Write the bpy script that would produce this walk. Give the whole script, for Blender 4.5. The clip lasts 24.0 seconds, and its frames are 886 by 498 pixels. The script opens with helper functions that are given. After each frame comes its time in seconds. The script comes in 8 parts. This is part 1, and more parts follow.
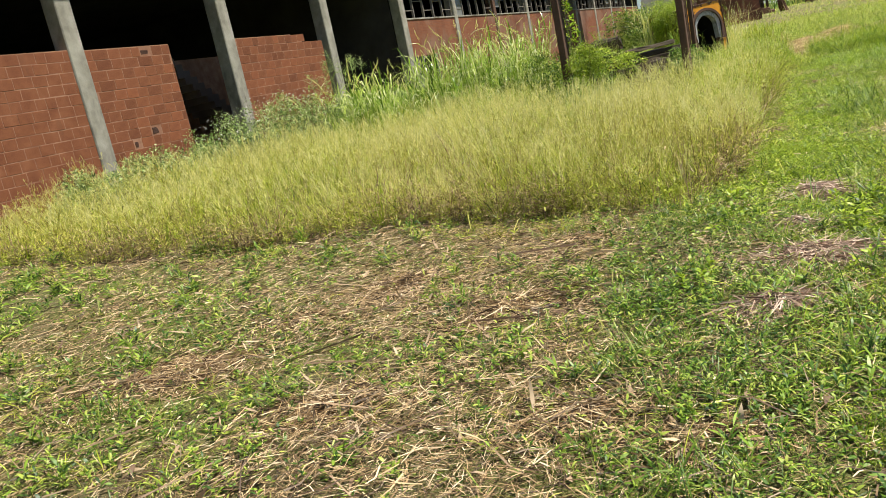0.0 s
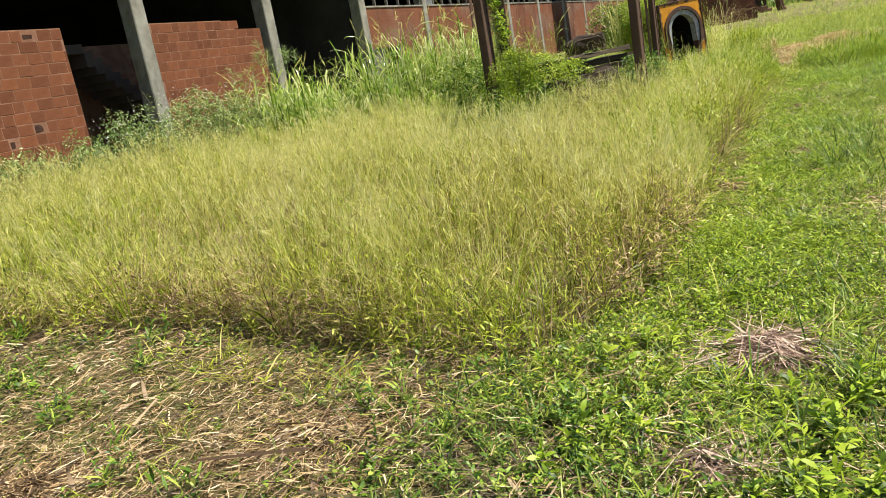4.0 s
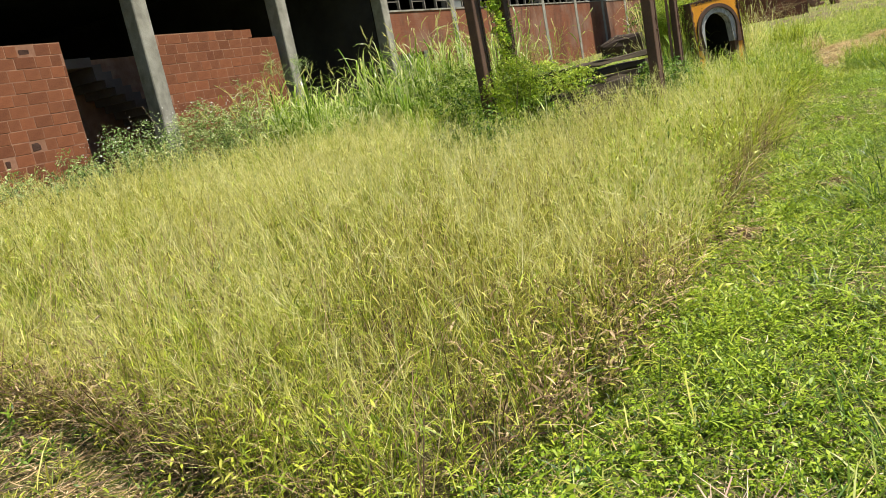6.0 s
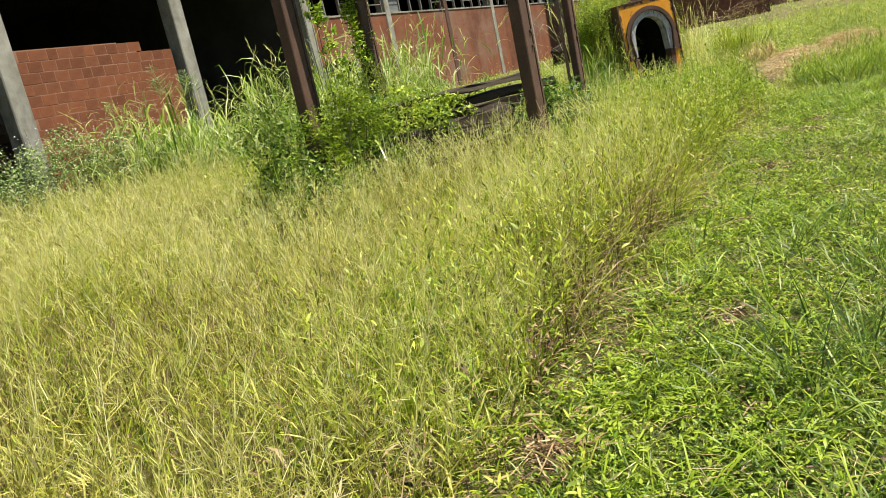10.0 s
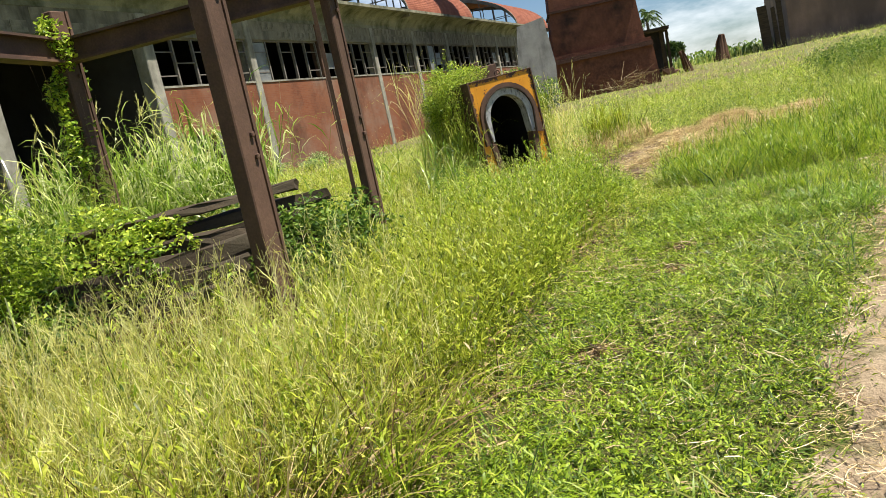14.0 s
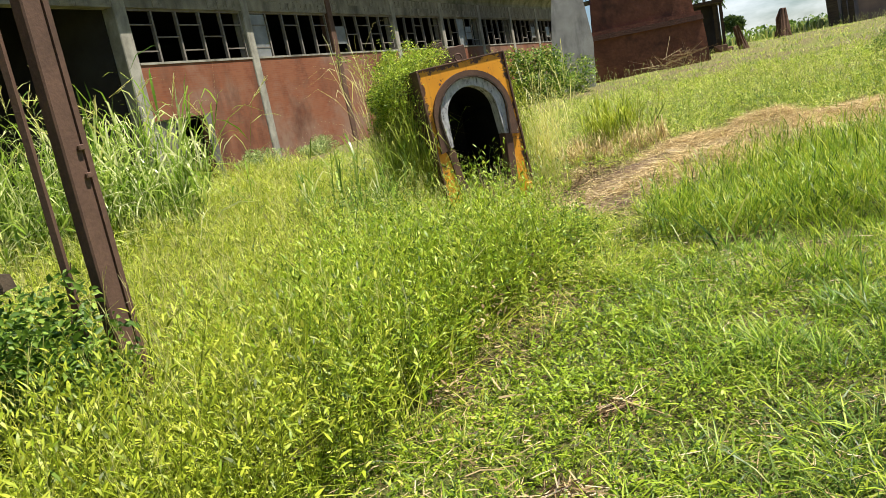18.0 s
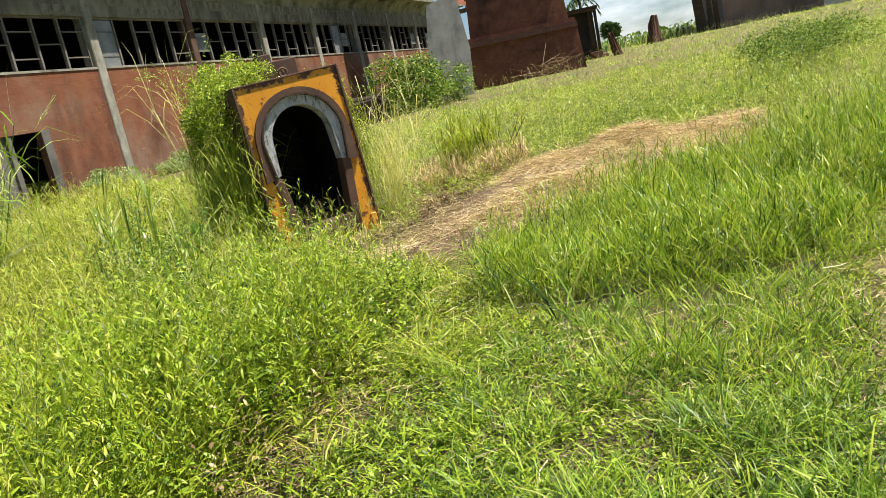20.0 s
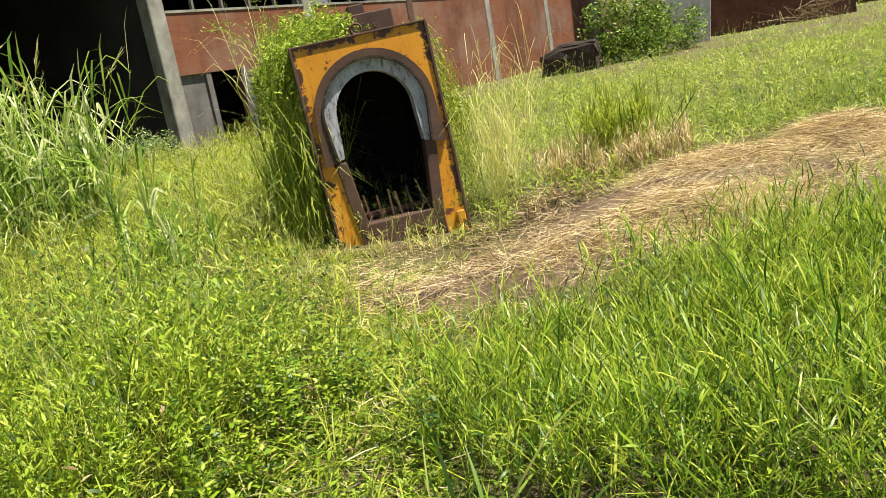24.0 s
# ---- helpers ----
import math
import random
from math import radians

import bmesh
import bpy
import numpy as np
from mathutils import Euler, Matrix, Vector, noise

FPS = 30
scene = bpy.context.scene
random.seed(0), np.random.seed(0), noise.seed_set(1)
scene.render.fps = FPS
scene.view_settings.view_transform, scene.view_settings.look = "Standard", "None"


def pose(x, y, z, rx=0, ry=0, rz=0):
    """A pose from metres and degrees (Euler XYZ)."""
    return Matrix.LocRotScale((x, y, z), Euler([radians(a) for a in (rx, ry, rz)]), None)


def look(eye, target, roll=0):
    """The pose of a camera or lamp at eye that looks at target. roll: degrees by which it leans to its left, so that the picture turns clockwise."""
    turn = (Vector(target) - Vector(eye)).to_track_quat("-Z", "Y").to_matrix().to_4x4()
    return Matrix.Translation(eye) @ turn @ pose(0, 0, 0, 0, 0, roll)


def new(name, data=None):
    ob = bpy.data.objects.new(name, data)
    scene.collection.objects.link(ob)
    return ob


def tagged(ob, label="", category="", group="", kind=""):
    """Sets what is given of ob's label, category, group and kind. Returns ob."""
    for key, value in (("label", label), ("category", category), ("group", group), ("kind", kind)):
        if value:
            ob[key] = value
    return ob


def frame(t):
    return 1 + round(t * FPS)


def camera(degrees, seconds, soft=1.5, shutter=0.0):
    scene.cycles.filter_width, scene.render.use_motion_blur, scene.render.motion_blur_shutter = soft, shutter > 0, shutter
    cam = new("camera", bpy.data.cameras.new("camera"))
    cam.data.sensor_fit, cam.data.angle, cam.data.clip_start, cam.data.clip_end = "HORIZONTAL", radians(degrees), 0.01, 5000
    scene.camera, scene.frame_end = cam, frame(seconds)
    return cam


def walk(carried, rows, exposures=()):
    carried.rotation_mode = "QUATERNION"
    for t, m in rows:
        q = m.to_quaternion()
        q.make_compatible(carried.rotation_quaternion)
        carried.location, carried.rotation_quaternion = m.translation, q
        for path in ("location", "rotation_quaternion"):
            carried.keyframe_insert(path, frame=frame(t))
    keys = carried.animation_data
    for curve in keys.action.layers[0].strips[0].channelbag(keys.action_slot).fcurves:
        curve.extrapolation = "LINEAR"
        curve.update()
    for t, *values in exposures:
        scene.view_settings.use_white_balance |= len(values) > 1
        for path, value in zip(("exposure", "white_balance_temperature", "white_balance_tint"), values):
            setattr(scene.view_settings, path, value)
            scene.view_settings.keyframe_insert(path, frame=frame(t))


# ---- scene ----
cam = camera(59.4, 24.0, soft=0.4)
METRES, EYE, TILT, LEAN, TURN = 17.0, 1.55, -12.58, 11.57, 0.19
ROWS = [
    (0.0, 0.0, 0.0, 0.0, -0.0, 0.0, -0.0),
    (0.5, 0.0072, 0.0201, 0.0071, -0.66, -0.33, -0.34),
    (1.0, 0.0208, 0.0409, 0.0151, 1.29, 0.11, -0.07),
    (1.5, 0.0321, 0.0585, 0.019, 0.83, 0.33, -0.94),
    (2.0, 0.0402, 0.08, 0.0264, -5.19, 1.06, -2.5),
    (2.5, 0.0505, 0.099, 0.0306, 1.98, -0.14, -2.66),
    (3.0, 0.0632, 0.115, 0.0367, 2.89, -0.84, -2.6),
    (3.5, 0.0754, 0.1361, 0.046, -0.66, -0.92, -1.72),
    (5.5, 0.1148, 0.2049, 0.0686, 2.2, -0.58, -1.53),
    (6.0, 0.1265, 0.2237, 0.076, 3.08, -0.82, -1.34),
    (6.5, 0.1354, 0.2399, 0.0798, 3.62, -0.82, -0.95),
    (7.0, 0.1437, 0.2584, 0.0875, 3.06, -0.73, -0.59),
    (7.5, 0.1565, 0.2765, 0.0932, 1.79, -0.32, 0.19),
    (8.0, 0.1674, 0.2938, 0.0982, 1.14, -0.25, -0.36),
    (8.5, 0.1752, 0.3141, 0.1062, -1.76, -0.78, -0.24),
    (9.0, 0.1849, 0.3301, 0.1105, -0.79, -0.72, 0.51),
    (9.5, 0.1975, 0.3469, 0.1178, 1.95, -0.6, -0.04),
    (10.0, 0.2073, 0.3663, 0.1232, 1.56, -0.66, -0.03),
    (10.5, 0.2149, 0.3811, 0.1298, 1.27, -0.19, 0.43),
    (12.5, 0.257, 0.4519, 0.1545, -1.21, 0.91, -0.19),
    (13.0, 0.2681, 0.4671, 0.1608, -1.87, 1.88, 0.17),
    (13.5, 0.276, 0.4877, 0.1683, -3.19, 2.87, 0.78),
    (14.0, 0.2861, 0.5037, 0.1737, -4.39, 3.74, 1.24),
    (14.5, 0.2982, 0.5207, 0.1844, -4.48, 4.38, 1.56),
    (15.0, 0.3071, 0.539, 0.1873, -5.0, 4.05, 0.83),
    (15.5, 0.3173, 0.5567, 0.1933, -8.47, 1.9, 0.56),
    (16.0, 0.3313, 0.5754, 0.2016, -4.06, 3.08, 0.2),
    (16.5, 0.3415, 0.5944, 0.2049, -3.5, 2.77, -0.91),
    (17.0, 0.349, 0.6151, 0.2125, -4.04, 2.11, -0.73),
    (17.5, 0.3608, 0.6338, 0.2194, -1.61, 1.74, -0.83),
    (19.5, 0.4018, 0.6912, 0.2404, -0.18, 2.93, 0.03),
    (20.0, 0.4117, 0.711, 0.2481, -8.43, 2.15, 2.08),
    (20.5, 0.4216, 0.7254, 0.2497, -5.72, -0.08, 3.04),
    (21.0, 0.4359, 0.7393, 0.2592, -2.56, 1.91, 2.14),
    (21.5, 0.4485, 0.7527, 0.2623, -8.06, 3.65, 1.72),
    (22.0, 0.4566, 0.7655, 0.2691, -10.37, 3.33, 1.24),
    (22.5, 0.4677, 0.7773, 0.274, -5.46, 2.35, 0.16),
    (23.0, 0.4784, 0.7863, 0.279, -1.17, 0.84, -1.39),
    (23.5, 0.4848, 0.8015, 0.2829, 3.53, -0.86, -2.64),
    (24.0, 0.4891, 0.8128, 0.2877, 8.45, -2.51, -3.59),
]
walk(cam, [(t, pose(0, 0, EYE, TILT, LEAN, TURN) @ pose(METRES * x, METRES * y, METRES * z, 90 + pitch, roll, yaw)) for t, x, y, z, yaw, pitch, roll in ROWS],
     exposures=[(0.0, 0.82), (10.0, 0.82), (14.0, 0.88), (20.0, 0.90), (24.0, 0.86)])

# ---- world, sun ----
SUN_EL, SUN_AZ = 66.0, 98.0          # degrees up, degrees clockwise from +y
world = bpy.data.worlds.new("sky")
scene.world = world
world.use_nodes = True
wn, wl = world.node_tree.nodes, world.node_tree.links
wn.clear()
w_out = wn.new("ShaderNodeOutputWorld")
w_bg = wn.new("ShaderNodeBackground")
w_sky = wn.new("ShaderNodeTexSky")
w_sky.sky_type = 'NISHITA'
w_sky.sun_disc = False
w_sky.sun_elevation = radians(SUN_EL)
w_sky.sun_rotation = radians(SUN_AZ)
w_sky.air_density, w_sky.dust_density, w_sky.ozone_density = 1.0, 0.2, 3.0
w_co = wn.new("ShaderNodeTexCoord")
w_map = wn.new("ShaderNodeMapping")
w_map.inputs["Scale"].default_value = (1.0, 1.0, 3.2)
w_noise = wn.new("ShaderNodeTexNoise")
w_noise.inputs["Scale"].default_value = 3.4
w_noise.inputs["Detail"].default_value = 7.0
w_noise.inputs["Roughness"].default_value = 0.58
w_ramp = wn.new("ShaderNodeValToRGB")
w_ramp.color_ramp.elements[0].position, w_ramp.color_ramp.elements[0].color = 0.58, (0, 0, 0, 1)
w_ramp.color_ramp.elements[1].position, w_ramp.color_ramp.elements[1].color = 0.86, (1, 1, 1, 1)
w_mix = wn.new("ShaderNodeMix")
w_mix.data_type = 'RGBA'
w_mix.inputs[7].default_value = (19.0, 19.3, 19.9, 1)
wl.new(w_co.outputs["Generated"], w_map.inputs["Vector"])
wl.new(w_map.outputs["Vector"], w_noise.inputs["Vector"])
wl.new(w_noise.outputs["Fac"], w_ramp.inputs["Fac"])
wl.new(w_ramp.outputs["Color"], w_mix.inputs["Factor"])
w_blue = wn.new("ShaderNodeMix")
w_blue.data_type, w_blue.blend_type = 'RGBA', 'MULTIPLY'
w_blue.inputs["Factor"].default_value = 1.0
w_blue.inputs[7].default_value = (0.86, 0.97, 1.12, 1)
wl.new(w_sky.outputs["Color"], w_blue.inputs[6])
wl.new(w_blue.outputs[2], w_mix.inputs[6])
wl.new(w_mix.outputs[2], w_bg.inputs["Color"])
w_bg.inputs["Strength"].default_value = 0.047
wl.new(w_bg.outputs["Background"], w_out.inputs["Surface"])

sun = new("sun", bpy.data.lights.new("sun", 'SUN'))
sun.data.energy, sun.data.angle, sun.data.color = 5.0, radians(0.55), (1.0, 0.94, 0.83)
_e, _a = radians(SUN_EL), radians(SUN_AZ)
sun.matrix_world = look((math.sin(_a) * math.cos(_e) * 60, math.cos(_a) * math.cos(_e) * 60, math.sin(_e) * 60), (0, 0, 0))

# ---- materials ----
MATS = {}


def shader(name):
    m = bpy.data.materials.new(name)
    m.use_nodes = True
    nt = m.node_tree
    nt.nodes.clear()
    out = nt.nodes.new("ShaderNodeOutputMaterial")
    MATS[name] = m
    return m, nt, out


def node(nt, kind, **ins):
    n = nt.nodes.new(kind)
    for k, v in ins.items():
        n.inputs[k.replace("_", " ")].default_value = v
    return n


def ramp(nt, fac, stops):
    r = nt.nodes.new("ShaderNodeValToRGB")
    els = r.color_ramp.elements
    while len(els) < len(stops):
        els.new(0.5)
    for e, (p, c) in zip(els, stops):
        e.position, e.color = p, (*c, 1)
    nt.links.new(fac, r.inputs["Fac"])
    return r.outputs["Color"]


def mix(nt, fac, a, b, mode='MIX'):
    m = nt.nodes.new("ShaderNodeMix")
    m.data_type, m.blend_type = 'RGBA', mode
    for sock, v in ((m.inputs["Factor"], fac), (m.inputs[6], a), (m.inputs[7], b)):
        if isinstance(v, (int, float)):
            sock.default_value = v
        elif isinstance(v, tuple):
            sock.default_value = (*v, 1)
        else:
            nt.links.new(v, sock)
    return m.outputs[2]


def noise_fac(nt, scale, detail=4.0, rough=0.55, stretch=(1, 1, 1), world_space=False):
    co = nt.nodes.new("ShaderNodeTexCoord")
    src = co.outputs["Object"]
    if world_space:
        src = nt.nodes.new("ShaderNodeNewGeometry").outputs["Position"]
    mp = node(nt, "ShaderNodeMapping", Scale=stretch)
    n = node(nt, "ShaderNodeTexNoise", Scale=scale, Detail=detail, Roughness=rough)
    nt.links.new(src, mp.inputs["Vector"])
    nt.links.new(mp.outputs["Vector"], n.inputs["Vector"])
    return n.outputs["Fac"]


def bumped(nt, height, strength, distance):
    b = node(nt, "ShaderNodeBump", Strength=strength, Distance=distance)
    nt.links.new(height, b.inputs["Height"])
    return b.outputs["Normal"]


def principled(nt, out, color, rough=0.8, metal=0.0, normal=None, spec=0.3):
    p = nt.nodes.new("ShaderNodeBsdfPrincipled")
    if isinstance(color, tuple):
        p.inputs["Base Color"].default_value = (*color, 1)
    else:
        nt.links.new(color, p.inputs["Base Color"])
    if isinstance(rough, (int, float)):
        p.inputs["Roughness"].default_value = rough
    else:
        nt.links.new(rough, p.inputs["Roughness"])
    p.inputs["Metallic"].default_value = metal
    p.inputs["Specular IOR Level"].default_value = spec
    if normal is not None:
        nt.links.new(normal, p.inputs["Normal"])
    nt.links.new(p.outputs[0], out.inputs["Surface"])
    return p


def leaf_material(name, stops, through_share=0.35, rough=0.55, clump=0.9):
    """Thin leaves: colour by the single leaf and by drifts of about a metre; part of the light passes through."""
    m, nt, out = shader(name)
    geo = nt.nodes.new("ShaderNodeNewGeometry")
    big = noise_fac(nt, clump, 5.0, 0.68, world_space=True)
    add = node(nt, "ShaderNodeMath")
    add.operation = 'MULTIPLY_ADD'
    add.inputs[1].default_value, add.inputs[2].default_value = 1.1, 0.0
    nt.links.new(geo.outputs["Random Per Island"], add.inputs[0])
    add2 = node(nt, "ShaderNodeMath")
    add2.operation = 'MULTIPLY_ADD'
    add2.inputs[1].default_value = 0.8
    nt.links.new(big, add2.inputs[0])
    nt.links.new(add.outputs[0], add2.inputs[2])
    sub = node(nt, "ShaderNodeMath")
    sub.operation = 'SUBTRACT'
    sub.inputs[1].default_value = 0.45
    nt.links.new(add2.outputs[0], sub.inputs[0])
    col = ramp(nt, sub.outputs[0], stops)
    p = nt.nodes.new("ShaderNodeBsdfPrincipled")
    nt.links.new(col, p.inputs["Base Color"])
    p.inputs["Roughness"].default_value = rough
    p.inputs["Specular IOR Level"].default_value = 0.35
    tr = nt.nodes.new("ShaderNodeBsdfTranslucent")
    nt.links.new(col, tr.inputs["Color"])
    ms = nt.nodes.new("ShaderNodeMixShader")
    ms.inputs[0].default_value = through_share
    nt.links.new(p.outputs[0], ms.inputs[1])
    nt.links.new(tr.outputs[0], ms.inputs[2])
    nt.links.new(ms.outputs[0], out.inputs["Surface"])
    return m


M_DRY = leaf_material("dry_grass", [(0.0, (0.13, 0.115, 0.016)), (0.3, (0.30, 0.28, 0.036)), (0.6, (0.48, 0.465, 0.07)), (1.0, (0.72, 0.66, 0.2))], 0.4, clump=2.2)
M_SEED = leaf_material("seed_heads", [(0.0, (0.54, 0.52, 0.12)), (0.5, (0.80, 0.76, 0.25)), (1.0, (0.94, 0.90, 0.48))], 0.5)
M_YGRASS = leaf_material("yellow_green_grass", [(0.0, (0.08, 0.12, 0.008)), (0.3, (0.25, 0.33, 0.02)), (0.65, (0.43, 0.50, 0.04)), (1.0, (0.58, 0.59, 0.10))], 0.34, 0.45, clump=1.6)
M_YWEED = leaf_material("yellow_weed_leaves", [(0.0, (0.08, 0.11, 0.006)), (0.35, (0.28, 0.355, 0.020)), (0.7, (0.45, 0.51, 0.040)), (1.0, (0.55, 0.56, 0.075))], 0.34, 0.45, clump=2.0)
M_LIME = leaf_material("bright_leaves", [(0.0, (0.05, 0.10, 0.007)), (0.35, (0.24, 0.36, 0.018)), (0.7, (0.36, 0.475, 0.03)), (1.0, (0.45, 0.53, 0.055))], 0.34, 0.45, clump=1.8)
M_TURF = leaf_material("turf", [(0.0, (0.03, 0.07, 0.010)), (0.35, (0.105, 0.195, 0.021)), (0.75, (0.23, 0.325, 0.04)), (1.0, (0.44, 0.44, 0.12))], 0.3, 0.42, clump=1.6)
M_LAWN = leaf_material("lawn_blades", [(0.0, (0.05, 0.12, 0.010)), (0.35, (0.17, 0.32, 0.022)), (0.75, (0.33, 0.50, 0.04)), (1.0, (0.50, 0.58, 0.10))], 0.34, 0.42, clump=1.4)
M_LUSH = leaf_material("lush_grass", [(0.0, (0.03, 0.08, 0.005)), (0.3, (0.15, 0.27, 0.014)), (0.7, (0.35, 0.48, 0.03)), (1.0, (0.55, 0.58, 0.07))], 0.36, 0.40, clump=2.6)
M_WEED = leaf_material("weed_leaves", [(0.0, (0.025, 0.07, 0.010)), (0.35, (0.11, 0.21, 0.02)), (0.75, (0.26, 0.39, 0.04)), (1.0, (0.44, 0.50, 0.09))], 0.3, 0.42, clump=1.8)
M_HUSK = leaf_material("dead_husk", [(0.0, (0.16, 0.10, 0.06)), (0.5, (0.36, 0.25, 0.15)), (1.0, (0.58, 0.45, 0.29))], 0.15, 0.6, clump=5.0)
M_PINKTWIG = leaf_material("dead_stalks", [(0.0, (0.14, 0.085, 0.06)), (0.4, (0.36, 0.24, 0.175)), (0.8, (0.58, 0.43, 0.32)), (1.0, (0.74, 0.60, 0.46))], 0.1, 0.6, clump=5.0)
M_BUSH = leaf_material("bush_leaves", [(0.0, (0.03, 0.08, 0.010)), (0.5, (0.12, 0.22, 0.025)), (1.0, (0.28, 0.40, 0.06))], 0.3, 0.5)
M_FARLEAF = leaf_material("far_leaves", [(0.0, (0.018, 0.045, 0.010)), (0.5, (0.06, 0.11, 0.022)), (1.0, (0.13, 0.19, 0.045))], 0.25, 0.6)
M_VINE = leaf_material("vine_leaves", [(0.0, (0.063, 0.12, 0.012)), (0.4, (0.263, 0.42, 0.031)), (1.0, (0.63, 0.7, 0.084))], 0.32, 0.42, clump=2.5)
# The palest stops put the whitish highlights of the blades into the colour.
M_CANE = leaf_material("cane_leaves", [(0.0, (0.08, 0.16, 0.016)), (0.35, (0.27, 0.41, 0.045)), (0.7, (0.54, 0.64, 0.15)), (1.0, (0.86, 0.86, 0.50))], 0.40, 0.26, clump=2.5)
M_STRAW = leaf_material("straw", [(0.0, (0.04, 0.023, 0.011)), (0.3, (0.16, 0.10, 0.048)), (0.6, (0.37, 0.25, 0.12)), (0.85, (0.60, 0.43, 0.225)), (1.0, (0.78, 0.63, 0.40))], 0.1, 0.5, clump=3.5)
M_SAGE = leaf_material("sage_leaves", [(0.0, (0.06, 0.11, 0.028)), (0.4, (0.24, 0.36, 0.09)), (0.8, (0.46, 0.57, 0.21)), (1.0, (0.68, 0.74, 0.40))], 0.34, 0.45, clump=2.5)
M_FIELD = leaf_material("field_grass", [(0.0, (0.14, 0.22, 0.022)), (0.35, (0.31, 0.41, 0.042)), (0.7, (0.50, 0.58, 0.08)), (1.0, (0.70, 0.70, 0.2))], 0.42, 0.5, clump=0.5)
M_PETAL = leaf_material("white_petals", [(0.0, (0.70, 0.70, 0.64)), (1.0, (0.86, 0.86, 0.80))], 0.3, 0.6)
M_HAYSTRAW = leaf_material("hay_straw", [(0.0, (0.22, 0.14, 0.055)), (0.35, (0.56, 0.41, 0.18)), (0.65, (0.78, 0.61, 0.30)), (1.0, (0.92, 0.78, 0.48))], 0.1, 0.6, clump=2.2)
M_DEAD = leaf_material("dead_leaves", [(0.0, (0.06, 0.035, 0.018)), (0.5, (0.24, 0.15, 0.07)), (1.0, (0.58, 0.44, 0.24))], 0.15, 0.7, clump=2.2)
M_TWIG = leaf_material("twigs", [(0.0, (0.07, 0.045, 0.03)), (0.6, (0.17, 0.115, 0.075)), (1.0, (0.34, 0.26, 0.18))], 0.05, 0.75)


def surface(name, stops, scale, rough=0.85, bump=0.3, dist=0.01, fine=60.0, stains=None, metal=0.0, stretch=(1, 1, 1), spec=0.25, per_object=0.0, stain_scale=1.2, stain_stretch=(1, 1, 0.35)):
    """A solid surface: two scales of colour, stains with a shape of their own, fine relief."""
    m, nt, out = shader(name)
    f1 = noise_fac(nt, scale, 5.0, 0.6, stretch)
    col = ramp(nt, f1, stops)
    f2 = noise_fac(nt, fine, 3.0, 0.6)
    col = mix(nt, 0.45, col, ramp(nt, f2, [(0.3, (0.62, 0.62, 0.62)), (0.7, (1.25, 1.25, 1.25))]), 'MULTIPLY')
    if stains:
        f3 = noise_fac(nt, stain_scale, 6.0, 0.62, stain_stretch)
        col = mix(nt, ramp(nt, f3, [(stains[1], (0, 0, 0)), (stains[2], (1, 1, 1))]), col, stains[0])
    if per_object:
        oi = nt.nodes.new("ShaderNodeObjectInfo")
        col = mix(nt, per_object, col, ramp(nt, oi.outputs["Random"], [(0.0, (0.42, 0.36, 0.34)), (0.3, (0.85, 0.85, 0.85)), (0.7, (1.1, 1.08, 1.05)), (1.0, (1.4, 1.3, 1.2))]), 'MULTIPLY')
    nrm = bumped(nt, f2, bump, dist)
    principled(nt, out, col, rough, metal, nrm, spec)
    return m


M_CONC = surface("old_concrete", [(0.3, (0.20, 0.185, 0.15)), (0.55, (0.31, 0.295, 0.245)), (0.8, (0.42, 0.40, 0.34))], 2.2, stains=((0.11, 0.10, 0.08), 0.47, 0.66), bump=0.5)
M_BEAMC = surface("stained_concrete", [(0.3, (0.14, 0.125, 0.095)), (0.55, (0.23, 0.21, 0.165)), (0.8, (0.32, 0.295, 0.24))], 1.3, stains=((0.075, 0.07, 0.055), 0.46, 0.66))
M_COVE = surface("mossy_concrete", [(0.3, (0.15, 0.145, 0.10)), (0.6, (0.27, 0.26, 0.19)), (0.85, (0.36, 0.34, 0.27))], 1.0, stains=((0.06, 0.065, 0.035), 0.45, 0.68), stain_stretch=(1, 1, 1))
M_SLAB = surface("grey_slab", [(0.3, (0.26, 0.25, 0.23)), (0.6, (0.38, 0.37, 0.34)), (0.85, (0.48, 0.47, 0.43))], 1.2, stains=((0.12, 0.115, 0.105), 0.5, 0.7))
M_BLOCK = surface("clay_block", [(0.25, (0.145, 0.047, 0.021)), (0.55, (0.205, 0.075, 0.034)), (0.85, (0.265, 0.112, 0.056))], 2.5, per_object=0.42, bump=0.35, stains=((0.135, 0.065, 0.036), 0.53, 0.74), stain_scale=0.9)
M_MORTAR = surface("mortar", [(0.3, (0.23, 0.110, 0.065)), (0.7, (0.36, 0.20, 0.128))], 5.0, stains=((0.18, 0.080, 0.045), 0.46, 0.66), stain_scale=0.8)
# Near-black base colour that stands in for the shade of unlit interiors.
M_SHADE = surface("dim_interior", [(0.3, (0.024, 0.021, 0.019)), (0.7, (0.055, 0.050, 0.045))], 0.8)
M_INNER = surface("bare_inner_wall", [(0.3, (0.11, 0.078, 0.062)), (0.7, (0.18, 0.135, 0.108))], 0.9)
M_INNERG = surface("grey_plaster", [(0.3, (0.10, 0.09, 0.08)), (0.7, (0.19, 0.175, 0.155))], 1.5, stains=((0.05, 0.045, 0.04), 0.5, 0.7))
M_CHIM = surface("chimney_brick", [(0.3, (0.115, 0.047, 0.029)), (0.6, (0.20, 0.08, 0.047)), (0.85, (0.27, 0.115, 0.07))], 1.1, stains=((0.04, 0.024, 0.018), 0.49, 0.66), fine=9.0, bump=0.4, dist=0.03, stain_scale=0.5, stain_stretch=(1, 1, 1))
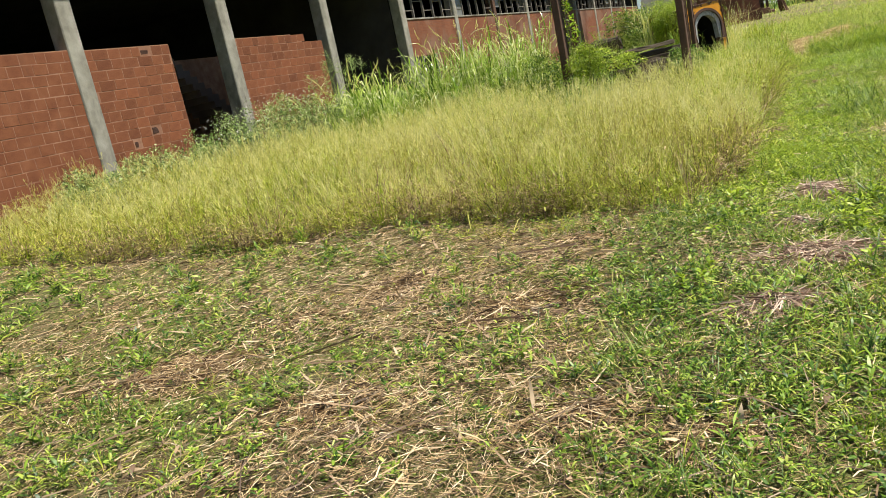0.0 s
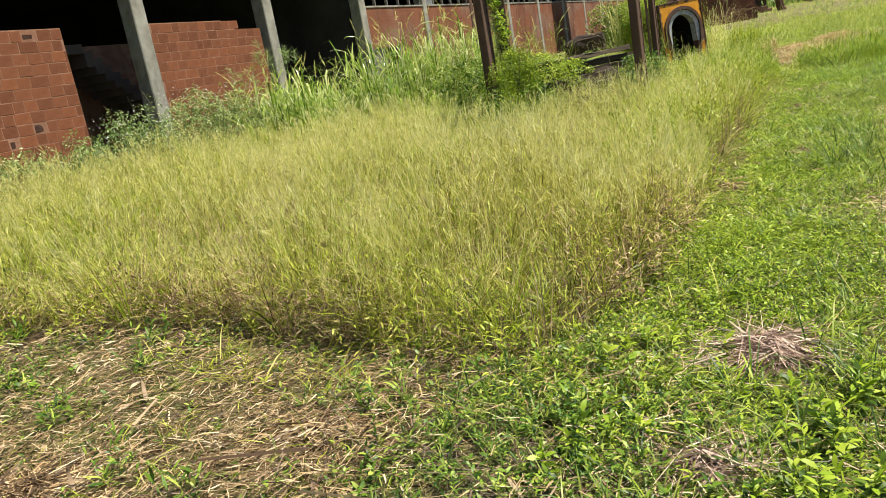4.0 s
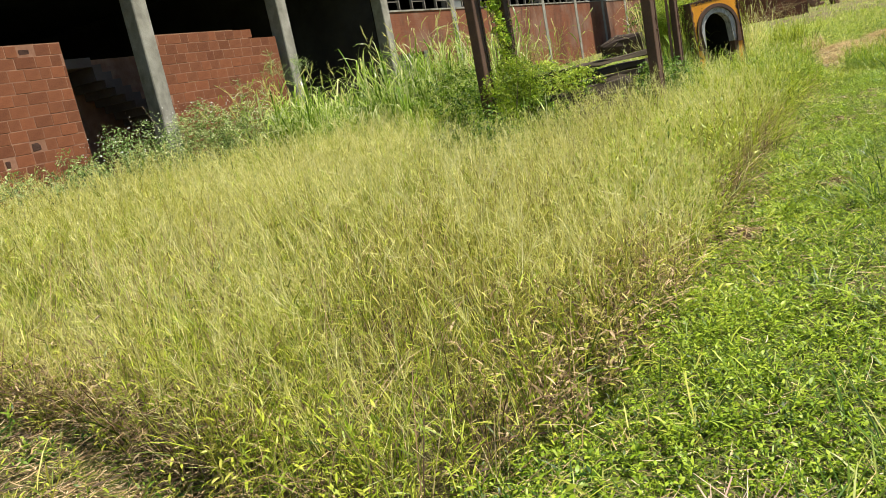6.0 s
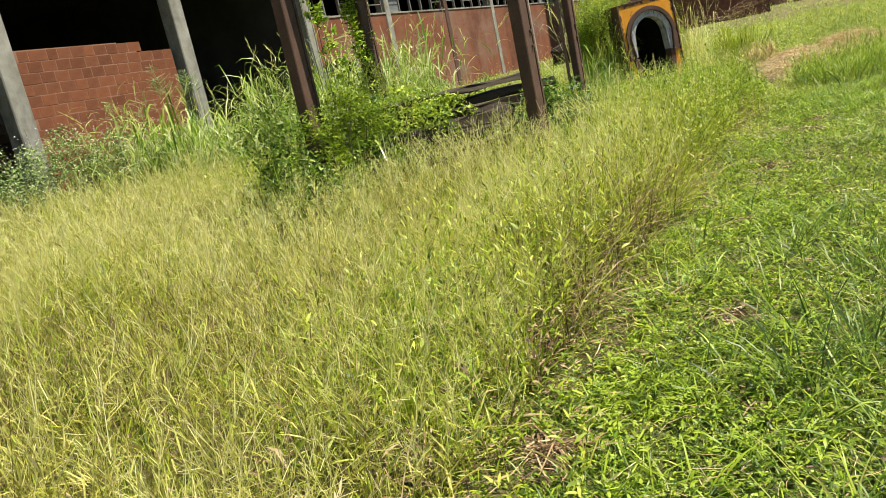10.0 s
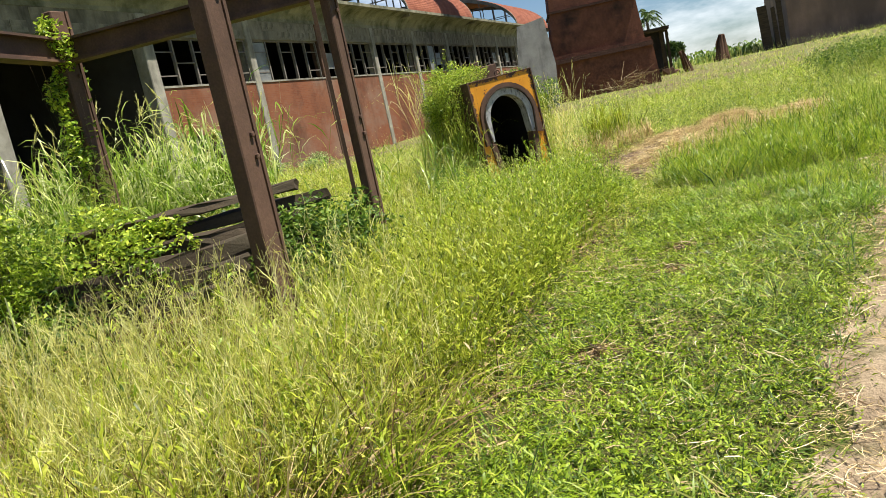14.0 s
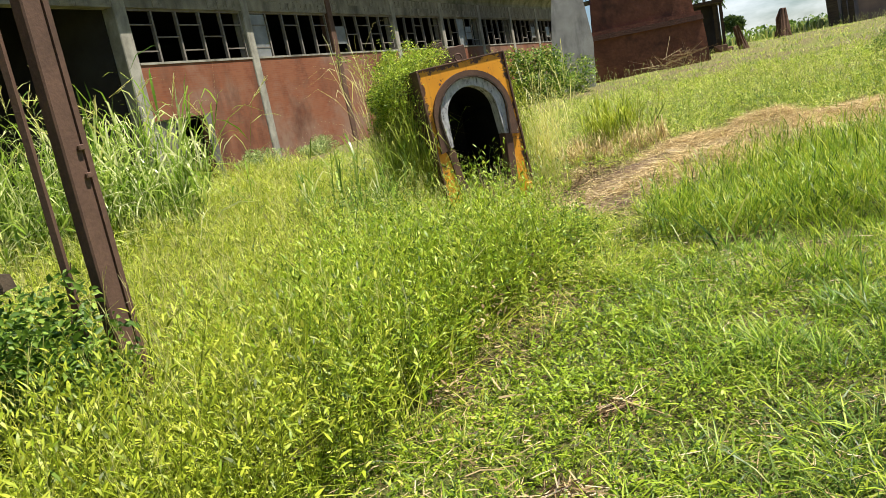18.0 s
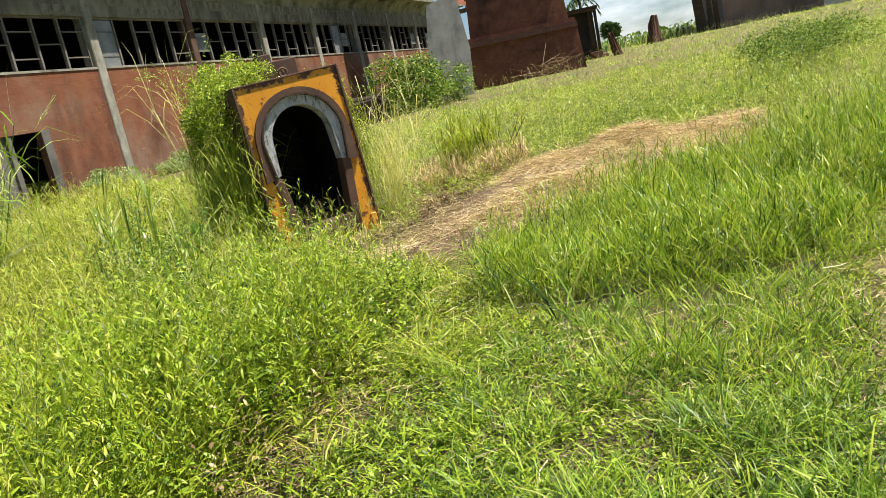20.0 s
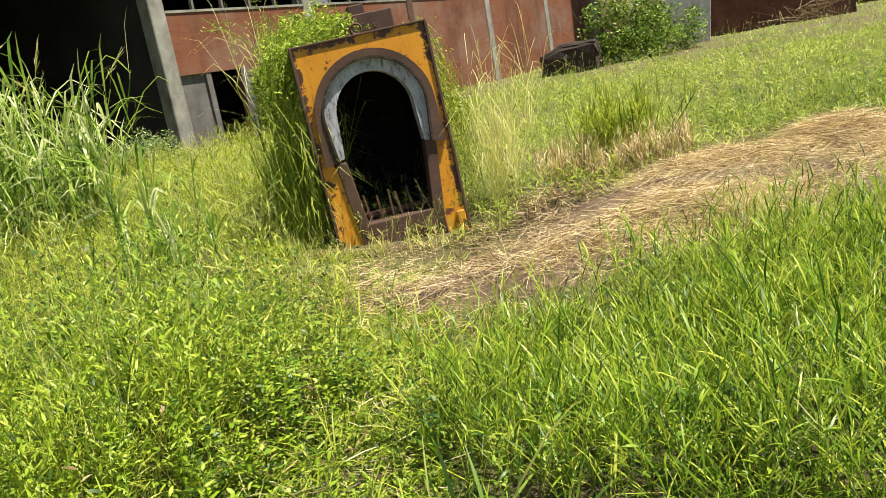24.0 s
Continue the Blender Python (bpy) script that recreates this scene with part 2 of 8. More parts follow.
# Serves sooty chimney brick and the painted shade of broken blocks.
M_SOOTSHADE = surface("sooty_shaded_brick", [(0.3, (0.05, 0.026, 0.018)), (0.6, (0.085, 0.04, 0.027)), (0.85, (0.13, 0.06, 0.04))], 1.4, bump=0.5, dist=0.03, fine=14.0)
M_SOOTBLOCK = surface("dark_masonry", [(0.3, (0.035, 0.024, 0.018)), (0.6, (0.06, 0.042, 0.03)), (0.85, (0.10, 0.07, 0.05))], 1.6, bump=0.6, dist=0.03, fine=20.0)
M_FARW = surface("far_wall", [(0.3, (0.22, 0.15, 0.12)), (0.6, (0.30, 0.205, 0.165)), (0.85, (0.36, 0.26, 0.21))], 0.5, stains=((0.14, 0.10, 0.085), 0.42, 0.62), stain_scale=0.25)
M_GREYP = surface("grey_sheet", [(0.3, (0.42, 0.43, 0.42)), (0.7, (0.52, 0.53, 0.52))], 1.0)
M_RUST = surface("rusty_steel", [(0.25, (0.07, 0.041, 0.028)), (0.55, (0.115, 0.065, 0.044)), (0.85, (0.175, 0.103, 0.068))], 3.0, rough=0.75, stains=((0.055, 0.035, 0.028), 0.5, 0.7), bump=0.35, dist=0.006)
M_WOOD = surface("weathered_timber", [(0.25, (0.03, 0.021, 0.014)), (0.55, (0.065, 0.047, 0.03)), (0.85, (0.13, 0.10, 0.062))], 3.0, stretch=(0.4, 3, 3), stains=((0.055, 0.05, 0.03), 0.5, 0.7), bump=0.5, dist=0.008)
# Almost black, so the furnace mouth's shade lies in the colour itself.
M_TUNNEL_SHADE = surface("tunnel_shade", [(0.3, (0.008, 0.007, 0.006)), (0.7, (0.02, 0.017, 0.015))], 6.0)
M_FRAME = surface("window_bars", [(0.3, (0.11, 0.098, 0.082)), (0.7, (0.21, 0.19, 0.165))], 3.0, stains=((0.09, 0.07, 0.055), 0.5, 0.68))
M_TREE = surface("bark", [(0.3, (0.10, 0.08, 0.06)), (0.7, (0.20, 0.16, 0.12))], 6.0, bump=0.6, dist=0.02)
M_STUMP = surface("stump_wood", [(0.3, (0.07, 0.038, 0.024)), (0.7, (0.14, 0.078, 0.048))], 4.0, bump=0.6, dist=0.02)


def brick_wall_material(name):
    """Small solid bricks, smeared with old reddish wash, for a wall that stays some way off."""
    m, nt, out = shader(name)
    co = nt.nodes.new("ShaderNodeTexCoord")
    sep = nt.nodes.new("ShaderNodeSeparateXYZ")
    comb = nt.nodes.new("ShaderNodeCombineXYZ")
    nt.links.new(co.outputs["Object"], sep.inputs[0])
    nt.links.new(sep.outputs["X"], comb.inputs["X"])
    nt.links.new(sep.outputs["Z"], comb.inputs["Y"])
    br = node(nt, "ShaderNodeTexBrick", Scale=1.0)
    br.inputs["Color1"].default_value = (0.18, 0.058, 0.027, 1)
    br.inputs["Color2"].default_value = (0.225, 0.082, 0.040, 1)
    br.inputs["Mortar"].default_value = (0.19, 0.085, 0.052, 1)
    br.inputs["Mortar Size"].default_value = 0.008
    br.inputs["Brick Width"].default_value = 0.25
    br.inputs["Row Height"].default_value = 0.065
    nt.links.new(comb.outputs[0], br.inputs["Vector"])
    f = noise_fac(nt, 0.9, 6.0, 0.62, (1, 1, 0.6))
    col = mix(nt, ramp(nt, f, [(0.42, (0, 0, 0)), (0.72, (0.75, 0.75, 0.75))]), br.outputs["Color"], (0.215, 0.095, 0.052))
    f3 = noise_fac(nt, 0.33, 9.0, 0.68, (1, 1, 1.3))
    col = mix(nt, ramp(nt, f3, [(0.46, (0, 0, 0)), (0.62, (0.85, 0.85, 0.85))]), col, (0.22, 0.14, 0.10))
    f4 = noise_fac(nt, 0.5, 9.0, 0.7, (1, 1, 0.6))
    col = mix(nt, ramp(nt, f4, [(0.50, (0, 0, 0)), (0.68, (0.8, 0.8, 0.8))]), col, (0.075, 0.032, 0.02))
    f2 = noise_fac(nt, 0.7, 6.0, 0.65, (1, 1, 0.25))
    col = mix(nt, ramp(nt, f2, [(0.55, (0, 0, 0)), (0.75, (0.8, 0.8, 0.8))]), col, (0.062, 0.032, 0.023))
    b = bumped(nt, br.outputs["Fac"], -0.4, 0.006)
    principled(nt, out, col, 0.88, 0, b, 0.2)
    return m


M_BRICK = brick_wall_material("washed_brick")


def tile_material():
    m, nt, out = shader("roof_tiles")
    f = noise_fac(nt, 2.2, 4.0, 0.6)
    col = ramp(nt, f, [(0.3, (0.20, 0.062, 0.036)), (0.6, (0.29, 0.10, 0.058)), (0.85, (0.36, 0.15, 0.095))])
    principled(nt, out, col, 0.8)
    return m


M_TILE = tile_material()


def paint_material():
    """Orange paint worn through to rust in chips."""
    m, nt, out = shader("orange_paint")
    f = noise_fac(nt, 2.5, 3.0, 0.5)
    col = ramp(nt, f, [(0.3, (0.62, 0.25, 0.012)), (0.7, (0.74, 0.33, 0.02))])
    wear = ramp(nt, noise_fac(nt, 4.0, 8.0, 0.72), [(0.60, (0, 0, 0)), (0.64, (1, 1, 1))])
    col = mix(nt, wear, col, (0.17, 0.062, 0.028))
    chips = ramp(nt, noise_fac(nt, 11.0, 7.0, 0.74), [(0.585, (0, 0, 0)), (0.615, (1, 1, 1))])
    col = mix(nt, chips, col, (0.14, 0.055, 0.03))
    # bare rust creeping in from the plate's rim
    co = nt.nodes.new("ShaderNodeTexCoord")
    sep = nt.nodes.new("ShaderNodeSeparateXYZ")
    nt.links.new(co.outputs["Object"], sep.inputs[0])
    side = node(nt, "ShaderNodeMath")
    side.operation = 'ABSOLUTE'
    nt.links.new(sep.outputs["X"], side.inputs[0])
    sx = node(nt, "ShaderNodeMapRange")
    sx.inputs["From Min"].default_value, sx.inputs["From Max"].default_value = 0.47, 0.55
    nt.links.new(side.outputs[0], sx.inputs["Value"])
    sz = node(nt, "ShaderNodeMapRange")
    sz.inputs["From Min"].default_value, sz.inputs["From Max"].default_value = 1.55, 1.63
    nt.links.new(sep.outputs["Z"], sz.inputs["Value"])
    rim = node(nt, "ShaderNodeMath")
    rim.operation = 'MAXIMUM'
    nt.links.new(sx.outputs[0], rim.inputs[0])
    nt.links.new(sz.outputs[0], rim.inputs[1])
    eat = node(nt, "ShaderNodeMath")
    eat.operation = 'MULTIPLY_ADD'
    eat.inputs[1].default_value = 0.17
    nt.links.new(rim.outputs[0], eat.inputs[0])
    nt.links.new(noise_fac(nt, 9.0, 7.0, 0.72), eat.inputs[2])
    col = mix(nt, ramp(nt, eat.outputs[0], [(0.60, (0, 0, 0)), (0.635, (1, 1, 1))]), col, (0.095, 0.042, 0.024))
    runs = ramp(nt, noise_fac(nt, 6.0, 5.0, 0.6, (2.0, 2.0, 0.25)), [(0.56, (0, 0, 0)), (0.78, (0.75, 0.75, 0.75))])
    col = mix(nt, runs, col, (0.30, 0.11, 0.03))
    n = bumped(nt, noise_fac(nt, 40.0, 3.0), 0.2, 0.004)
    principled(nt, out, col, 0.5, 0, n, 0.4)
    return m


M_ORANGE = paint_material()


def lining_material():
    """Pale fire lining with soot streaks."""
    m, nt, out = shader("fire_lining")
    f = noise_fac(nt, 16.0, 6.0, 0.7, (1.5, 1.5, 0.5))
    col = ramp(nt, f, [(0.36, (0.07, 0.068, 0.066)), (0.46, (0.36, 0.36, 0.37)), (0.75, (0.62, 0.62, 0.64))])
    principled(nt, out, col, 0.85, 0, bumped(nt, f, 0.5, 0.01))
    return m


M_LINING = lining_material()


def glass_material():
    m, nt, out = shader("dusty_glass")
    d = nt.nodes.new("ShaderNodeBsdfPrincipled")
    f = noise_fac(nt, 3.0, 5.0)
    nt.links.new(ramp(nt, f, [(0.3, (0.16, 0.17, 0.165)), (0.7, (0.30, 0.31, 0.30))]), d.inputs["Base Color"])
    d.inputs["Roughness"].default_value = 0.35
    g = nt.nodes.new("ShaderNodeBsdfTransparent")
    ms = nt.nodes.new("ShaderNodeMixShader")
    ms.inputs[0].default_value = 0.25
    nt.links.new(d.outputs[0], ms.inputs[1])
    nt.links.new(g.outputs[0], ms.inputs[2])
    nt.links.new(ms.outputs[0], out.inputs["Surface"])
    return m


M_GLASS = glass_material()


def ground_material():
    """Soil with dead litter and a low green mat, in drifts."""
    m, nt, out = shader("ground_litter")
    f0 = noise_fac(nt, 70.0, 5.0, 0.8, world_space=True)
    col = ramp(nt, f0, [(0.34, (0.04, 0.028, 0.016)), (0.5, (0.15, 0.11, 0.068)), (0.66, (0.38, 0.29, 0.18))])
    f1 = noise_fac(nt, 0.55, 5.0, 0.6, world_space=True)
    f2 = noise_fac(nt, 90.0, 5.0, 0.8, world_space=True)
    green = ramp(nt, f2, [(0.36, (0.04, 0.07, 0.010)), (0.5, (0.15, 0.21, 0.028)), (0.66, (0.30, 0.36, 0.07))])
    col = mix(nt, ramp(nt, f1, [(0.38, (0.1, 0.1, 0.1)), (0.62, (0.7, 0.7, 0.7))]), col, green)
    principled(nt, out, col, 0.95, 0, bumped(nt, f0, 0.9, 0.03), 0.1)
    return m


M_GROUND = ground_material()
M_PATH = surface("trodden_path", [(0.3, (0.21, 0.15, 0.095)), (0.55, (0.36, 0.275, 0.175)), (0.85, (0.51, 0.40, 0.27))], 5.0, fine=80.0, bump=0.8, dist=0.02, stains=((0.10, 0.09, 0.04), 0.50, 0.68), stain_scale=4.0, stain_stretch=(1, 1, 1))
M_HAY = surface("hay_heap", [(0.3, (0.11, 0.072, 0.046)), (0.55, (0.22, 0.15, 0.09)), (0.8, (0.40, 0.29, 0.165))], 4.0, fine=90.0, bump=0.9, dist=0.03)

# ---- building blocks ----


def part(name, bm, material, parent=None, label="", m=None):
    """Links a bmesh as one mesh object under a thing or a part."""
    me = bpy.data.meshes.new(name)
    bm.to_mesh(me)
    bm.free()
    me.materials.append(material)
    ob = new(name, me)
    if parent is not None:
        ob.parent = parent
    if m is not None:
        ob.matrix_basis = m
    if label:
        tagged(ob, label)
    return ob


def thing(name, m, label, category, group="", kind=""):
    ob = new(name)
    ob.empty_display_size = 0.2
    ob.matrix_basis = m
    return tagged(ob, label, category, group, kind)


def box(bm, x0, x1, y0, y1, z0, z1, bevel=0.0, jitter=0.0, rng=random):
    r = bmesh.ops.create_cube(bm, size=1.0)
    vs = r["verts"]
    for v in vs:
        v.co.x = x0 + (v.co.x + 0.5) * (x1 - x0) + rng.uniform(-jitter, jitter)
        v.co.y = y0 + (v.co.y + 0.5) * (y1 - y0) + rng.uniform(-jitter, jitter)
        v.co.z = z0 + (v.co.z + 0.5) * (z1 - z0) + rng.uniform(-jitter, jitter)
    if bevel:
        es = list({e for v in vs for e in v.link_edges})
        bmesh.ops.bevel(bm, geom=es, offset=bevel, segments=1, affect='EDGES')
    return vs


def boxes(*dims, bevel=0.0, jitter=0.0):
    bm = bmesh.new()
    for q in dims:
        box(bm, *q, bevel=bevel, jitter=jitter)
    return bm


def mesh_from_arrays(name, verts, faces, material, smooth=False):
    """A mesh from numpy arrays; faces is a list of arrays of corner indices."""
    me = bpy.data.meshes.new(name)
    me.vertices.add(len(verts))
    me.vertices.foreach_set("co", np.ascontiguousarray(verts, dtype=np.float32).ravel())
    loops = np.concatenate([f.ravel() for f in faces]).astype(np.int32)
    sizes = np.concatenate([np.full(len(f), f.shape[1]) for f in faces]).astype(np.int32)
    starts = np.concatenate([[0], np.cumsum(sizes)[:-1]]).astype(np.int32)
    me.loops.add(len(loops))
    me.loops.foreach_set("vertex_index", loops)
    me.polygons.add(len(sizes))
    me.polygons.foreach_set("loop_start", starts)
    me.update(calc_edges=True)
    me.materials.append(material)
    return me


def ground_z(x, y):
    """The ground rises one degree along the walk, in slight swells, and levels out far off."""
    s = 0.432 * x + 0.902 * y
    s = np.maximum(s, -60.0)
    low = 0.0175 * s
    far = 0.0175 * (70 + (s - 70) * 0.12)
    swell = 0.035 * np.sin(x * 1.7 + 0.6 * np.sin(y * 0.9)) * np.sin(y * 1.3 + 0.8) * np.exp(-((x - 4) ** 2 + (y - 20) ** 2) / 3000.0)
    dip = -0.19 * np.exp(-(((x - 7.5) / 0.85) ** 2 + ((y - 20.3) / 1.0) ** 2))     # worn hollow before the furnace
    return np.where(s < 70, low, far) + swell + dip


def gz(x, y):
    return float(ground_z(np.array(x), np.array(y)))


RNG = np.random.default_rng(7)


def blades(base, height, width, yaw, lean, droop=0.5):
    """Tapered bent blades: 5 points, one quad and one triangle each. All arguments are arrays."""
    n = len(base)
    dx, dy = np.cos(yaw), np.sin(yaw)
    sx, sy = -dy, dx
    w = width * 0.5
    mid_o, tip_o = lean * height * 0.32, lean * height
    mid_z = height * 0.58
    tip_z = height * (1.0 - droop * lean * lean)
    v = np.zeros((n, 5, 3))
    v[:, 0] = base + np.stack([-sx * w, -sy * w, 0 * w], 1)
    v[:, 1] = base + np.stack([sx * w, sy * w, 0 * w], 1)
    v[:, 2] = base + np.stack([dx * mid_o + sx * w * 0.8, dy * mid_o + sy * w * 0.8, mid_z], 1)
    v[:, 3] = base + np.stack([dx * mid_o - sx * w * 0.8, dy * mid_o - sy * w * 0.8, mid_z], 1)
    v[:, 4] = base + np.stack([dx * tip_o, dy * tip_o, tip_z], 1)
    i = np.arange(n)[:, None] * 5
    return v.reshape(-1, 3), [i + np.array([[0, 1, 2, 3]]), i + np.array([[3, 2, 4]])]


def leaves(centre, size, aspect=0.5, up=0.55, rng=RNG):
    """Small folded leaves: four points, two triangles each, at random turns that tend to face up."""
    n = len(centre)
    nrm = rng.normal(size=(n, 3))
    nrm[:, 2] = np.abs(nrm[:, 2]) + up
    nrm /= np.linalg.norm(nrm, axis=1)[:, None]
    t = rng.normal(size=(n, 3))
    t -= nrm * (t * nrm).sum(1)[:, None]
    t /= np.linalg.norm(t, axis=1)[:, None]
    b = np.cross(nrm, t)
    s = size[:, None]
    v = np.zeros((n, 4, 3))
    v[:, 0] = centre - t * s * 0.5
    v[:, 1] = centre + b * s * 0.5 * aspect + nrm * s * 0.08
    v[:, 2] = centre + t * s * 0.5 - nrm * s * 0.12
    v[:, 3] = centre - b * s * 0.5 * aspect + nrm * s * 0.08
    i = np.arange(n)[:, None] * 4
    return v.reshape(-1, 3), [i + np.array([[0, 1, 2]]), i + np.array([[0, 2, 3]])]


def sticks(a, b, width, rng=RNG):
    """Flat ribbons from a to b, for stalks, straw and twigs."""
    n = len(a)
    t = b - a
    t /= np.linalg.norm(t, axis=1)[:, None] + 1e-9
    r = rng.normal(size=(n, 3))
    s = np.cross(t, r)
    s /= np.linalg.norm(s, axis=1)[:, None] + 1e-9
    s *= width[:, None] * 0.5
    v = np.stack([a - s, a + s, b + s * 0.6, b - s * 0.6], 1)
    i = np.arange(n)[:, None] * 4
    return v.reshape(-1, 3), [i + np.array([[0, 1, 2, 3]])]


def joined(chunks):
    """Several (verts, faces) lists as one."""
    vs, fs, off = [], {}, 0
    for v, f in chunks:
        vs.append(v)
        for q in f:
            fs.setdefault(q.shape[1], []).append(q + off)
        off += len(v)
    return np.concatenate(vs), [np.concatenate(q) for q in fs.values()]


def stuff(name, chunks, material, label, category, kind="stuff", parent=None):
    v, f = joined(chunks)
    ob = new(name, mesh_from_arrays(name, v, f, material))
    if parent is not None:
        ob.parent = parent
        return tagged(ob, label)
    return tagged(ob, label, category, kind=kind)

# ---- ground ----


def spaced(lo, hi, step, far):
    inner = list(np.arange(lo, hi + 1e-6, step))
    a, b, s = lo, hi, step
    left, right = [], []
    while a > -far:
        s *= 1.35
        a, b = a - s, b + s
        left.append(a)
        right.append(b)
    return np.array(left[::-1] + inner + right)


def build_ground():
    xs, ys = spaced(-16, 26, 0.5, 1500), spaced(-6, 62, 0.5, 1500)
    gx, gy = np.meshgrid(xs, ys)
    zz = ground_z(gx, gy)
    v = np.stack([gx, gy, zz], 2).reshape(-1, 3)
    nx, ny = len(xs), len(ys)
    i = (np.arange(ny - 1)[:, None] * nx + np.arange(nx - 1)[None]).reshape(-1, 1)
    me = mesh_from_arrays("ground", v, [i + np.array([[0, 1, nx + 1, nx]])], M_GROUND)
    me.polygons.foreach_set("use_smooth", np.ones(len(me.polygons), dtype=bool))
    tagged(new("ground", me), "soil with dead litter and a low green mat", "ground", kind="structure")


build_ground()


def ribbon(name, line, half, lift, material, label, category, wob=0.12):
    """A strip that follows the ground along a line of plan points."""
    pts = []
    for (ax, ay), (bx, by) in zip(line, line[1:]):
        k = max(2, int(math.hypot(bx - ax, by - ay) / 0.11))
        pts += [(ax + (bx - ax) * j / k, ay + (by - ay) * j / k) for j in range(k)]
    pts.append(line[-1])
    bm = bmesh.new()
    rng = random.Random(3)
    rows = []
    for j, (x, y) in enumerate(pts):
        a, b = pts[max(j - 1, 0)], pts[min(j + 1, len(pts) - 1)]
        t = Vector((b[0] - a[0], b[1] - a[1])).normalized()
        nrm = Vector((-t.y, t.x))
        row = []
        for k in range(11):
            q = k / 5 - 1
            off = q * (half + wob)
            px, py = x + nrm.x * off, y + nrm.y * off
            rise = lift * (1 - abs(q) ** 1.5) - 0.022 * abs(q) ** 2 + 0.012 * math.sin(px * 9.1 + 2 * math.sin(py * 5.3)) * math.sin(py * 7.7) + rng.uniform(-0.010, 0.010)
            row.append(bm.verts.new((px, py, gz(px, py) + rise)))
        rows.append(row)
    for r0, r1 in zip(rows, rows[1:]):
        for q in range(10):
            bm.faces.new((r0[q], r0[q + 1], r1[q + 1], r1[q]))
    bmesh.ops.recalc_face_normals(bm, faces=bm.faces)
    for f in bm.faces:
        f.smooth = True
    ob = part(name, bm, material)
    return tagged(ob, label, category, kind="structure")


PATH_LINE = [(-1.2, -4.5), (0.4, -1.0), (1.55, 1.6), (2.4, 3.65), (2.88, 4.6), (3.52, 5.93), (4.53, 7.9), (5.27, 9.3), (6.27, 11.08), (7.0, 12.13), (7.66, 13.03), (8.2, 13.8), (9.62, 15.73), (10.48, 16.6), (12.55, 18.85), (15.5, 22.3)]
ribbon("path", PATH_LINE, 0.30, 0.018, M_PATH, "narrow trodden footpath of pale dry soil and straw", "footpath")

# ---- the long factory building; x along its front, y into it ----
FRONT = Matrix.Translation((-1.05, 33.18, 0)) @ Matrix.Rotation(radians(64.57), 4, 'Z')
SILL, HEAD, COVE, LIP = 4.09, 5.55, 6.22, 7.02
U0, U1 = -29.0, 45.0
factory = thing("factory_building", FRONT, "long derelict factory of concrete columns, red brick and vaulted tile roofs", "factory")


def chamfered_column(name, u, w, dep, z0, z1, material, label):
    bm = bmesh.new()
    box(bm, -w / 2, w / 2, 0, dep, z0, z1, bevel=0.025)
    return part(name, bm, material, factory, label, Matrix.Translation((u, -0.04, 0)))


COLS = [-26.8, -21.7, -16.55, -11.25, -6.05, -0.42, 4.75, 9.75, 14.85, 19.85, 24.9, 29.95, 35.0, 40.05]
for k, u in enumerate(COLS):
    if abs(u - 9.75) < 0.1:
        chamfered_column("column", u, 0.34, 0.42, -0.2, COVE, M_RUST, "dark stained column")
    else:
        chamfered_column("column", u, 0.44 if u < 0 else 0.36, 0.44, -0.2, COVE, M_CONC, "bare pale concrete column")

# brick front below the windows, with the doorway
DOOR0, DOOR1, DOORTOP = -0.18, 1.78, 2.52
bm = bmesh.new()
box(bm, DOOR1, 45.0, 0.0, 0.22, -0.3, SILL - 0.06)
box(bm, DOOR0 - 0.02, DOOR1, 0.0, 0.22, DOORTOP, SILL - 0.06)
part("brick_wall", bm, M_BRICK, factory, "red brick wall with old wash and rain stains")
bm = boxes((-0.2, 45.0, -0.03, 0.25, SILL - 0.06, SILL))
part("sill", bm, M_CONC, factory, "thin concrete window sill")
# doorway: plastered reveal, a half-shut grey leaf
bm = boxes((DOOR1 - 0.02, DOOR1 + 0.26, -0.012, 0.02, -0.2, DOORTOP + 0.02), (0.62, 0.78, 0.02, 0.2, -0.2, DOORTOP), (DOOR0, 0.62, 0.10, 0.14, -0.2, DOORTOP))
part("door_surround", bm, M_INNERG, factory, "grey plastered doorway with a blocked half")

# head beam with cracked plaster blocks
bm = bmesh.new()
box(bm, U0, U1, 0.0, 0.35, HEAD, COVE)
head_beam = part("beam", bm, M_BEAMC, factory, "stained concrete head beam of cracked plaster")
rb = random.Random(5)
bm = bmesh.new()
box(bm, 0, 1, 0, 1, 0, 1, bevel=0.02)
UNIT = bpy.data.meshes.new("plaster_block")
bm.to_mesh(UNIT)
bm.free()
UNIT.materials.append(M_BEAMC)
for k in range(len(COLS) - 1):
    a, b = COLS[k] + 0.25, COLS[k + 1] - 0.25
    if b < -7 or a > 34:
        continue
    for z0, z1 in ((HEAD + 0.03, HEAD + 0.31), (HEAD + 0.33, COVE - 0.03)):
        x = a + rb.uniform(0, 0.15)
        while x < b - 0.2:
            w = rb.uniform(0.32, 0.5)
            if rb.random() < 0.34:
                dep = rb.uniform(0.005, 0.016)
                ob = new("plaster_block", UNIT)
                ob.parent = head_beam
                ob.matrix_basis = Matrix.Translation((x, -dep, z0 + rb.uniform(-0.008, 0.008))) @ Matrix.Diagonal((min(w - 0.02, b - x), dep, z1 - z0, 1))
            x += w

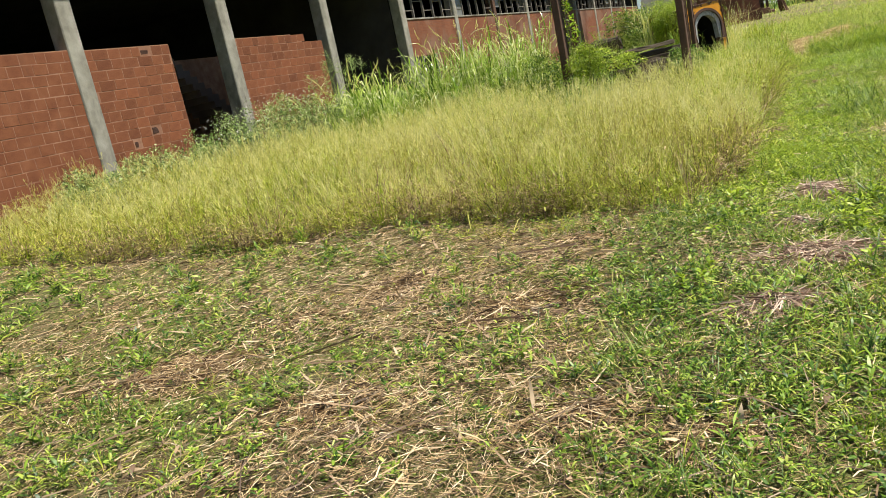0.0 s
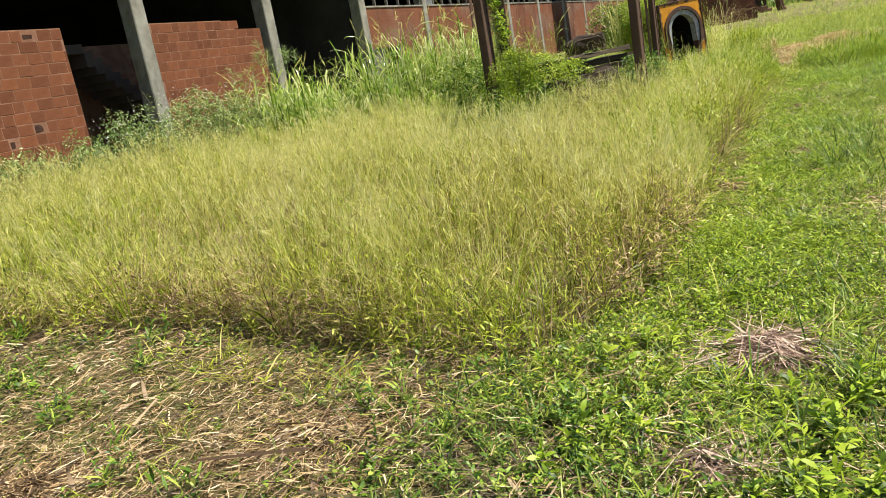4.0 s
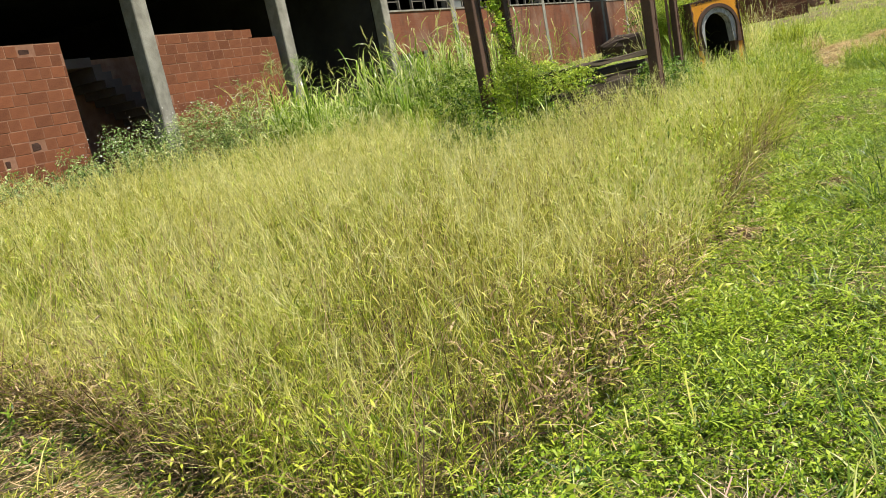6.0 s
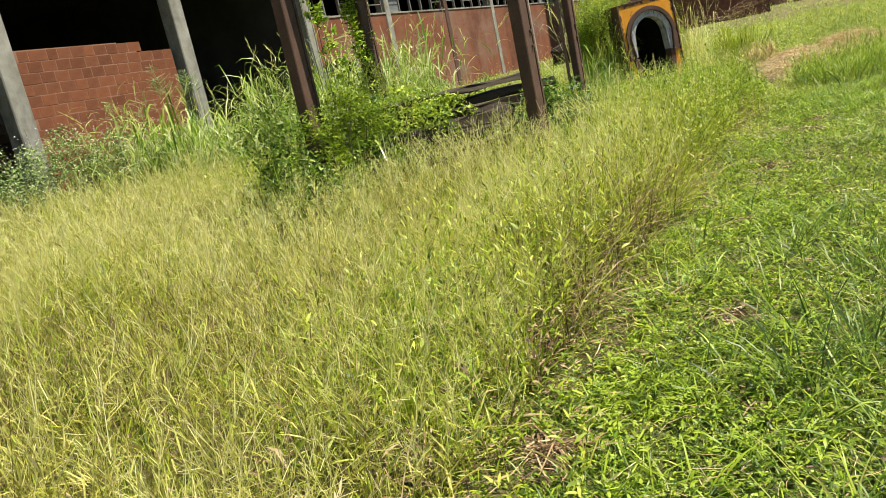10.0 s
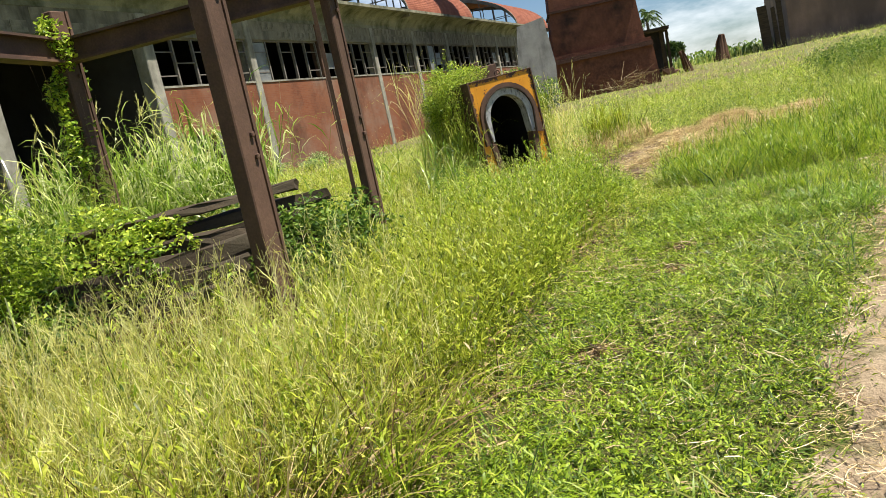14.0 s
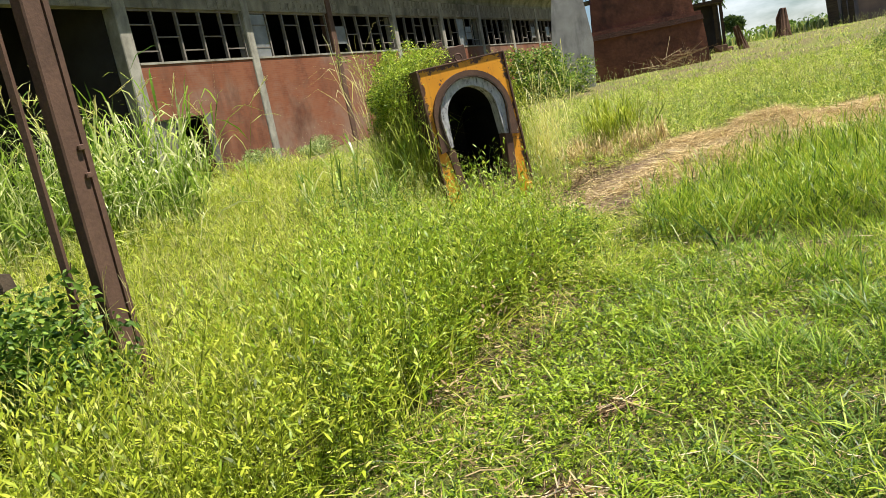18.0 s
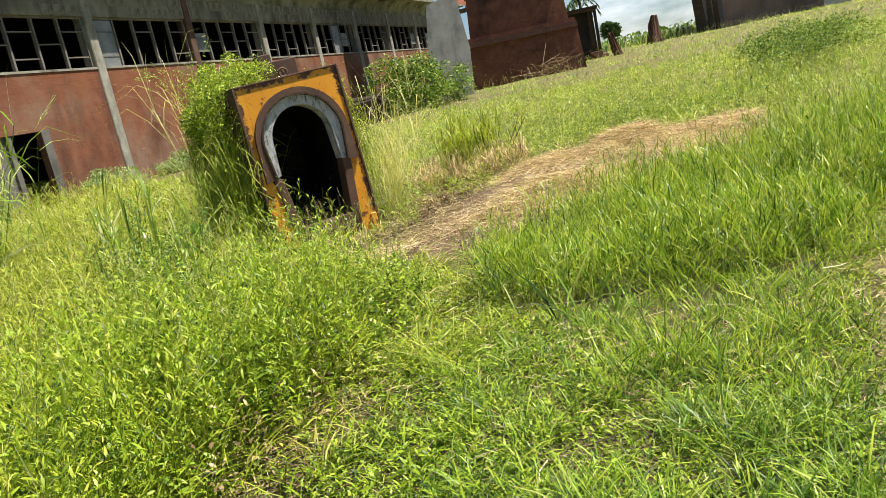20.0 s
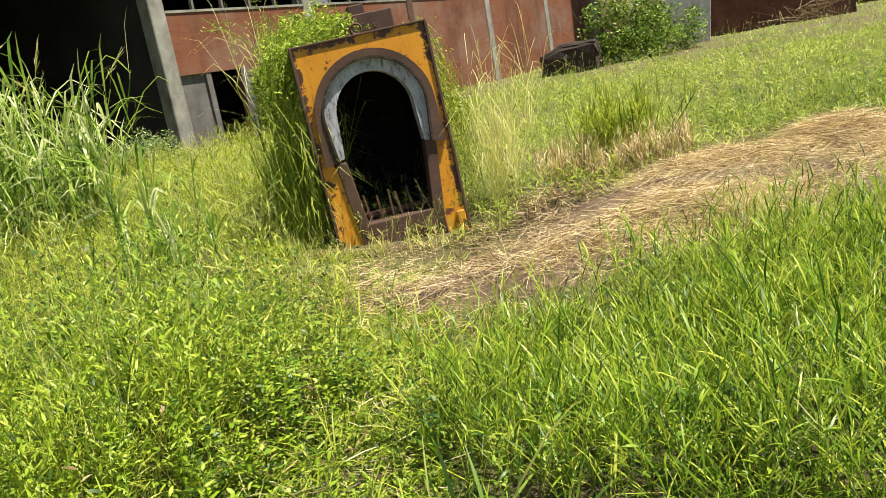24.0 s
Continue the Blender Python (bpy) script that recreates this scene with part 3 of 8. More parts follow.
# cove gutter
bm = bmesh.new()
prof = []
for k in range(9):
    a = k / 8 * math.pi / 2
    prof.append((-0.85 * (1 - math.cos(a)), COVE + 0.66 * math.sin(a)))
prof += [(-0.9, COVE + 0.67), (-0.9, LIP), (-0.78, LIP), (-0.74, LIP - 0.12), (0.4, LIP - 0.16), (0.4, COVE)]
prof[0] = (-0.02, COVE)
ring0 = [bm.verts.new((U0, p, q)) for p, q in prof]
ring1 = [bm.verts.new((U1, p, q)) for p, q in prof]
for k in range(len(prof)):
    j = (k + 1) % len(prof)
    bm.faces.new((ring0[k], ring0[j], ring1[j], ring1[k]))
bm.faces.new(ring0)
bm.faces.new(ring1)
bmesh.ops.recalc_face_normals(bm, faces=bm.faces)
part("cove_gutter", bm, M_COVE, factory, "mossy concave concrete eave gutter")

# barrel vaults of tile with glazed ends
VC, VA, VB = 8.0, 8.8, 3.3


def vault_z(v):
    return LIP - 0.05 + VB * math.sqrt(max(0.0, 1 - ((v - VC) / VA) ** 2))


def vault(u0, u1):
    bm = bmesh.new()
    vs = [VC - VA * math.cos(math.pi * k / 96) for k in range(97)]
    nu = int((u1 - u0) / 0.22)
    for k in range(96):
        v0, v1 = vs[k], vs[k + 1]
        z0, z1 = vault_z(v0), vault_z(v1)
        lift = 0.045
        left = v0 < VC
        za, zb = (z0 + lift, z1) if left else (z0, z1 + lift)
        if k > 52:
            a = [bm.verts.new(p) for p in ((u0, v0, za), (u1, v0, za), (u1, v1, zb), (u0, v1, zb))]
            bm.faces.new(a)
            continue
        top0, top1 = [], []
        for j in range(nu * 2 + 1):
            u = u0 + (u1 - u0) * j / (nu * 2)
            roll = 0.035 if j % 2 else 0.0
            top0.append(bm.verts.new((u, v0, za + roll)))
            top1.append(bm.verts.new((u, v1, zb + roll)))
        for j in range(nu * 2):
            bm.faces.new((top0[j], top0[j + 1], top1[j + 1], top1[j]))
        low = [bm.verts.new((v.co.x, v.co.y, v.co.z - 0.05)) for v in top0]
        for j in range(nu * 2):
            bm.faces.new((low[j], low[j + 1], top0[j + 1], top0[j]))
    part("roof", bm, M_TILE, factory, "curved roof of red clay tiles")
    for u, s in ((u0, 1), (u1, -1)):
        bm = bmesh.new()
        pts = [(v, vault_z(v)) for v in vs]
        for (va, z0), (vb, z1) in zip(pts, pts[1:]):
            q = [bm.verts.new(p) for p in ((u - s * 0.06, va, z0 + 0.05), (u - s * 0.06, vb, z1 + 0.05), (u - s * 0.06, vb, z1 - 0.22), (u - s * 0.06, va, z0 - 0.22))]
            bm.faces.new(q)
            q = [bm.verts.new(p) for p in ((u - s * 0.06, va, z0 + 0.05), (u - s * 0.06, vb, z1 + 0.05), (u + s * 0.12, vb, z1 + 0.05), (u + s * 0.12, va, z0 + 0.05))]
            bm.faces.new(q)
        arch = part("gable_arch", bm, M_BEAMC, factory, "stained concrete arch rim")
        bm = bmesh.new()
        v = VC - VA + 0.7
        while v < VC + VA - 0.6:
            box(bm, u - 0.03, u + 0.03, v, v + 0.06, LIP - 0.2, vault_z(v) - 0.1)
            v += 0.95
        for z in (LIP + 0.75, LIP + 1.7):
            half = VA * math.sqrt(max(0.0, 1 - ((z - LIP) / VB) ** 2))
            box(bm, u - 0.02, u + 0.02, VC - half + 0.05, VC + half - 0.05, z, z + 0.05)
        part("gable_window", bm, M_FRAME, factory, "arched end window of bare glazing bars")
        bm = boxes((u - 0.06, u + 0.06, VC - VA, VC + VA, LIP - 0.3, LIP + 0.06))
        part("gable_sill", bm, M_BEAMC, factory)


for u in (-23.2, -2.55, 18.1, 38.7):
    vault(u, u + 10.2)

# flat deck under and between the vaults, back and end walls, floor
# The near-black colour of these surfaces puts the indoor shade into them.
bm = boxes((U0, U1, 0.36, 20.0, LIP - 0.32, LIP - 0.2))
part("ceiling", bm, M_SHADE, factory, "flat deck between the vaults, coloured near-black for indoor shade")
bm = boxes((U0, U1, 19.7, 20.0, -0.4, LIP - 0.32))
part("back_wall", bm, M_SHADE, factory, "back wall coloured near-black for indoor shade")
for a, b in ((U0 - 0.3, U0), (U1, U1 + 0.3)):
    part("end_wall", boxes((a, b, 0.0, 20.0, -0.4, LIP - 0.2)), M_SHADE, factory, "dark end wall")
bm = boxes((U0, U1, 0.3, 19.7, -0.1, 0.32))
part("factory_floor", bm, M_SHADE, factory, "concrete floor coloured near-black for indoor shade")
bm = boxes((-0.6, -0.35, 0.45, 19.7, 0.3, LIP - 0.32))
part("cross_wall", bm, M_SHADE, factory, "dark cross wall")
# rough stair inside the open bay, falling along the front
stair = part("stair", boxes((-15.2, -11.3, 2.2, 3.5, 3.42, 3.66)), M_INNER, factory, "rough concrete stair and landing inside the open bay")
for k in range(14):
    bm = boxes((0, 0.262, 2.2, 3.5, 3.06 - k * 0.205, 3.47 - k * 0.205))
    part("step", bm, M_INNER, stair, "bare concrete step", Matrix.Translation((-11.3 + k * 0.252, 0, 0)))
bm = boxes((-15.2, -7.7, 3.55, 3.75, 0.3, 3.75))
part("inner_wall", bm, M_MORTAR, factory, "bare red-brown inner wall behind the stair")

# windows: bays of bare bars, a few dusty panes
BAYS = [(-0.2, 4.55), (4.95, 9.56), (9.95, 14.65), (15.05, 19.65), (20.05, 24.7), (25.1, 29.75), (30.15, 34.8), (35.2, 39.85)]
rw = random.Random(11)
for b, (a, c) in enumerate(BAYS):
    n = 5
    bm = bmesh.new()
    t = 0.034
    box(bm, a, c, 0.08, 0.16, HEAD - 0.06, HEAD)
    box(bm, a, a + 0.05, 0.081, 0.161, SILL, HEAD - 0.06)
    box(bm, c - 0.05, c, 0.081, 0.161, SILL, HEAD - 0.06)
    win = part("window", bm, M_FRAME, factory, "tall band window of bare bars, mostly unglazed")
    step = (c - a) / n
    for k in range(1, n):
        lean = rw.uniform(-0.03, 0.03) * (2 if b > 1 else 0.5)
        bm = bmesh.new()
        vs = box(bm, -t, t, 0.07, 0.17, SILL, HEAD - 0.06)
        for v in vs:
            v.co.x += lean * (v.co.z - SILL)
        part("mullion", bm, M_FRAME, win, m=Matrix.Translation((a + k * step, 0, 0)))
    for k in range(n):
        x0, x1 = a + k * step + t, a + (k + 1) * step - t
        zs = (SILL + 0.30, SILL + 1.02) if k % 2 == 0 else (SILL + 0.68,)
        for z in zs:
            if b > 0 and rw.random() < 0.25:
                continue
            bm = bmesh.new()
            box(bm, x0, x1, 0.10, 0.14, z, z + 0.035)
            part("glazing_bar", bm, M_FRAME, win)
        glazed = (b == 1 and k == 0) or (b > 0 and rw.random() < 0.2)
        if glazed:
            z0, z1 = (SILL + 0.02, HEAD - 0.08) if (b == 1 and k == 0) or rw.random() < 0.4 else (SILL + 0.34, SILL + 1.0)
            bm = bmesh.new()
            box(bm, x0, x1, 0.116, 0.122, z0, z1)
            part("pane", bm, M_GLASS, win, "dusty grey pane")

# hollow clay blocks of the open bays
BW, BH = 0.36, 0.243


def block_mesh():
    bm = bmesh.new()
    box(bm, 0.007, BW - 0.007, -0.003, 0.05, 0.009, BH - 0.009, bevel=0.003)
    me = bpy.data.meshes.new("clay_block")
    bm.to_mesh(me)
    bm.free()
    me.materials.append(M_BLOCK)
    return me


BLOCK = block_mesh()


def block_panel(u0, u1, top, steps, seed, single=True):
    """A panel of clay blocks in mortar. steps: (u, lower top) where the top course is broken away."""
    rng = random.Random(seed)
    bm = bmesh.new()
    z0 = -0.2
    cuts = [u0] + [s[0] for s in steps] + [u1]
    tops = [top] + [s[1] for s in steps]
    for (a, b), tz in zip(zip(cuts, cuts[1:]), tops):
        box(bm, a, b, 0.0, 0.2, z0, tz)
    panel = part("block_panel", bm, M_MORTAR, factory, "panel of red hollow clay blocks, broken at the end")
    rows = int((top - 0.1) / BH)
    verts = []
    for r in range(rows):
        z = top - 0.012 - (r + 1) * BH
        if z < 0.1:
            break
        x = u0 - (r % 2) * BW * 0.5 + rng.uniform(-0.09, 0.09)
        while x < u1 - 0.05:
            full = BW * rng.choice((0.72, 0.9, 1.0, 1.0, 1.12, 1.3))
            xa, xb = max(x, u0), min(x + full, u1)
            tz = [tt for cc, tt in zip(cuts, tops) if cc <= xa + 0.02][-1]
            hole = rng.random() < 0.014
            if z + BH <= tz + 0.03 and xb - xa > 0.06 and not hole:
                m = Matrix.Translation((xa, rng.uniform(-0.003, 0.003), z + rng.uniform(-0.004, 0.004))) @ Matrix.Diagonal(((xb - xa) / BW, 1, 1, 1))
                if single:
                    ob = new("block", BLOCK)
                    ob.parent = panel
                    ob.matrix_basis = m
                else:
                    verts.append(m)
            # No real recess: a flat dark plate carries the shade of the hole.
            if hole and single and z + BH <= tz and xb - xa > 0.15:
                core = boxes((xa + 0.04, xb - rng.uniform(0.06, 0.14), -0.003, 0.004, z + 0.05, z + BH - rng.uniform(0.05, 0.12)), jitter=0.014)
                part("hollow_core", core, M_SOOTSHADE, panel, "flat dark plate for the shade in a broken block")
            x += full
    if verts:
        bm = bmesh.new()
        bm.from_mesh(BLOCK)
        vv = np.array([v.co for v in bm.verts])
        ff = [[v.index for v in f.verts] for f in bm.faces]
        bm.free()
        allv, allf = [], []
        for m in verts:
            o = len(allv)
            allv += [tuple(m @ Vector(v)) for v in vv]
            allf += [[i + o for i in f] for f in ff]
        me = bpy.data.meshes.new("blockwork")
        me.from_pydata(allv, [], allf)
        me.materials.append(M_BLOCK)
        ob = new("blockwork", me)
        ob.parent = panel
        tagged(ob, "further clay blocks", kind="stuff")
    return panel


block_panel(-16.33, -13.66, 3.77, [], 1)
block_panel(-11.04, -6.62, 3.79, [(-8.3, 3.76), (-7.75, 3.52)], 2)
block_panel(-21.48, -16.77, 3.80, [], 3, single=False)

# ---- the orange furnace front ----
OV = Matrix.Translation((6.885, 20.772, 0.353)) @ Matrix.Rotation(radians(20.36), 4, 'Z') @ Matrix.Rotation(radians(-2.77), 4, 'Y') @ Matrix.Rotation(radians(-1.5), 4, 'X')
furnace = thing("furnace", OV, "derelict orange steel furnace with an arched mouth, overgrown with vines", "furnace")
OW, OH, AC, AR = 0.55, 1.62, 1.02, 0.34     # half width, height, arch centre, mouth radius


def arch_points(r, foot_in, foot_z, n=20):
    """Outline of the mouth from its left foot over the arch to its right foot."""
    pts = [(-foot_in, foot_z)]
    for k in range(n + 1):
        a = math.pi * (1 - k / n)
        pts.append((math.cos(a) * r, AC + math.sin(a) * r))
    pts.append((foot_in, foot_z))
    return pts


def arch_band(inner, outer, y0, y1):
    bm = bmesh.new()
    rows = []
    for (xi, zi), (xo, zo) in zip(inner, outer):
        rows.append([bm.verts.new(p) for p in ((xi, y0, zi), (xo, y0, zo), (xo, y1, zo), (xi, y1, zi))])
    for a, b in zip(rows, rows[1:]):
        for k in range(4):
            j = (k + 1) % 4
            bm.faces.new((a[k], a[j], b[j], b[k]))
    bm.faces.new(rows[0])
    bm.faces.new(rows[-1])
    bmesh.ops.recalc_face_normals(bm, faces=bm.faces)
    return bm


# front plate with the arched hole
bm = bmesh.new()
inner = arch_points(0.455, 0.34, -0.2)
outer = [(-OW, -0.2)] + [(-OW, AC)] + [(-OW, AC + (OH - AC) * k / 5) for k in range(1, 6)] + [(-OW + 2 * OW * k / 9, OH) for k in range(1, 9)] + [(OW, OH - (OH - AC) * k / 5) for k in range(0, 5)] + [(OW, AC)] + [(OW, -0.2)]
while len(outer) < len(inner):
    outer.insert(10, outer[10])
bm.free()
outer = outer[:len(inner)]
inner = [(-0.32, -0.2), (-0.42, 0.62), (-0.45, 0.70)] + inner[1:-1] + [(0.45, 0.78), (0.43, 0.72), (0.34, -0.2)]
outer = [(-OW, -0.2), (-OW, 0.64), (-OW, 0.70)] + outer[1:-1] + [(OW, 0.70), (OW, 0.64), (OW, -0.2)]
bm = arch_band(inner, outer, 0.0, 0.03)
part("front_plate", bm, M_ORANGE, furnace, "orange painted plate, chipped to rust")
for nm, q in (("side_casing", (-OW - 0.012, -OW + 0.010, -0.02, 1.55, -0.2, OH)), ("side_casing", (OW - 0.010, OW + 0.012, -0.02, 1.55, -0.2, OH)), ("top_casing", (-OW - 0.008, OW + 0.008, -0.018, 1.55, OH + 0.001, OH + 0.016)), ("back_casing", (-OW + 0.012, OW - 0.012, 1.5, 1.546, 0, OH))):
    part(nm, boxes(q, bevel=0.003), M_RUST, furnace, "rusty steel casing plate")
# Added sheet that closes the tunnel in black, for the shade deep inside.
part("tunnel_end", boxes((-0.46, 0.46, 1.40, 1.44, -0.1, 1.5)), M_TUNNEL_SHADE, furnace, "added black sheet for the shade at the tunnel's end")
bm = arch_band(arch_points(0.415, 0.38, 0.68), arch_points(0.492, 0.505, 0.66), -0.045, 0.05)
part("arch_rim", bm, M_RUST, furnace, "rusty arch rim")
bm = arch_band(arch_points(0.415, 0.385, 0.70), arch_points(0.432, 0.405, 0.70), -0.06, -0.03)
part("rim_lip", bm, M_SOOTBLOCK, furnace, "dark inner lip of the arch rim")
bm = arch_band(arch_points(0.318, 0.335, 0.70), arch_points(0.414, 0.395, 0.69), -0.02, 0.16)
part("arch_lining", bm, M_LINING, furnace, "pale sooty fire lining")
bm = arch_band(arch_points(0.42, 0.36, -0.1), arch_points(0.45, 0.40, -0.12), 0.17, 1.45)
part("tunnel", bm, M_TUNNEL_SHADE, furnace, "furnace tunnel coloured black for its shade")
bm = boxes((-0.36, 0.36, -0.02, 0.03, -0.22, 0.13), (-0.36, 0.36, 0.03, 1.4, 0.09, 0.13), bevel=0.006)
part("lower_plate", bm, M_RUST, furnace, "rusty lower plate")
for sx, wide, top in ((-1, 0.095, 0.67), (1, 0.095, 0.74)):
    bm = boxes((0.24, 0.24 + wide, -0.02, 0.16, -0.2, top), bevel=0.006)
    for v in bm.verts:
        v.co.x = sx * (v.co.x + 0.125 * max(0.0, v.co.z + 0.05))
    bmesh.ops.recalc_face_normals(bm, faces=bm.faces)
    part("jamb", bm, M_RUST, furnace, "rusty mouth jamb")
part("foot_bracket", boxes((0.462, 0.532, -0.03, 0.0, -0.16, 0.06), bevel=0.008), M_ORANGE, furnace, "small orange foot bracket")
for k in range(6):
    bm = boxes((-0.009, 0.009, 0.12, 0.14, 0.12, 0.36 - 0.03 * (k % 2)))
    part("grate_bar", bm, M_RUST, furnace, "bent grate bar", Matrix.Translation((-0.22 + k * 0.088, 0, 0)) @ Matrix.Rotation(radians(-6 + 3 * (k % 3)), 4, 'Y'))
bm = boxes((-0.33, 0.33, 0.15, 0.19, 0.16, 0.20))
part("grate_rail", bm, M_RUST, furnace)
bm = bmesh.new()
ring = []
for k in range(16):
    a = 2 * math.pi * k / 16
    ring.append([bm.verts.new((math.cos(a) * (0.042 + 0.011 * math.cos(b)), 0.03 + 0.011 * math.sin(b), OH + 0.055 + math.sin(a) * (0.042 + 0.011 * math.cos(b)))) for b in (0, 1.571, 3.142, 4.712)])
for k in range(16):
    for q in range(4):
        bm.faces.new((ring[k][q], ring[k][(q + 1) % 4], ring[(k + 1) % 16][(q + 1) % 4], ring[(k + 1) % 16][q]))
bmesh.ops.recalc_face_normals(bm, faces=bm.faces)
part("lifting_eye", bm, M_RUST, furnace, "rusty lifting eye")

bm = boxes((-0.1, 0.42, 0.75, 1.25, OH + 0.01, OH + 0.24), (0.05, 0.2, 0.9, 1.1, OH + 0.24, OH + 0.34), bevel=0.01)
part("flue_stub", bm, M_RUST, furnace, "dark rusty flue stub")

# ---- four steel posts joined at the top ----


GROT = Matrix.Rotation(radians(64.57), 4, 'Z')
gantry = thing("steel_frame", Matrix.Translation((3.4, 14.75, 0.25)), "rusty steel frame of four posts joined by top beams", "frame")
POSTS = [(2.06, 13.75), (4.10, 13.70), (4.73, 15.21), (2.48, 15.87)]
TOP = 3.05
for k, (x, y) in enumerate(POSTS):
    bm = bmesh.new()
    g = gz(x, y) - 0.3
    wdt = (0.16, 0.16, 0.105, 0.15)[k]
    box(bm, -wdt / 2, wdt / 2, -wdt * 0.36, wdt * 0.36, g, TOP, bevel=0.008)
    box(bm, wdt / 2, wdt / 2 + 0.03, -wdt * 0.36 - 0.008, -wdt * 0.36 + 0.012, g, TOP)
    box(bm, wdt / 2, wdt / 2 + 0.03, wdt * 0.36 - 0.012, wdt * 0.36 + 0.008, g, TOP)
    post = part("post", bm, M_RUST, gantry, "rusty steel section post", Matrix.Translation((x - 3.4, y - 14.75, -0.25)) @ GROT)
    for z in (0.55, 0.66, 1.55, 1.68, 2.5):
        bm = boxes((wdt * 0.18, wdt * 0.18 + 0.03, -wdt * 0.36 - 0.022, -wdt * 0.36 - 0.001, z, z + 0.03), bevel=0.005)
        part("bolt", bm, M_RUST, post)


def beam_between(a, b, z, hgt, wid, name="top_beam"):
    ax, ay = a
    bx, by = b
    L = math.hypot(bx - ax, by - ay)
    bm = bmesh.new()
    w, h, t = wid / 2, hgt / 2, 0.02
    outline = [(-w, -h), (w, -h), (w, -h + t), (0.012, -h + t), (0.012, h - t), (w, h - t), (w, h), (-w, h), (-w, h - t), (-0.012, h - t), (-0.012, -h + t), (-w, -h + t)]
    ends = [[bm.verts.new((x, p, q)) for p, q in outline] for x in (-0.1, L + 0.1)]
    for k in range(12):
        j = (k + 1) % 12
        bm.faces.new((ends[0][k], ends[0][j], ends[1][j], ends[1][k]))
    bm.faces.new(ends[0])
    bm.faces.new(ends[1])
    bmesh.ops.recalc_face_normals(bm, faces=bm.faces)
    part(name, bm, M_RUST, gantry, "rusty steel top beam", Matrix.Translation((ax - 3.4, ay - 14.75, z - 0.25)) @ Matrix.Rotation(math.atan2(by - ay, bx - ax), 4, 'Z'))


beam_between(POSTS[3], POSTS[2], 2.72, 0.2, 0.14)
beam_between(POSTS[0], POSTS[1], 2.95, 0.2, 0.14)
beam_between(POSTS[0], POSTS[3], 2.72, 0.2, 0.14)
bm = bmesh.new()
box(bm, -0.015, 0.015, -0.015, 0.015, 0.0, 2.6)
part("hanging_rod", bm, M_RUST, gantry, "thin rusty hanging rod", Matrix.Translation((4.62 - 3.4, 15.1 - 14.75, 0.35)))

# ---- stack of old beams between the posts ----
rs = random.Random(21)


def timber(L, w, h, m, label):
    bm = bmesh.new()
    box(bm, -L / 2, L / 2, -w / 2, w / 2, 0, h, bevel=0.012)
    bmesh.ops.subdivide_edges(bm, edges=[e for e in bm.edges if abs(e.verts[0].co.x - e.verts[1].co.x) > L * 0.5], cuts=6)
    for v in bm.verts:
        v.co += Vector((rs.uniform(-0.04, 0.02), rs.uniform(-0.016, 0.016), rs.uniform(-0.02, 0.010)))
    ob = part("old_beam", bm, M_WOOD, m=m)
    tagged(ob, label, "timber", "stack of old beams")
    return ob


ANG = math.degrees(math.atan2(14.92 - 14.15, 4.42 - 2.5))


def lie(tip, L, da, sag, w, h, label="weathered dark beam in a mossy stack"):
    """A beam whose right end lies at tip and which runs back along the stack."""
    m = Matrix.Translation(tip) @ Matrix.Rotation(radians(ANG + da), 4, 'Z') @ Matrix.Rotation(radians(sag), 4, 'Y') @ Matrix.Translation((-L / 2, 0, -h))
    return timber(L, w, h, m, label)


plinth = boxes((-1.05, 0.72, -0.42, 0.35, -0.3, 0.40), jitter=0.02, bevel=0.02)
ob = part("brick_plinth", plinth, M_CHIM, m=Matrix.Translation((3.35, 14.42, 0.26)) @ Matrix.Rotation(radians(ANG), 4, 'Z'))
tagged(ob, "low crumbling brick plinth under the stacked beams", "plinth")
for tip, L, da, sag, w, h in (
        ((3.80, 14.32, 0.80), 1.6, 2, -1, 0.18, 0.13), ((3.78, 14.52, 0.80), 1.6, -2, -1, 0.18, 0.13), ((3.82, 14.72, 0.80), 1.5, 0, 0, 0.18, 0.13),
        ((3.84, 14.36, 0.94), 1.6, -1, -1, 0.16, 0.12), ((3.92, 14.58, 0.95), 1.7, 1, -2, 0.18, 0.13),
        ((3.90, 14.46, 1.07), 1.6, 2, -2, 0.16, 0.11), ((4.44, 14.94, 1.24), 1.7, -6, -1.5, 0.11, 0.085), ((4.23, 14.82, 1.34), 1.6, -7, -1.5, 0.12, 0.06),
        ((4.22, 14.72, 1.14), 1.5, -4, -1, 0.13, 0.09), ((4.05, 14.98, 1.10), 1.6, -3, -1, 0.14, 0.10), ((4.30, 14.62, 0.98), 1.6, 2, -1, 0.14, 0.11), ((4.12, 15.02, 0.95), 1.5, -2, 0, 0.15, 0.12), ((4.25, 14.85, 0.82), 1.7, 0, 0, 0.15, 0.12)):
    lie(tip, L, da, sag, w, h)

# ---- chimney stump, slab, shed ----
CH = Matrix.Translation((17.15, 50.9, 0.9)) @ Matrix.Rotation(radians(-11.0), 4, 'Z')
chimney = thing("chimney_base", CH, "massive tapered brick chimney base with soot-dark ledges", "chimney")


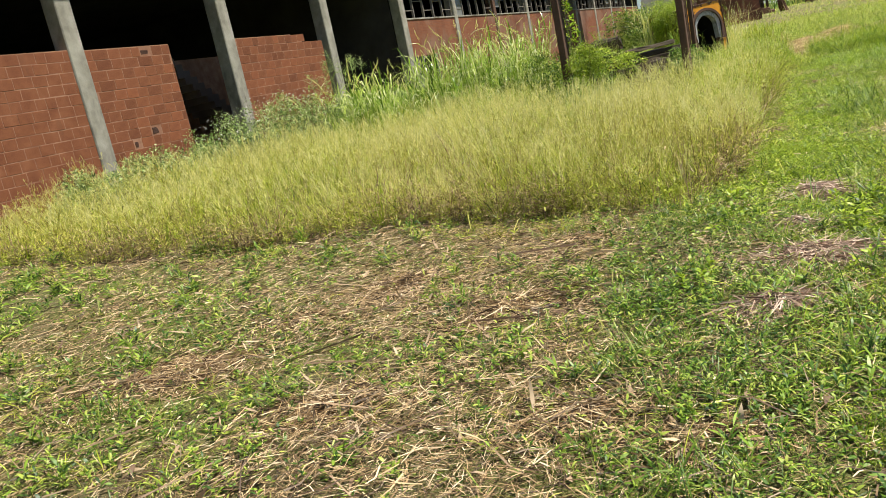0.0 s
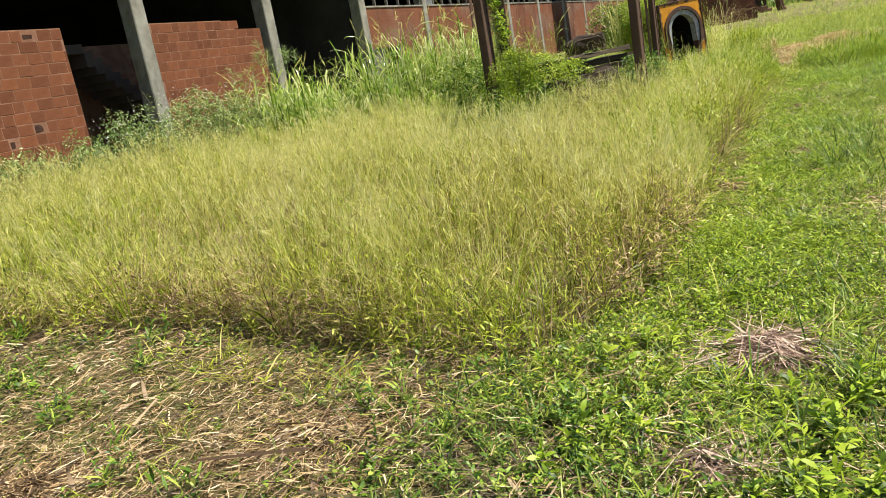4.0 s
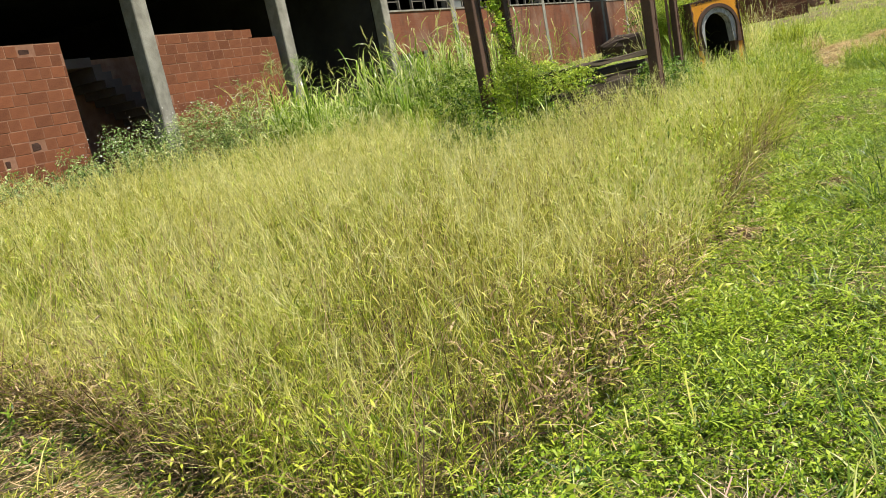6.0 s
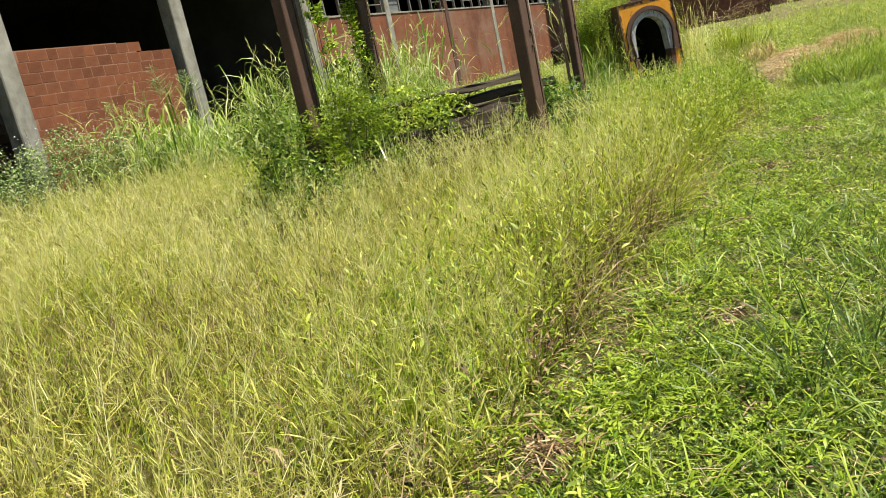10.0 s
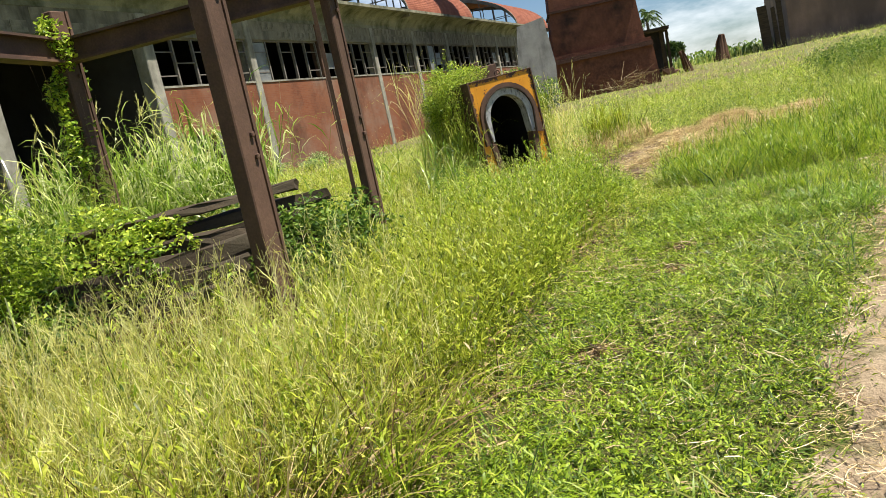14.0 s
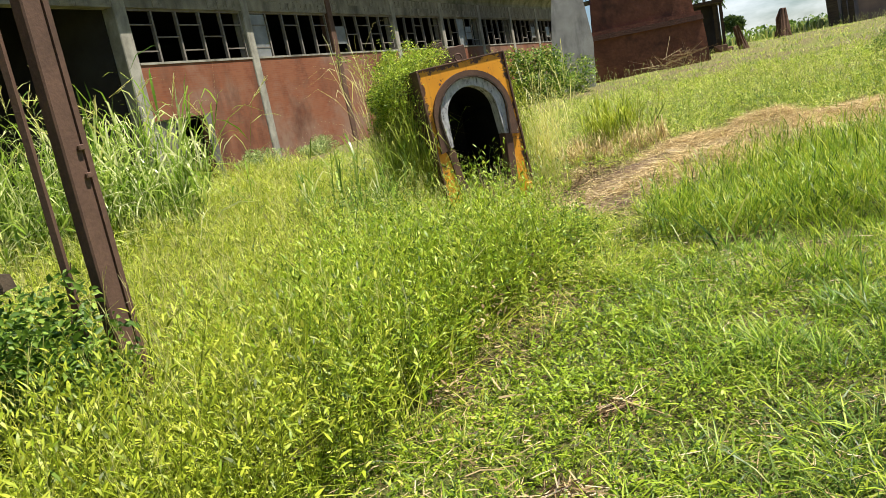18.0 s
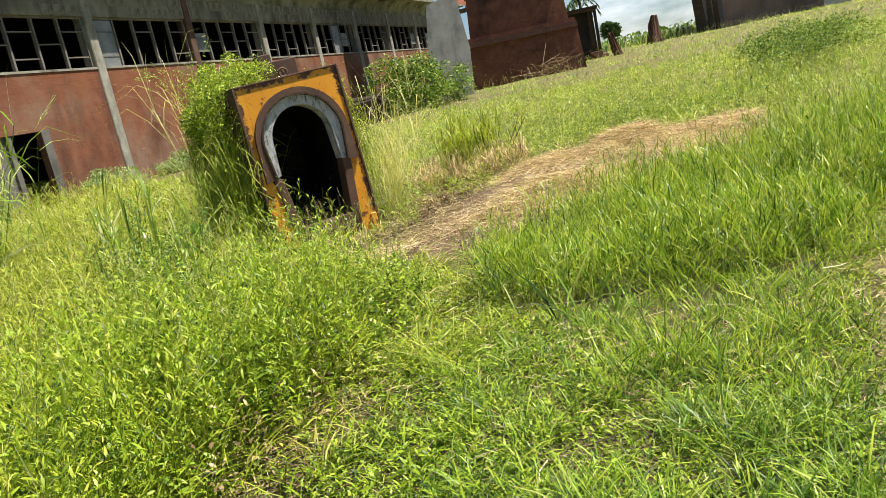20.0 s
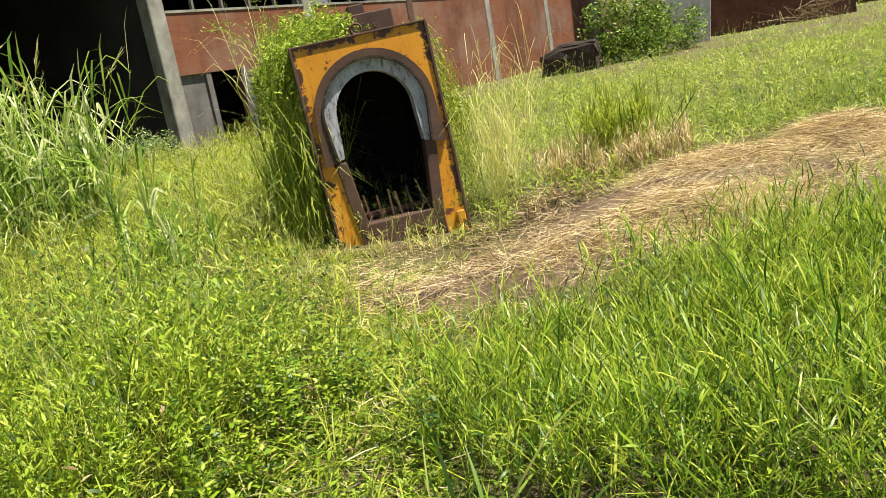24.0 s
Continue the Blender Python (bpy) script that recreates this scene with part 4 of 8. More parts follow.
def frustum(z0, z1, a0, a1, dep=5.0):
    bm = bmesh.new()
    lo = [bm.verts.new(p) for p in ((-a0, 0, z0), (a0, 0, z0), (a0, 2 * a0, z0), (-a0, 2 * a0, z0))]
    k = a0 - a1
    hi = [bm.verts.new(p) for p in ((-a1, k, z1), (a1, k, z1), (a1, k + 2 * a1, z1), (-a1, k + 2 * a1, z1))]
    bm.faces.new(lo)
    bm.faces.new(hi)
    for q in range(4):
        j = (q + 1) % 4
        bm.faces.new((lo[q], lo[j], hi[j], hi[q]))
    bmesh.ops.recalc_face_normals(bm, faces=bm.faces)
    return bm


part("lower_body", frustum(-0.4, 2.5, 2.95, 2.74), M_CHIM, chimney, "rough brick lower body")
# Sooty brick whose dark colour also carries the shadow line of the ledge.
part("ledge", frustum(2.05, 2.3, 2.80, 2.77), M_SOOTSHADE, chimney, "projecting brick ledge", Matrix.Translation((0, -0.02, 0)))
part("upper_body", frustum(2.5, 5.9, 2.45, 2.2), M_CHIM, chimney, "brick upper body", Matrix.Translation((0, 0.35, 0)))
part("band", frustum(4.75, 4.87, 2.36, 2.35), M_SOOTSHADE, chimney, "dark brick band", Matrix.Translation((0, 0.38, 0)))
part("shaft", frustum(5.9, 24.0, 2.2, 1.3), M_CHIM, chimney, "tapered brick shaft", Matrix.Translation((0, 0.6, 0)))

bm = bmesh.new()
outl = [(-0.85, 0.0), (0.75, -0.2), (0.95, 2.2), (0.72, 4.55), (-0.62, 4.35), (-0.95, 2.0)]
f0 = [bm.verts.new((x, 0.0, z)) for x, z in outl]
f1 = [bm.verts.new((x, 0.28, z)) for x, z in outl]
bm.faces.new(f0)
bm.faces.new(f1)
for q in range(len(outl)):
    j = (q + 1) % len(outl)
    bm.faces.new((f0[q], f0[j], f1[j], f1[q]))
bmesh.ops.recalc_face_normals(bm, faces=bm.faces)
slab = part("leaning_slab", bm, M_SLAB, m=Matrix.Translation((12.95, 47.6, 0.75)) @ Matrix.Rotation(radians(-12), 4, 'Z') @ Matrix.Rotation(radians(-8), 4, 'X'))
tagged(slab, "big grey concrete slab leaning beside the chimney", "slab")

SH = Matrix.Translation((23.9, 60.6, 1.05)) @ Matrix.Rotation(radians(-15), 4, 'Z')
shed = thing("shed", SH, "dark open lean-to shed with a sagging roof", "shed")
part("roof", boxes((-3.4, 0.75, -0.7, 3.4, 3.0, 3.22), jitter=0.05), M_WOOD, shed, "sagging dark roof")
# The last box is an added near-black sheet for the shade behind the posts.
part("wall", boxes((-3.2, 0.0, 0.6, 0.8, -0.2, 3.0), (-0.2, 0.0, 0.8, 3.2, -0.2, 3.0), (0.0, 0.5, 1.3, 1.45, -0.2, 3.0)), M_SHADE, shed, "dark board wall with a sheet for the shade between the posts")
for x, y in ((0.15, 0.0), (0.55, 0.3), (0.55, 3.0)):
    part("post", boxes((x, x + 0.18, y, y + 0.18, -0.3, 3.05)), M_WOOD, shed)
part("rubble", boxes((0.0, 0.7, -0.3, 0.3, -0.2, 0.5), (0.3, 1.0, -0.2, 0.5, -0.2, 0.3), jitter=0.08), M_STUMP, shed, "heap of broken brick")

# ---- far building ----
FB = Matrix.Translation((42.6, 78.7, 1.25)) @ Matrix.Rotation(radians(-20.0), 4, 'Z')
far_house = thing("brick_hall", FB, "tall windowless brown hall with a grey door and a dark opening", "hall")
for q in ((0.0, 8.1, 0.0, 0.4, -0.5, 9.0), (8.1, 12.8, 0.0, 0.4, 4.4, 9.0), (12.8, 34, 0.0, 0.4, -0.5, 9.0), (0.0, 0.4, 0.4, 14.0, -0.5, 9.0)):
    part("wall", boxes(q), M_FARW, far_house, "brown plastered wall")
part("door", boxes((8.1, 10.4, 0.1, 0.2, -0.4, 4.4), (8.1, 10.4, 0.06, 0.1, 2.0, 2.12)), M_GREYP, far_house, "grey sheet door")
part("back", boxes((0.4, 34, 13.6, 14, -0.5, 9.0)), M_SHADE, far_house)
part("roof", boxes((-0.6, 34.5, -0.6, 14.6, 9.0, 9.3)), M_TILE, far_house, "tiled roof")
for k, (x, w, h, ln) in enumerate(((-1.9, 0.8, 4.0, -3), (-1.05, 0.35, 3.7, -2), (-0.55, 0.4, 5.5, -1))):
    bm = boxes((-w / 2, w / 2, -0.2, 0.2, -0.4, h), jitter=0.06)
    part("old_post", bm, M_WOOD, far_house, "weathered post beside the hall", Matrix.Translation((x, -0.2, 0)) @ Matrix.Rotation(radians(ln), 4, 'Y'))

# ---- vegetation ----


def inside(poly, x, y):
    ok = np.zeros(len(x), dtype=bool)
    for (ax, ay), (bx, by) in zip(poly, poly[1:] + poly[:1]):
        c = (ay > y) != (by > y)
        ok ^= c & (x < (bx - ax) * (y - ay) / ((by - ay) if by != ay else 1e-9) + ax)
    return ok


def off_line(line, x, y):
    """Distance in plan to a broken line."""
    best = np.full(len(x), 1e9)
    for (ax, ay), (bx, by) in zip(line, line[1:]):
        dx, dy = bx - ax, by - ay
        t = np.clip(((x - ax) * dx + (y - ay) * dy) / (dx * dx + dy * dy), 0, 1)
        best = np.minimum(best, np.hypot(x - ax - t * dx, y - ay - t * dy))
    return best


def value(x, y, scale, seed=0.0):
    """A smooth drift between 0 and 1."""
    a = np.sin(x * scale * 1.3 + seed) + np.sin(y * scale * 1.1 + seed * 2.1) + np.sin((x + y) * scale * 0.7 + seed * 0.7) + np.sin((x - 1.7 * y) * scale * 0.9 + 1.3 * seed)
    return np.clip(0.5 + a * 0.17, 0, 1)


def scatter(poly, count):
    xs, ys = [p[0] for p in poly], [p[1] for p in poly]
    x = RNG.uniform(min(xs), max(xs), count)
    y = RNG.uniform(min(ys), max(ys), count)
    k = inside(poly, x, y)
    return x[k], y[k]


def area(poly):
    xs, ys = [p[0] for p in poly], [p[1] for p in poly]
    return (max(xs) - min(xs)) * (max(ys) - min(ys))


def on_ground(x, y, lift=0.0):
    return np.stack([x, y, ground_z(x, y) + lift], 1)


def facade_v(x, y):
    """How far in front of the factory a place lies."""
    return (x + 1.05) * 0.9031 + (y - 33.18) * -0.4294


STROLL = [(0.0, 0.5), (2.5, 4.6), (5.0, 9.0), (7.6, 13.3), (8.6, 14.8)]
EDGE = [(-14, 14.6), (-9, 12.2), (-6.9, 11.0), (-2.8, 8.55), (-0.2, 7.5), (1.1, 6.45), (1.75, 6.1), (2.45, 6.95), (3.15, 8.3), (3.6, 9.4), (4.05, 10.4), (5.2, 12.6), (6.25, 15.0), (7.05, 16.4), (7.3, 17.6)]
TALL = EDGE + [(6.6, 19.6), (5.9, 20.2), (5.2, 25), (2.0, 33), (0.0, 34.4), (-12, 14.4)]
TALL_DRY = EDGE[:12] + [(4.4, 13.2), (1.4, 14.2), (-1.5, 19), (-6.2, 20.4), (-12, 12.5)]
TALL_GREEN = [(5.1, 12.7), (6.2, 15.3), (7.0, 16.4), (7.3, 17.6), (6.9, 19.2), (5.9, 20.2), (5.2, 25), (2.0, 33), (0.2, 34.2), (-6.0, 21.0), (-1.5, 19), (1.4, 14.2), (4.4, 13.2)]
MOWN = [(-9.4, 1.2), (-8.2, 0.1), (-6.6, 0.6), (-5.2, -0.6), (-3.6, 0.0), (-2.2, -0.9), (-0.9, -0.3), (0.3, -0.8), (0.9, 0.6), (1.6, 3.0), (2.3, 5.2), (2.2, 6.5), (1.75, 6.3), (-0.2, 7.7), (-2.8, 8.75), (-6.9, 11.2), (-9.5, 12.3)]
LUSH = [(7.65, 17.1), (7.9, 17.7), (8.4, 18.3), (9.2, 18.9), (10.8, 19.3), (12.4, 20.4), (14.5, 19.4), (12.2, 17.3), (10.6, 16.9), (10.08, 16.65), (9.56, 16.42), (9.18, 16.3), (8.84, 16.42), (8.42, 16.52), (8.0, 16.7)]
LUSH_RIM = LUSH + LUSH[:1]
HAY = [(7.2, 19.4), (7.2, 18.7), (7.9, 18.4), (8.6, 19.2), (9.6, 19.4), (10.7, 19.5), (11.4, 20.1), (11.9, 21.0), (11.8, 21.5), (11.3, 21.5), (10.7, 22.0), (9.9, 21.8), (9.1, 21.4), (8.2, 20.6), (7.6, 20.0)]
WEEDS = [(5.7, 14.7), (6.4, 15.5), (7.2, 16.5), (7.7, 17.6), (7.4, 18.6), (6.4, 19.0), (5.6, 19.0), (5.0, 17.0)]
WEEDS_RIM = WEEDS + WEEDS[:1]


def spread(x, y, near_m, lo):
    """Keeps all close to the stroll, fewer farther off."""
    f = np.clip(near_m / np.maximum(off_line(STROLL, x, y), near_m), lo, 1.0)
    return RNG.random(len(x)) < f ** 1.3


def tufts(poly, per_m2, per_tuft, near_m, lo, keep, rim, rim_w, tuft_r):
    """Plan places of blades that stand in small tufts, thinning out raggedly towards a rim."""
    x, y = scatter(poly, int(area(poly) * per_m2 / per_tuft))
    k = spread(x, y, near_m, lo)
    x, y = x[k], y[k]
    if keep is not None and len(x):
        k = keep(x, y)
        x, y = x[k], y[k]
    edge = np.ones(len(x))
    if rim is not None:
        d = off_line(rim, x, y) - 0.35 * rim_w * value(x, y, 4.0, 3.0)
        edge = np.clip(d / rim_w, 0.0, 1.0)
        k = RNG.random(len(x)) < 0.25 + 0.9 * edge
        x, y, edge = x[k], y[k], edge[k]
    far = np.maximum(off_line(STROLL, x, y), near_m) / near_m
    lump = 0.5 * value(x, y, 6.5, 1.7) + 0.5 * value(x + 0.3 * y, y, 11.0, 4.2)
    k = RNG.random(len(x)) < np.clip(2.6 * lump - 0.5, 0.30, 1)
    x, y, far, edge, lump = x[k], y[k], far[k], edge[k], lump[k]
    size = RNG.uniform(0.65, 1.2, len(x)) * (0.62 + 0.7 * value(x, y, 1.3, 0.4)) * (0.5 + 0.5 * edge) * (0.45 + 1.15 * lump)
    size *= 0.30 + 0.70 * np.clip(np.hypot(x - 7.4, y - 20.0) / 1.5 - 0.3, 0, 1)    # trodden low before the furnace
    n = per_tuft
    a, r = RNG.uniform(0, 6.283, len(x) * n), np.abs(RNG.normal(size=len(x) * n)) * tuft_r
    rep = lambda q: np.repeat(q, n)
    far, size = rep(far), rep(size)
    return rep(x) + np.cos(a) * r * far ** 0.5, rep(y) + np.sin(a) * r * far ** 0.5, a, far, size


def lumps(poly, per_m2, r):
    """Plan circles of plants that crowd together: centres and radii."""
    x, y = scatter(poly, int(area(poly) * per_m2))
    return x, y, RNG.uniform(r[0], r[1], len(x))


def lump_rise(x, y, ring):
    """0 in the gaps between lumps to 1 at their middle, and the way outwards."""
    cx, cy, r = ring
    f, ox, oy = np.zeros(len(x)), np.zeros(len(x)), np.zeros(len(x))
    for a, b, q in zip(cx, cy, r):
        k = np.nonzero((np.abs(x - a) < q) & (np.abs(y - b) < q))[0]
        g = 1 - ((x[k] - a) ** 2 + (y[k] - b) ** 2) / (q * q)
        better = g > f[k]
        k, g = k[better], g[better]
        f[k], ox[k], oy[k] = g, (x[k] - a) / q, (y[k] - b) / q
    return f, ox, oy


def sites(poly, per_m2, near_m, lo, keep=None, rim=None, rim_w=0.5):
    """Plan places of single plants, fewer away from the stroll, thinning out raggedly towards a rim."""
    x, y = scatter(poly, int(area(poly) * per_m2))
    k = spread(x, y, near_m, lo)
    x, y = x[k], y[k]
    if keep is not None and len(x):
        k = keep(x, y)
        x, y = x[k], y[k]
    edge = np.ones(len(x))
    if rim is not None:
        d = off_line(rim, x, y) - 0.4 * rim_w * value(x, y, 4.0, 3.0)
        edge = np.clip(d / rim_w, 0.0, 1.0)
        k = RNG.random(len(x)) < 0.35 + 0.8 * edge
        x, y, edge = x[k], y[k], edge[k]
    return x, y, np.maximum(off_line(STROLL, x, y), near_m) / near_m, edge


def arching(base, yaw, rise, L, W, bow):
    """Pointed leaves that start at a slope and bow over: six points, four triangles each. All arguments are arrays."""
    n = len(base)
    dx, dy = np.cos(yaw), np.sin(yaw)
    roll = RNG.normal(size=n) * 0.35
    p, v, last = base, np.zeros((n, 6, 3)), 0.0
    v[:, 0] = base
    for j, (t, wt) in enumerate(((0.36, 1.0), (0.72, 0.78), (1.0, 0.0))):
        e = rise - bow * (t + last) * 0.5
        s = L * (t - last)
        p = p + np.stack([dx * np.cos(e) * s, dy * np.cos(e) * s, np.sin(e) * s], 1)
        last = t
        if j == 2:
            v[:, 5] = p
            break
        w = W * wt * 0.5
        side = np.stack([-dy * np.cos(roll) - dx * np.sin(e) * np.sin(roll), dx * np.cos(roll) - dy * np.sin(e) * np.sin(roll), np.cos(e) * np.sin(roll)], 1) * w[:, None]
        v[:, 1 + 2 * j], v[:, 2 + 2 * j] = p - side, p + side
    i = np.arange(n)[:, None] * 6
    return v.reshape(-1, 3), [i + np.array([[0, 2, 1]]), i + np.array([[1, 2, 4, 3]]), i + np.array([[3, 4, 5]])]


def pointed(base, yaw, rise, L, W, bow):
    """The same leaves farther off: four points, two triangles each."""
    n = len(base)
    dx, dy = np.cos(yaw), np.sin(yaw)
    e0, e1 = rise - bow * 0.22, rise - bow * 0.7
    m = base + np.stack([dx * np.cos(e0), dy * np.cos(e0), np.sin(e0)], 1) * (L * 0.45)[:, None]
    tip = m + np.stack([dx * np.cos(e1), dy * np.cos(e1), np.sin(e1)], 1) * (L * 0.55)[:, None]
    side = np.stack([-dy, dx, RNG.normal(size=n) * 0.35], 1) * (W * 0.5)[:, None]
    v = np.stack([base, m - side, m + side, tip], 1)
    i = np.arange(n)[:, None] * 4
    return v.reshape(-1, 3), [i + np.array([[0, 2, 1]]), i + np.array([[1, 2, 3]])]


def foliage(base, yaw, rise, L, W, bow, far):
    """Leaves of full shape near the stroll, simpler ones beyond."""
    k = far < 1.7
    out = []
    for q, build in ((k, arching), (~k, pointed)):
        if q.any():
            out.append(build(base[q], yaw[q], rise[q], L[q], W[q], bow[q]))
    return out


def stalk_plants(x, y, h, k, leaf, wide, rise, bow, far, lean=None, t0=0.12, taper=0.45, stem=0.003):
    """Stems with k leaves set spirally along each; gives the mesh pieces, the tips and the stem's way at the tip."""
    n = len(x)
    base = on_ground(x, y, -0.01)
    lx, ly = RNG.normal(size=n) * 0.13, RNG.normal(size=n) * 0.13
    if lean is not None:
        lx, ly = lx + lean[0], ly + lean[1]
    up = np.stack([0 * h, 0 * h, h], 1)
    out = np.stack([lx * h, ly * h, 0 * h], 1)
    at = lambda t: base + up * t + out * t * t
    s = far ** 0.5
    chunks = [sticks(base, at(0.55), stem * s), sticks(at(0.55), at(1.0), stem * 0.7 * s)]
    turn = RNG.uniform(0, 6.283, n)
    for j in range(k):
        t = t0 + (1 - t0) * (j + RNG.random(n)) / k
        L = RNG.uniform(leaf[0], leaf[1], n) * (1.0 - taper * t) * s
        W = L * RNG.uniform(wide * 0.8, wide * 1.2, n)
        tt = t[:, None]
        chunks += foliage(base + up * tt + out * tt * tt, turn + 2.4 * j + RNG.normal(size=n) * 0.4, rise[0] + (rise[1] - rise[0]) * t + RNG.normal(size=n) * 0.2, L, W, bow * RNG.uniform(0.6, 1.3, n), far)
    way = up + 2 * out
    return chunks, at(1.0), way / np.linalg.norm(way, axis=1)[:, None]


def panicles(tip, way, far, count, length, open_up, width=0.0015):
    """Loose airy seed heads at the tips of culms."""
    n = len(tip)
    chunks = [sticks(tip - way * 0.05, tip + way * (length * 0.8), np.full(n, width) * far ** 0.5)]
    for j in range(count):
        q = RNG.random(n)
        a = tip + way * (length * 0.8 * q)[:, None]
        b = a + way * (length * 0.45 * RNG.random(n))[:, None] + RNG.normal(size=(n, 3)) * (open_up * (1.1 - 0.7 * q))[:, None]
        chunks.append(sticks(a, b, RNG.uniform(0.8, 1.6, n) * width * far ** 0.5))
    return chunks


def grass_field(name, poly, per_m2, h, w, material, label, near_m=5.0, lo=0.12, lean=(0.15, 1.0), keep=None, per_tuft=7, rim=None, rim_w=0.5, tuft_r=0.035):
    """Tufts of arching blades."""
    x, y, a, far, size = tufts(poly, per_m2, per_tuft, near_m, lo, keep, rim, rim_w, tuft_r)
    n = len(x)
    tall = (h[0] + (h[1] - h[0]) * RNG.random(n)) * size
    slope = RNG.uniform(lean[0], lean[1], n)
    wd = RNG.uniform(w[0], w[1], n) * far ** 0.5
    return stuff(name, foliage(on_ground(x, y, -0.01), a + RNG.normal(size=n) * 0.7, 1.5 - 0.45 * slope, tall * 1.12, wd, 0.25 + 0.95 * slope, far), material, label, "grass")


def seed_stems(name, poly, per_m2, h, material, label, near_m=5.0, lo=0.15, keep=None, heads=7, rim=None, rim_w=0.5):
    """Fine stalks, each with a loose feathery head, over shorter grass."""
    x, y, far, edge = sites(poly, per_m2, near_m, lo, keep, rim, rim_w)
    n = len(x)
    tall = RNG.uniform(h[0], h[1], n) * (0.6 + 0.4 * edge) * (0.7 + 0.5 * value(x, y, 1.3, 0.4))
    base = on_ground(x, y)
    way = np.stack([RNG.normal(size=n) * 0.22, RNG.normal(size=n) * 0.22, np.ones(n)], 1)
    tip = base + way * tall[:, None]
    way /= np.linalg.norm(way, axis=1)[:, None]
    return stuff(name, [sticks(base, tip, 0.0016 * far ** 0.5)] + panicles(tip - way * 0.08, way, far, heads, 0.16, 0.03), material, label, "grass")


def weed_leaves(name, poly, per_m2, h, size, material, label, near_m=4.0, lo=0.1, keep=None, aspect=0.5, rim=None, rim_w=0.4, per_tuft=9, tuft_r=0.05):
    """Small leafy plants: rosettes of leaves round a short stem."""
    x, y, far, edge = sites(poly, per_m2 / per_tuft, near_m, lo, keep, rim, rim_w)
    tall = (h[0] + (h[1] - h[0]) * RNG.random(len(x))) * (0.5 + 0.5 * edge) * (0.6 + 0.8 * value(x, y, 5.0, 2.0))
    chunks, tip, way = stalk_plants(x, y, tall, per_tuft, size, aspect, (0.35, 0.9), 0.8, far, t0=0.15, taper=0.2, stem=0.002)
    return stuff(name, chunks, material, label, "weeds")


def not_path(x, y):
    return off_line(PATH_LINE, x, y) > 0.10 + 0.28 * RNG.random(len(x)) * (0.6 + 0.8 * value(x, y, 3.7, 2.0))


PILES = [(0.1, 4.6, 0.5), (-0.9, 3.6, 0.45), (-1.9, 4.6, 0.5), (-0.6, 5.8, 0.4), (0.3, 3.1, 0.35), (1.93, 4.42, 0.46), (1.45, 3.85, 0.30), (2.64, 5.95, 0.32), (2.1, 5.1, 0.22), (0.7, 5.8, 0.4), (0.7, 2.7, 0.3), (-1.3, 5.3, 0.3), (-2.3, 4.5, 0.4), (3.6, 9.0, 0.16), (5.0, 11.3, 0.13), (4.5, 9.8, 0.14), (6.6, 13.9, 0.16), (6.9, 14.5, 0.13), (5.75, 12.75, 0.14)]


def off_pile(x, y):
    """Thins the green out where raked straw lies."""
    k = np.ones(len(x), dtype=bool)
    for px, py, r in PILES:
        k &= (np.hypot(x - px, y - py) > r * (0.45 + 0.6 * RNG.random(len(x)))) | (RNG.random(len(x)) < 0.12)
    return k


def straw_litter(name, poly, per_m2, length, lift, label, near_m=4.0, lo=0.2, keep=None, material=None, width=(0.002, 0.0065), swirl=0.0):
    """Bent dry stalks that lie about; swirl is how far they follow one another."""
    x, y = scatter(poly, int(area(poly) * per_m2))
    k = spread(x, y, near_m, lo)
    x, y = x[k], y[k]
    if keep is not None:
        k = keep(x, y)
        x, y = x[k], y[k]
    n = len(x)
    L = length[0] + (length[1] - length[0]) * RNG.random(n) ** 2
    yaw = np.where(RNG.random(n) < swirl, RNG.normal(size=n) * 0.5 + 9 * value(x, y, 2.6, 5.0), RNG.uniform(0, 6.283, n))
    a = on_ground(x, y, 0.0)
    a[:, 2] += RNG.uniform(0.01, lift, n) * (0.4 + value(x, y, 2.1, 4.0))
    b = a + np.stack([np.cos(yaw) * L, np.sin(yaw) * L, RNG.normal(size=n) * 0.12 * L], 1)
    m = (a + b) / 2 + RNG.normal(size=(n, 3)) * (L * 0.12)[:, None] * np.array([1, 1, 0.35])
    floor = ground_z(b[:, 0], b[:, 1]) + 0.005
    b[:, 2], m[:, 2] = np.maximum(b[:, 2], floor), np.maximum(m[:, 2], floor)
    w = width[0] + (width[1] - width[0]) * RNG.random(n) ** 2
    w *= (np.maximum(off_line(STROLL, x, y), near_m) / near_m) ** 0.5
    t = b - a
    s = np.stack([-t[:, 1], t[:, 0], RNG.normal(size=n) * L * 0.6], 1)
    s *= (w * 0.5 / (np.linalg.norm(s, axis=1) + 1e-9))[:, None]
    v = np.stack([a - s, a + s, m + s, m - s, b + s * 0.5, b - s * 0.5], 1)
    i = np.arange(n)[:, None] * 6
    return stuff(name, [(v.reshape(-1, 3), [i + np.array([[0, 1, 2, 3]]), i + np.array([[3, 2, 4, 5]])])], material or M_STRAW, label, "straw")


def drift(lo, sc, sd):
    """A keep that leaves plants in drifts."""
    return lambda x, y: RNG.random(len(x)) < lo + (1 - lo) * np.clip(2.2 * value(x, y, sc, sd) - 0.6, 0, 1)


def in_clear(x, y):
    """Off the factory's foot and the furnace."""
    return (facade_v(x, y) > 0.5) & ~((np.abs(x - 7.0) < 0.7) & (y > 19.6) & (y < 22.2) & (RNG.random(len(x)) < 0.8)) & ~inside(SOIL, x, y)


def sampled(k, *arrays):
    return [q[k] for q in arrays]


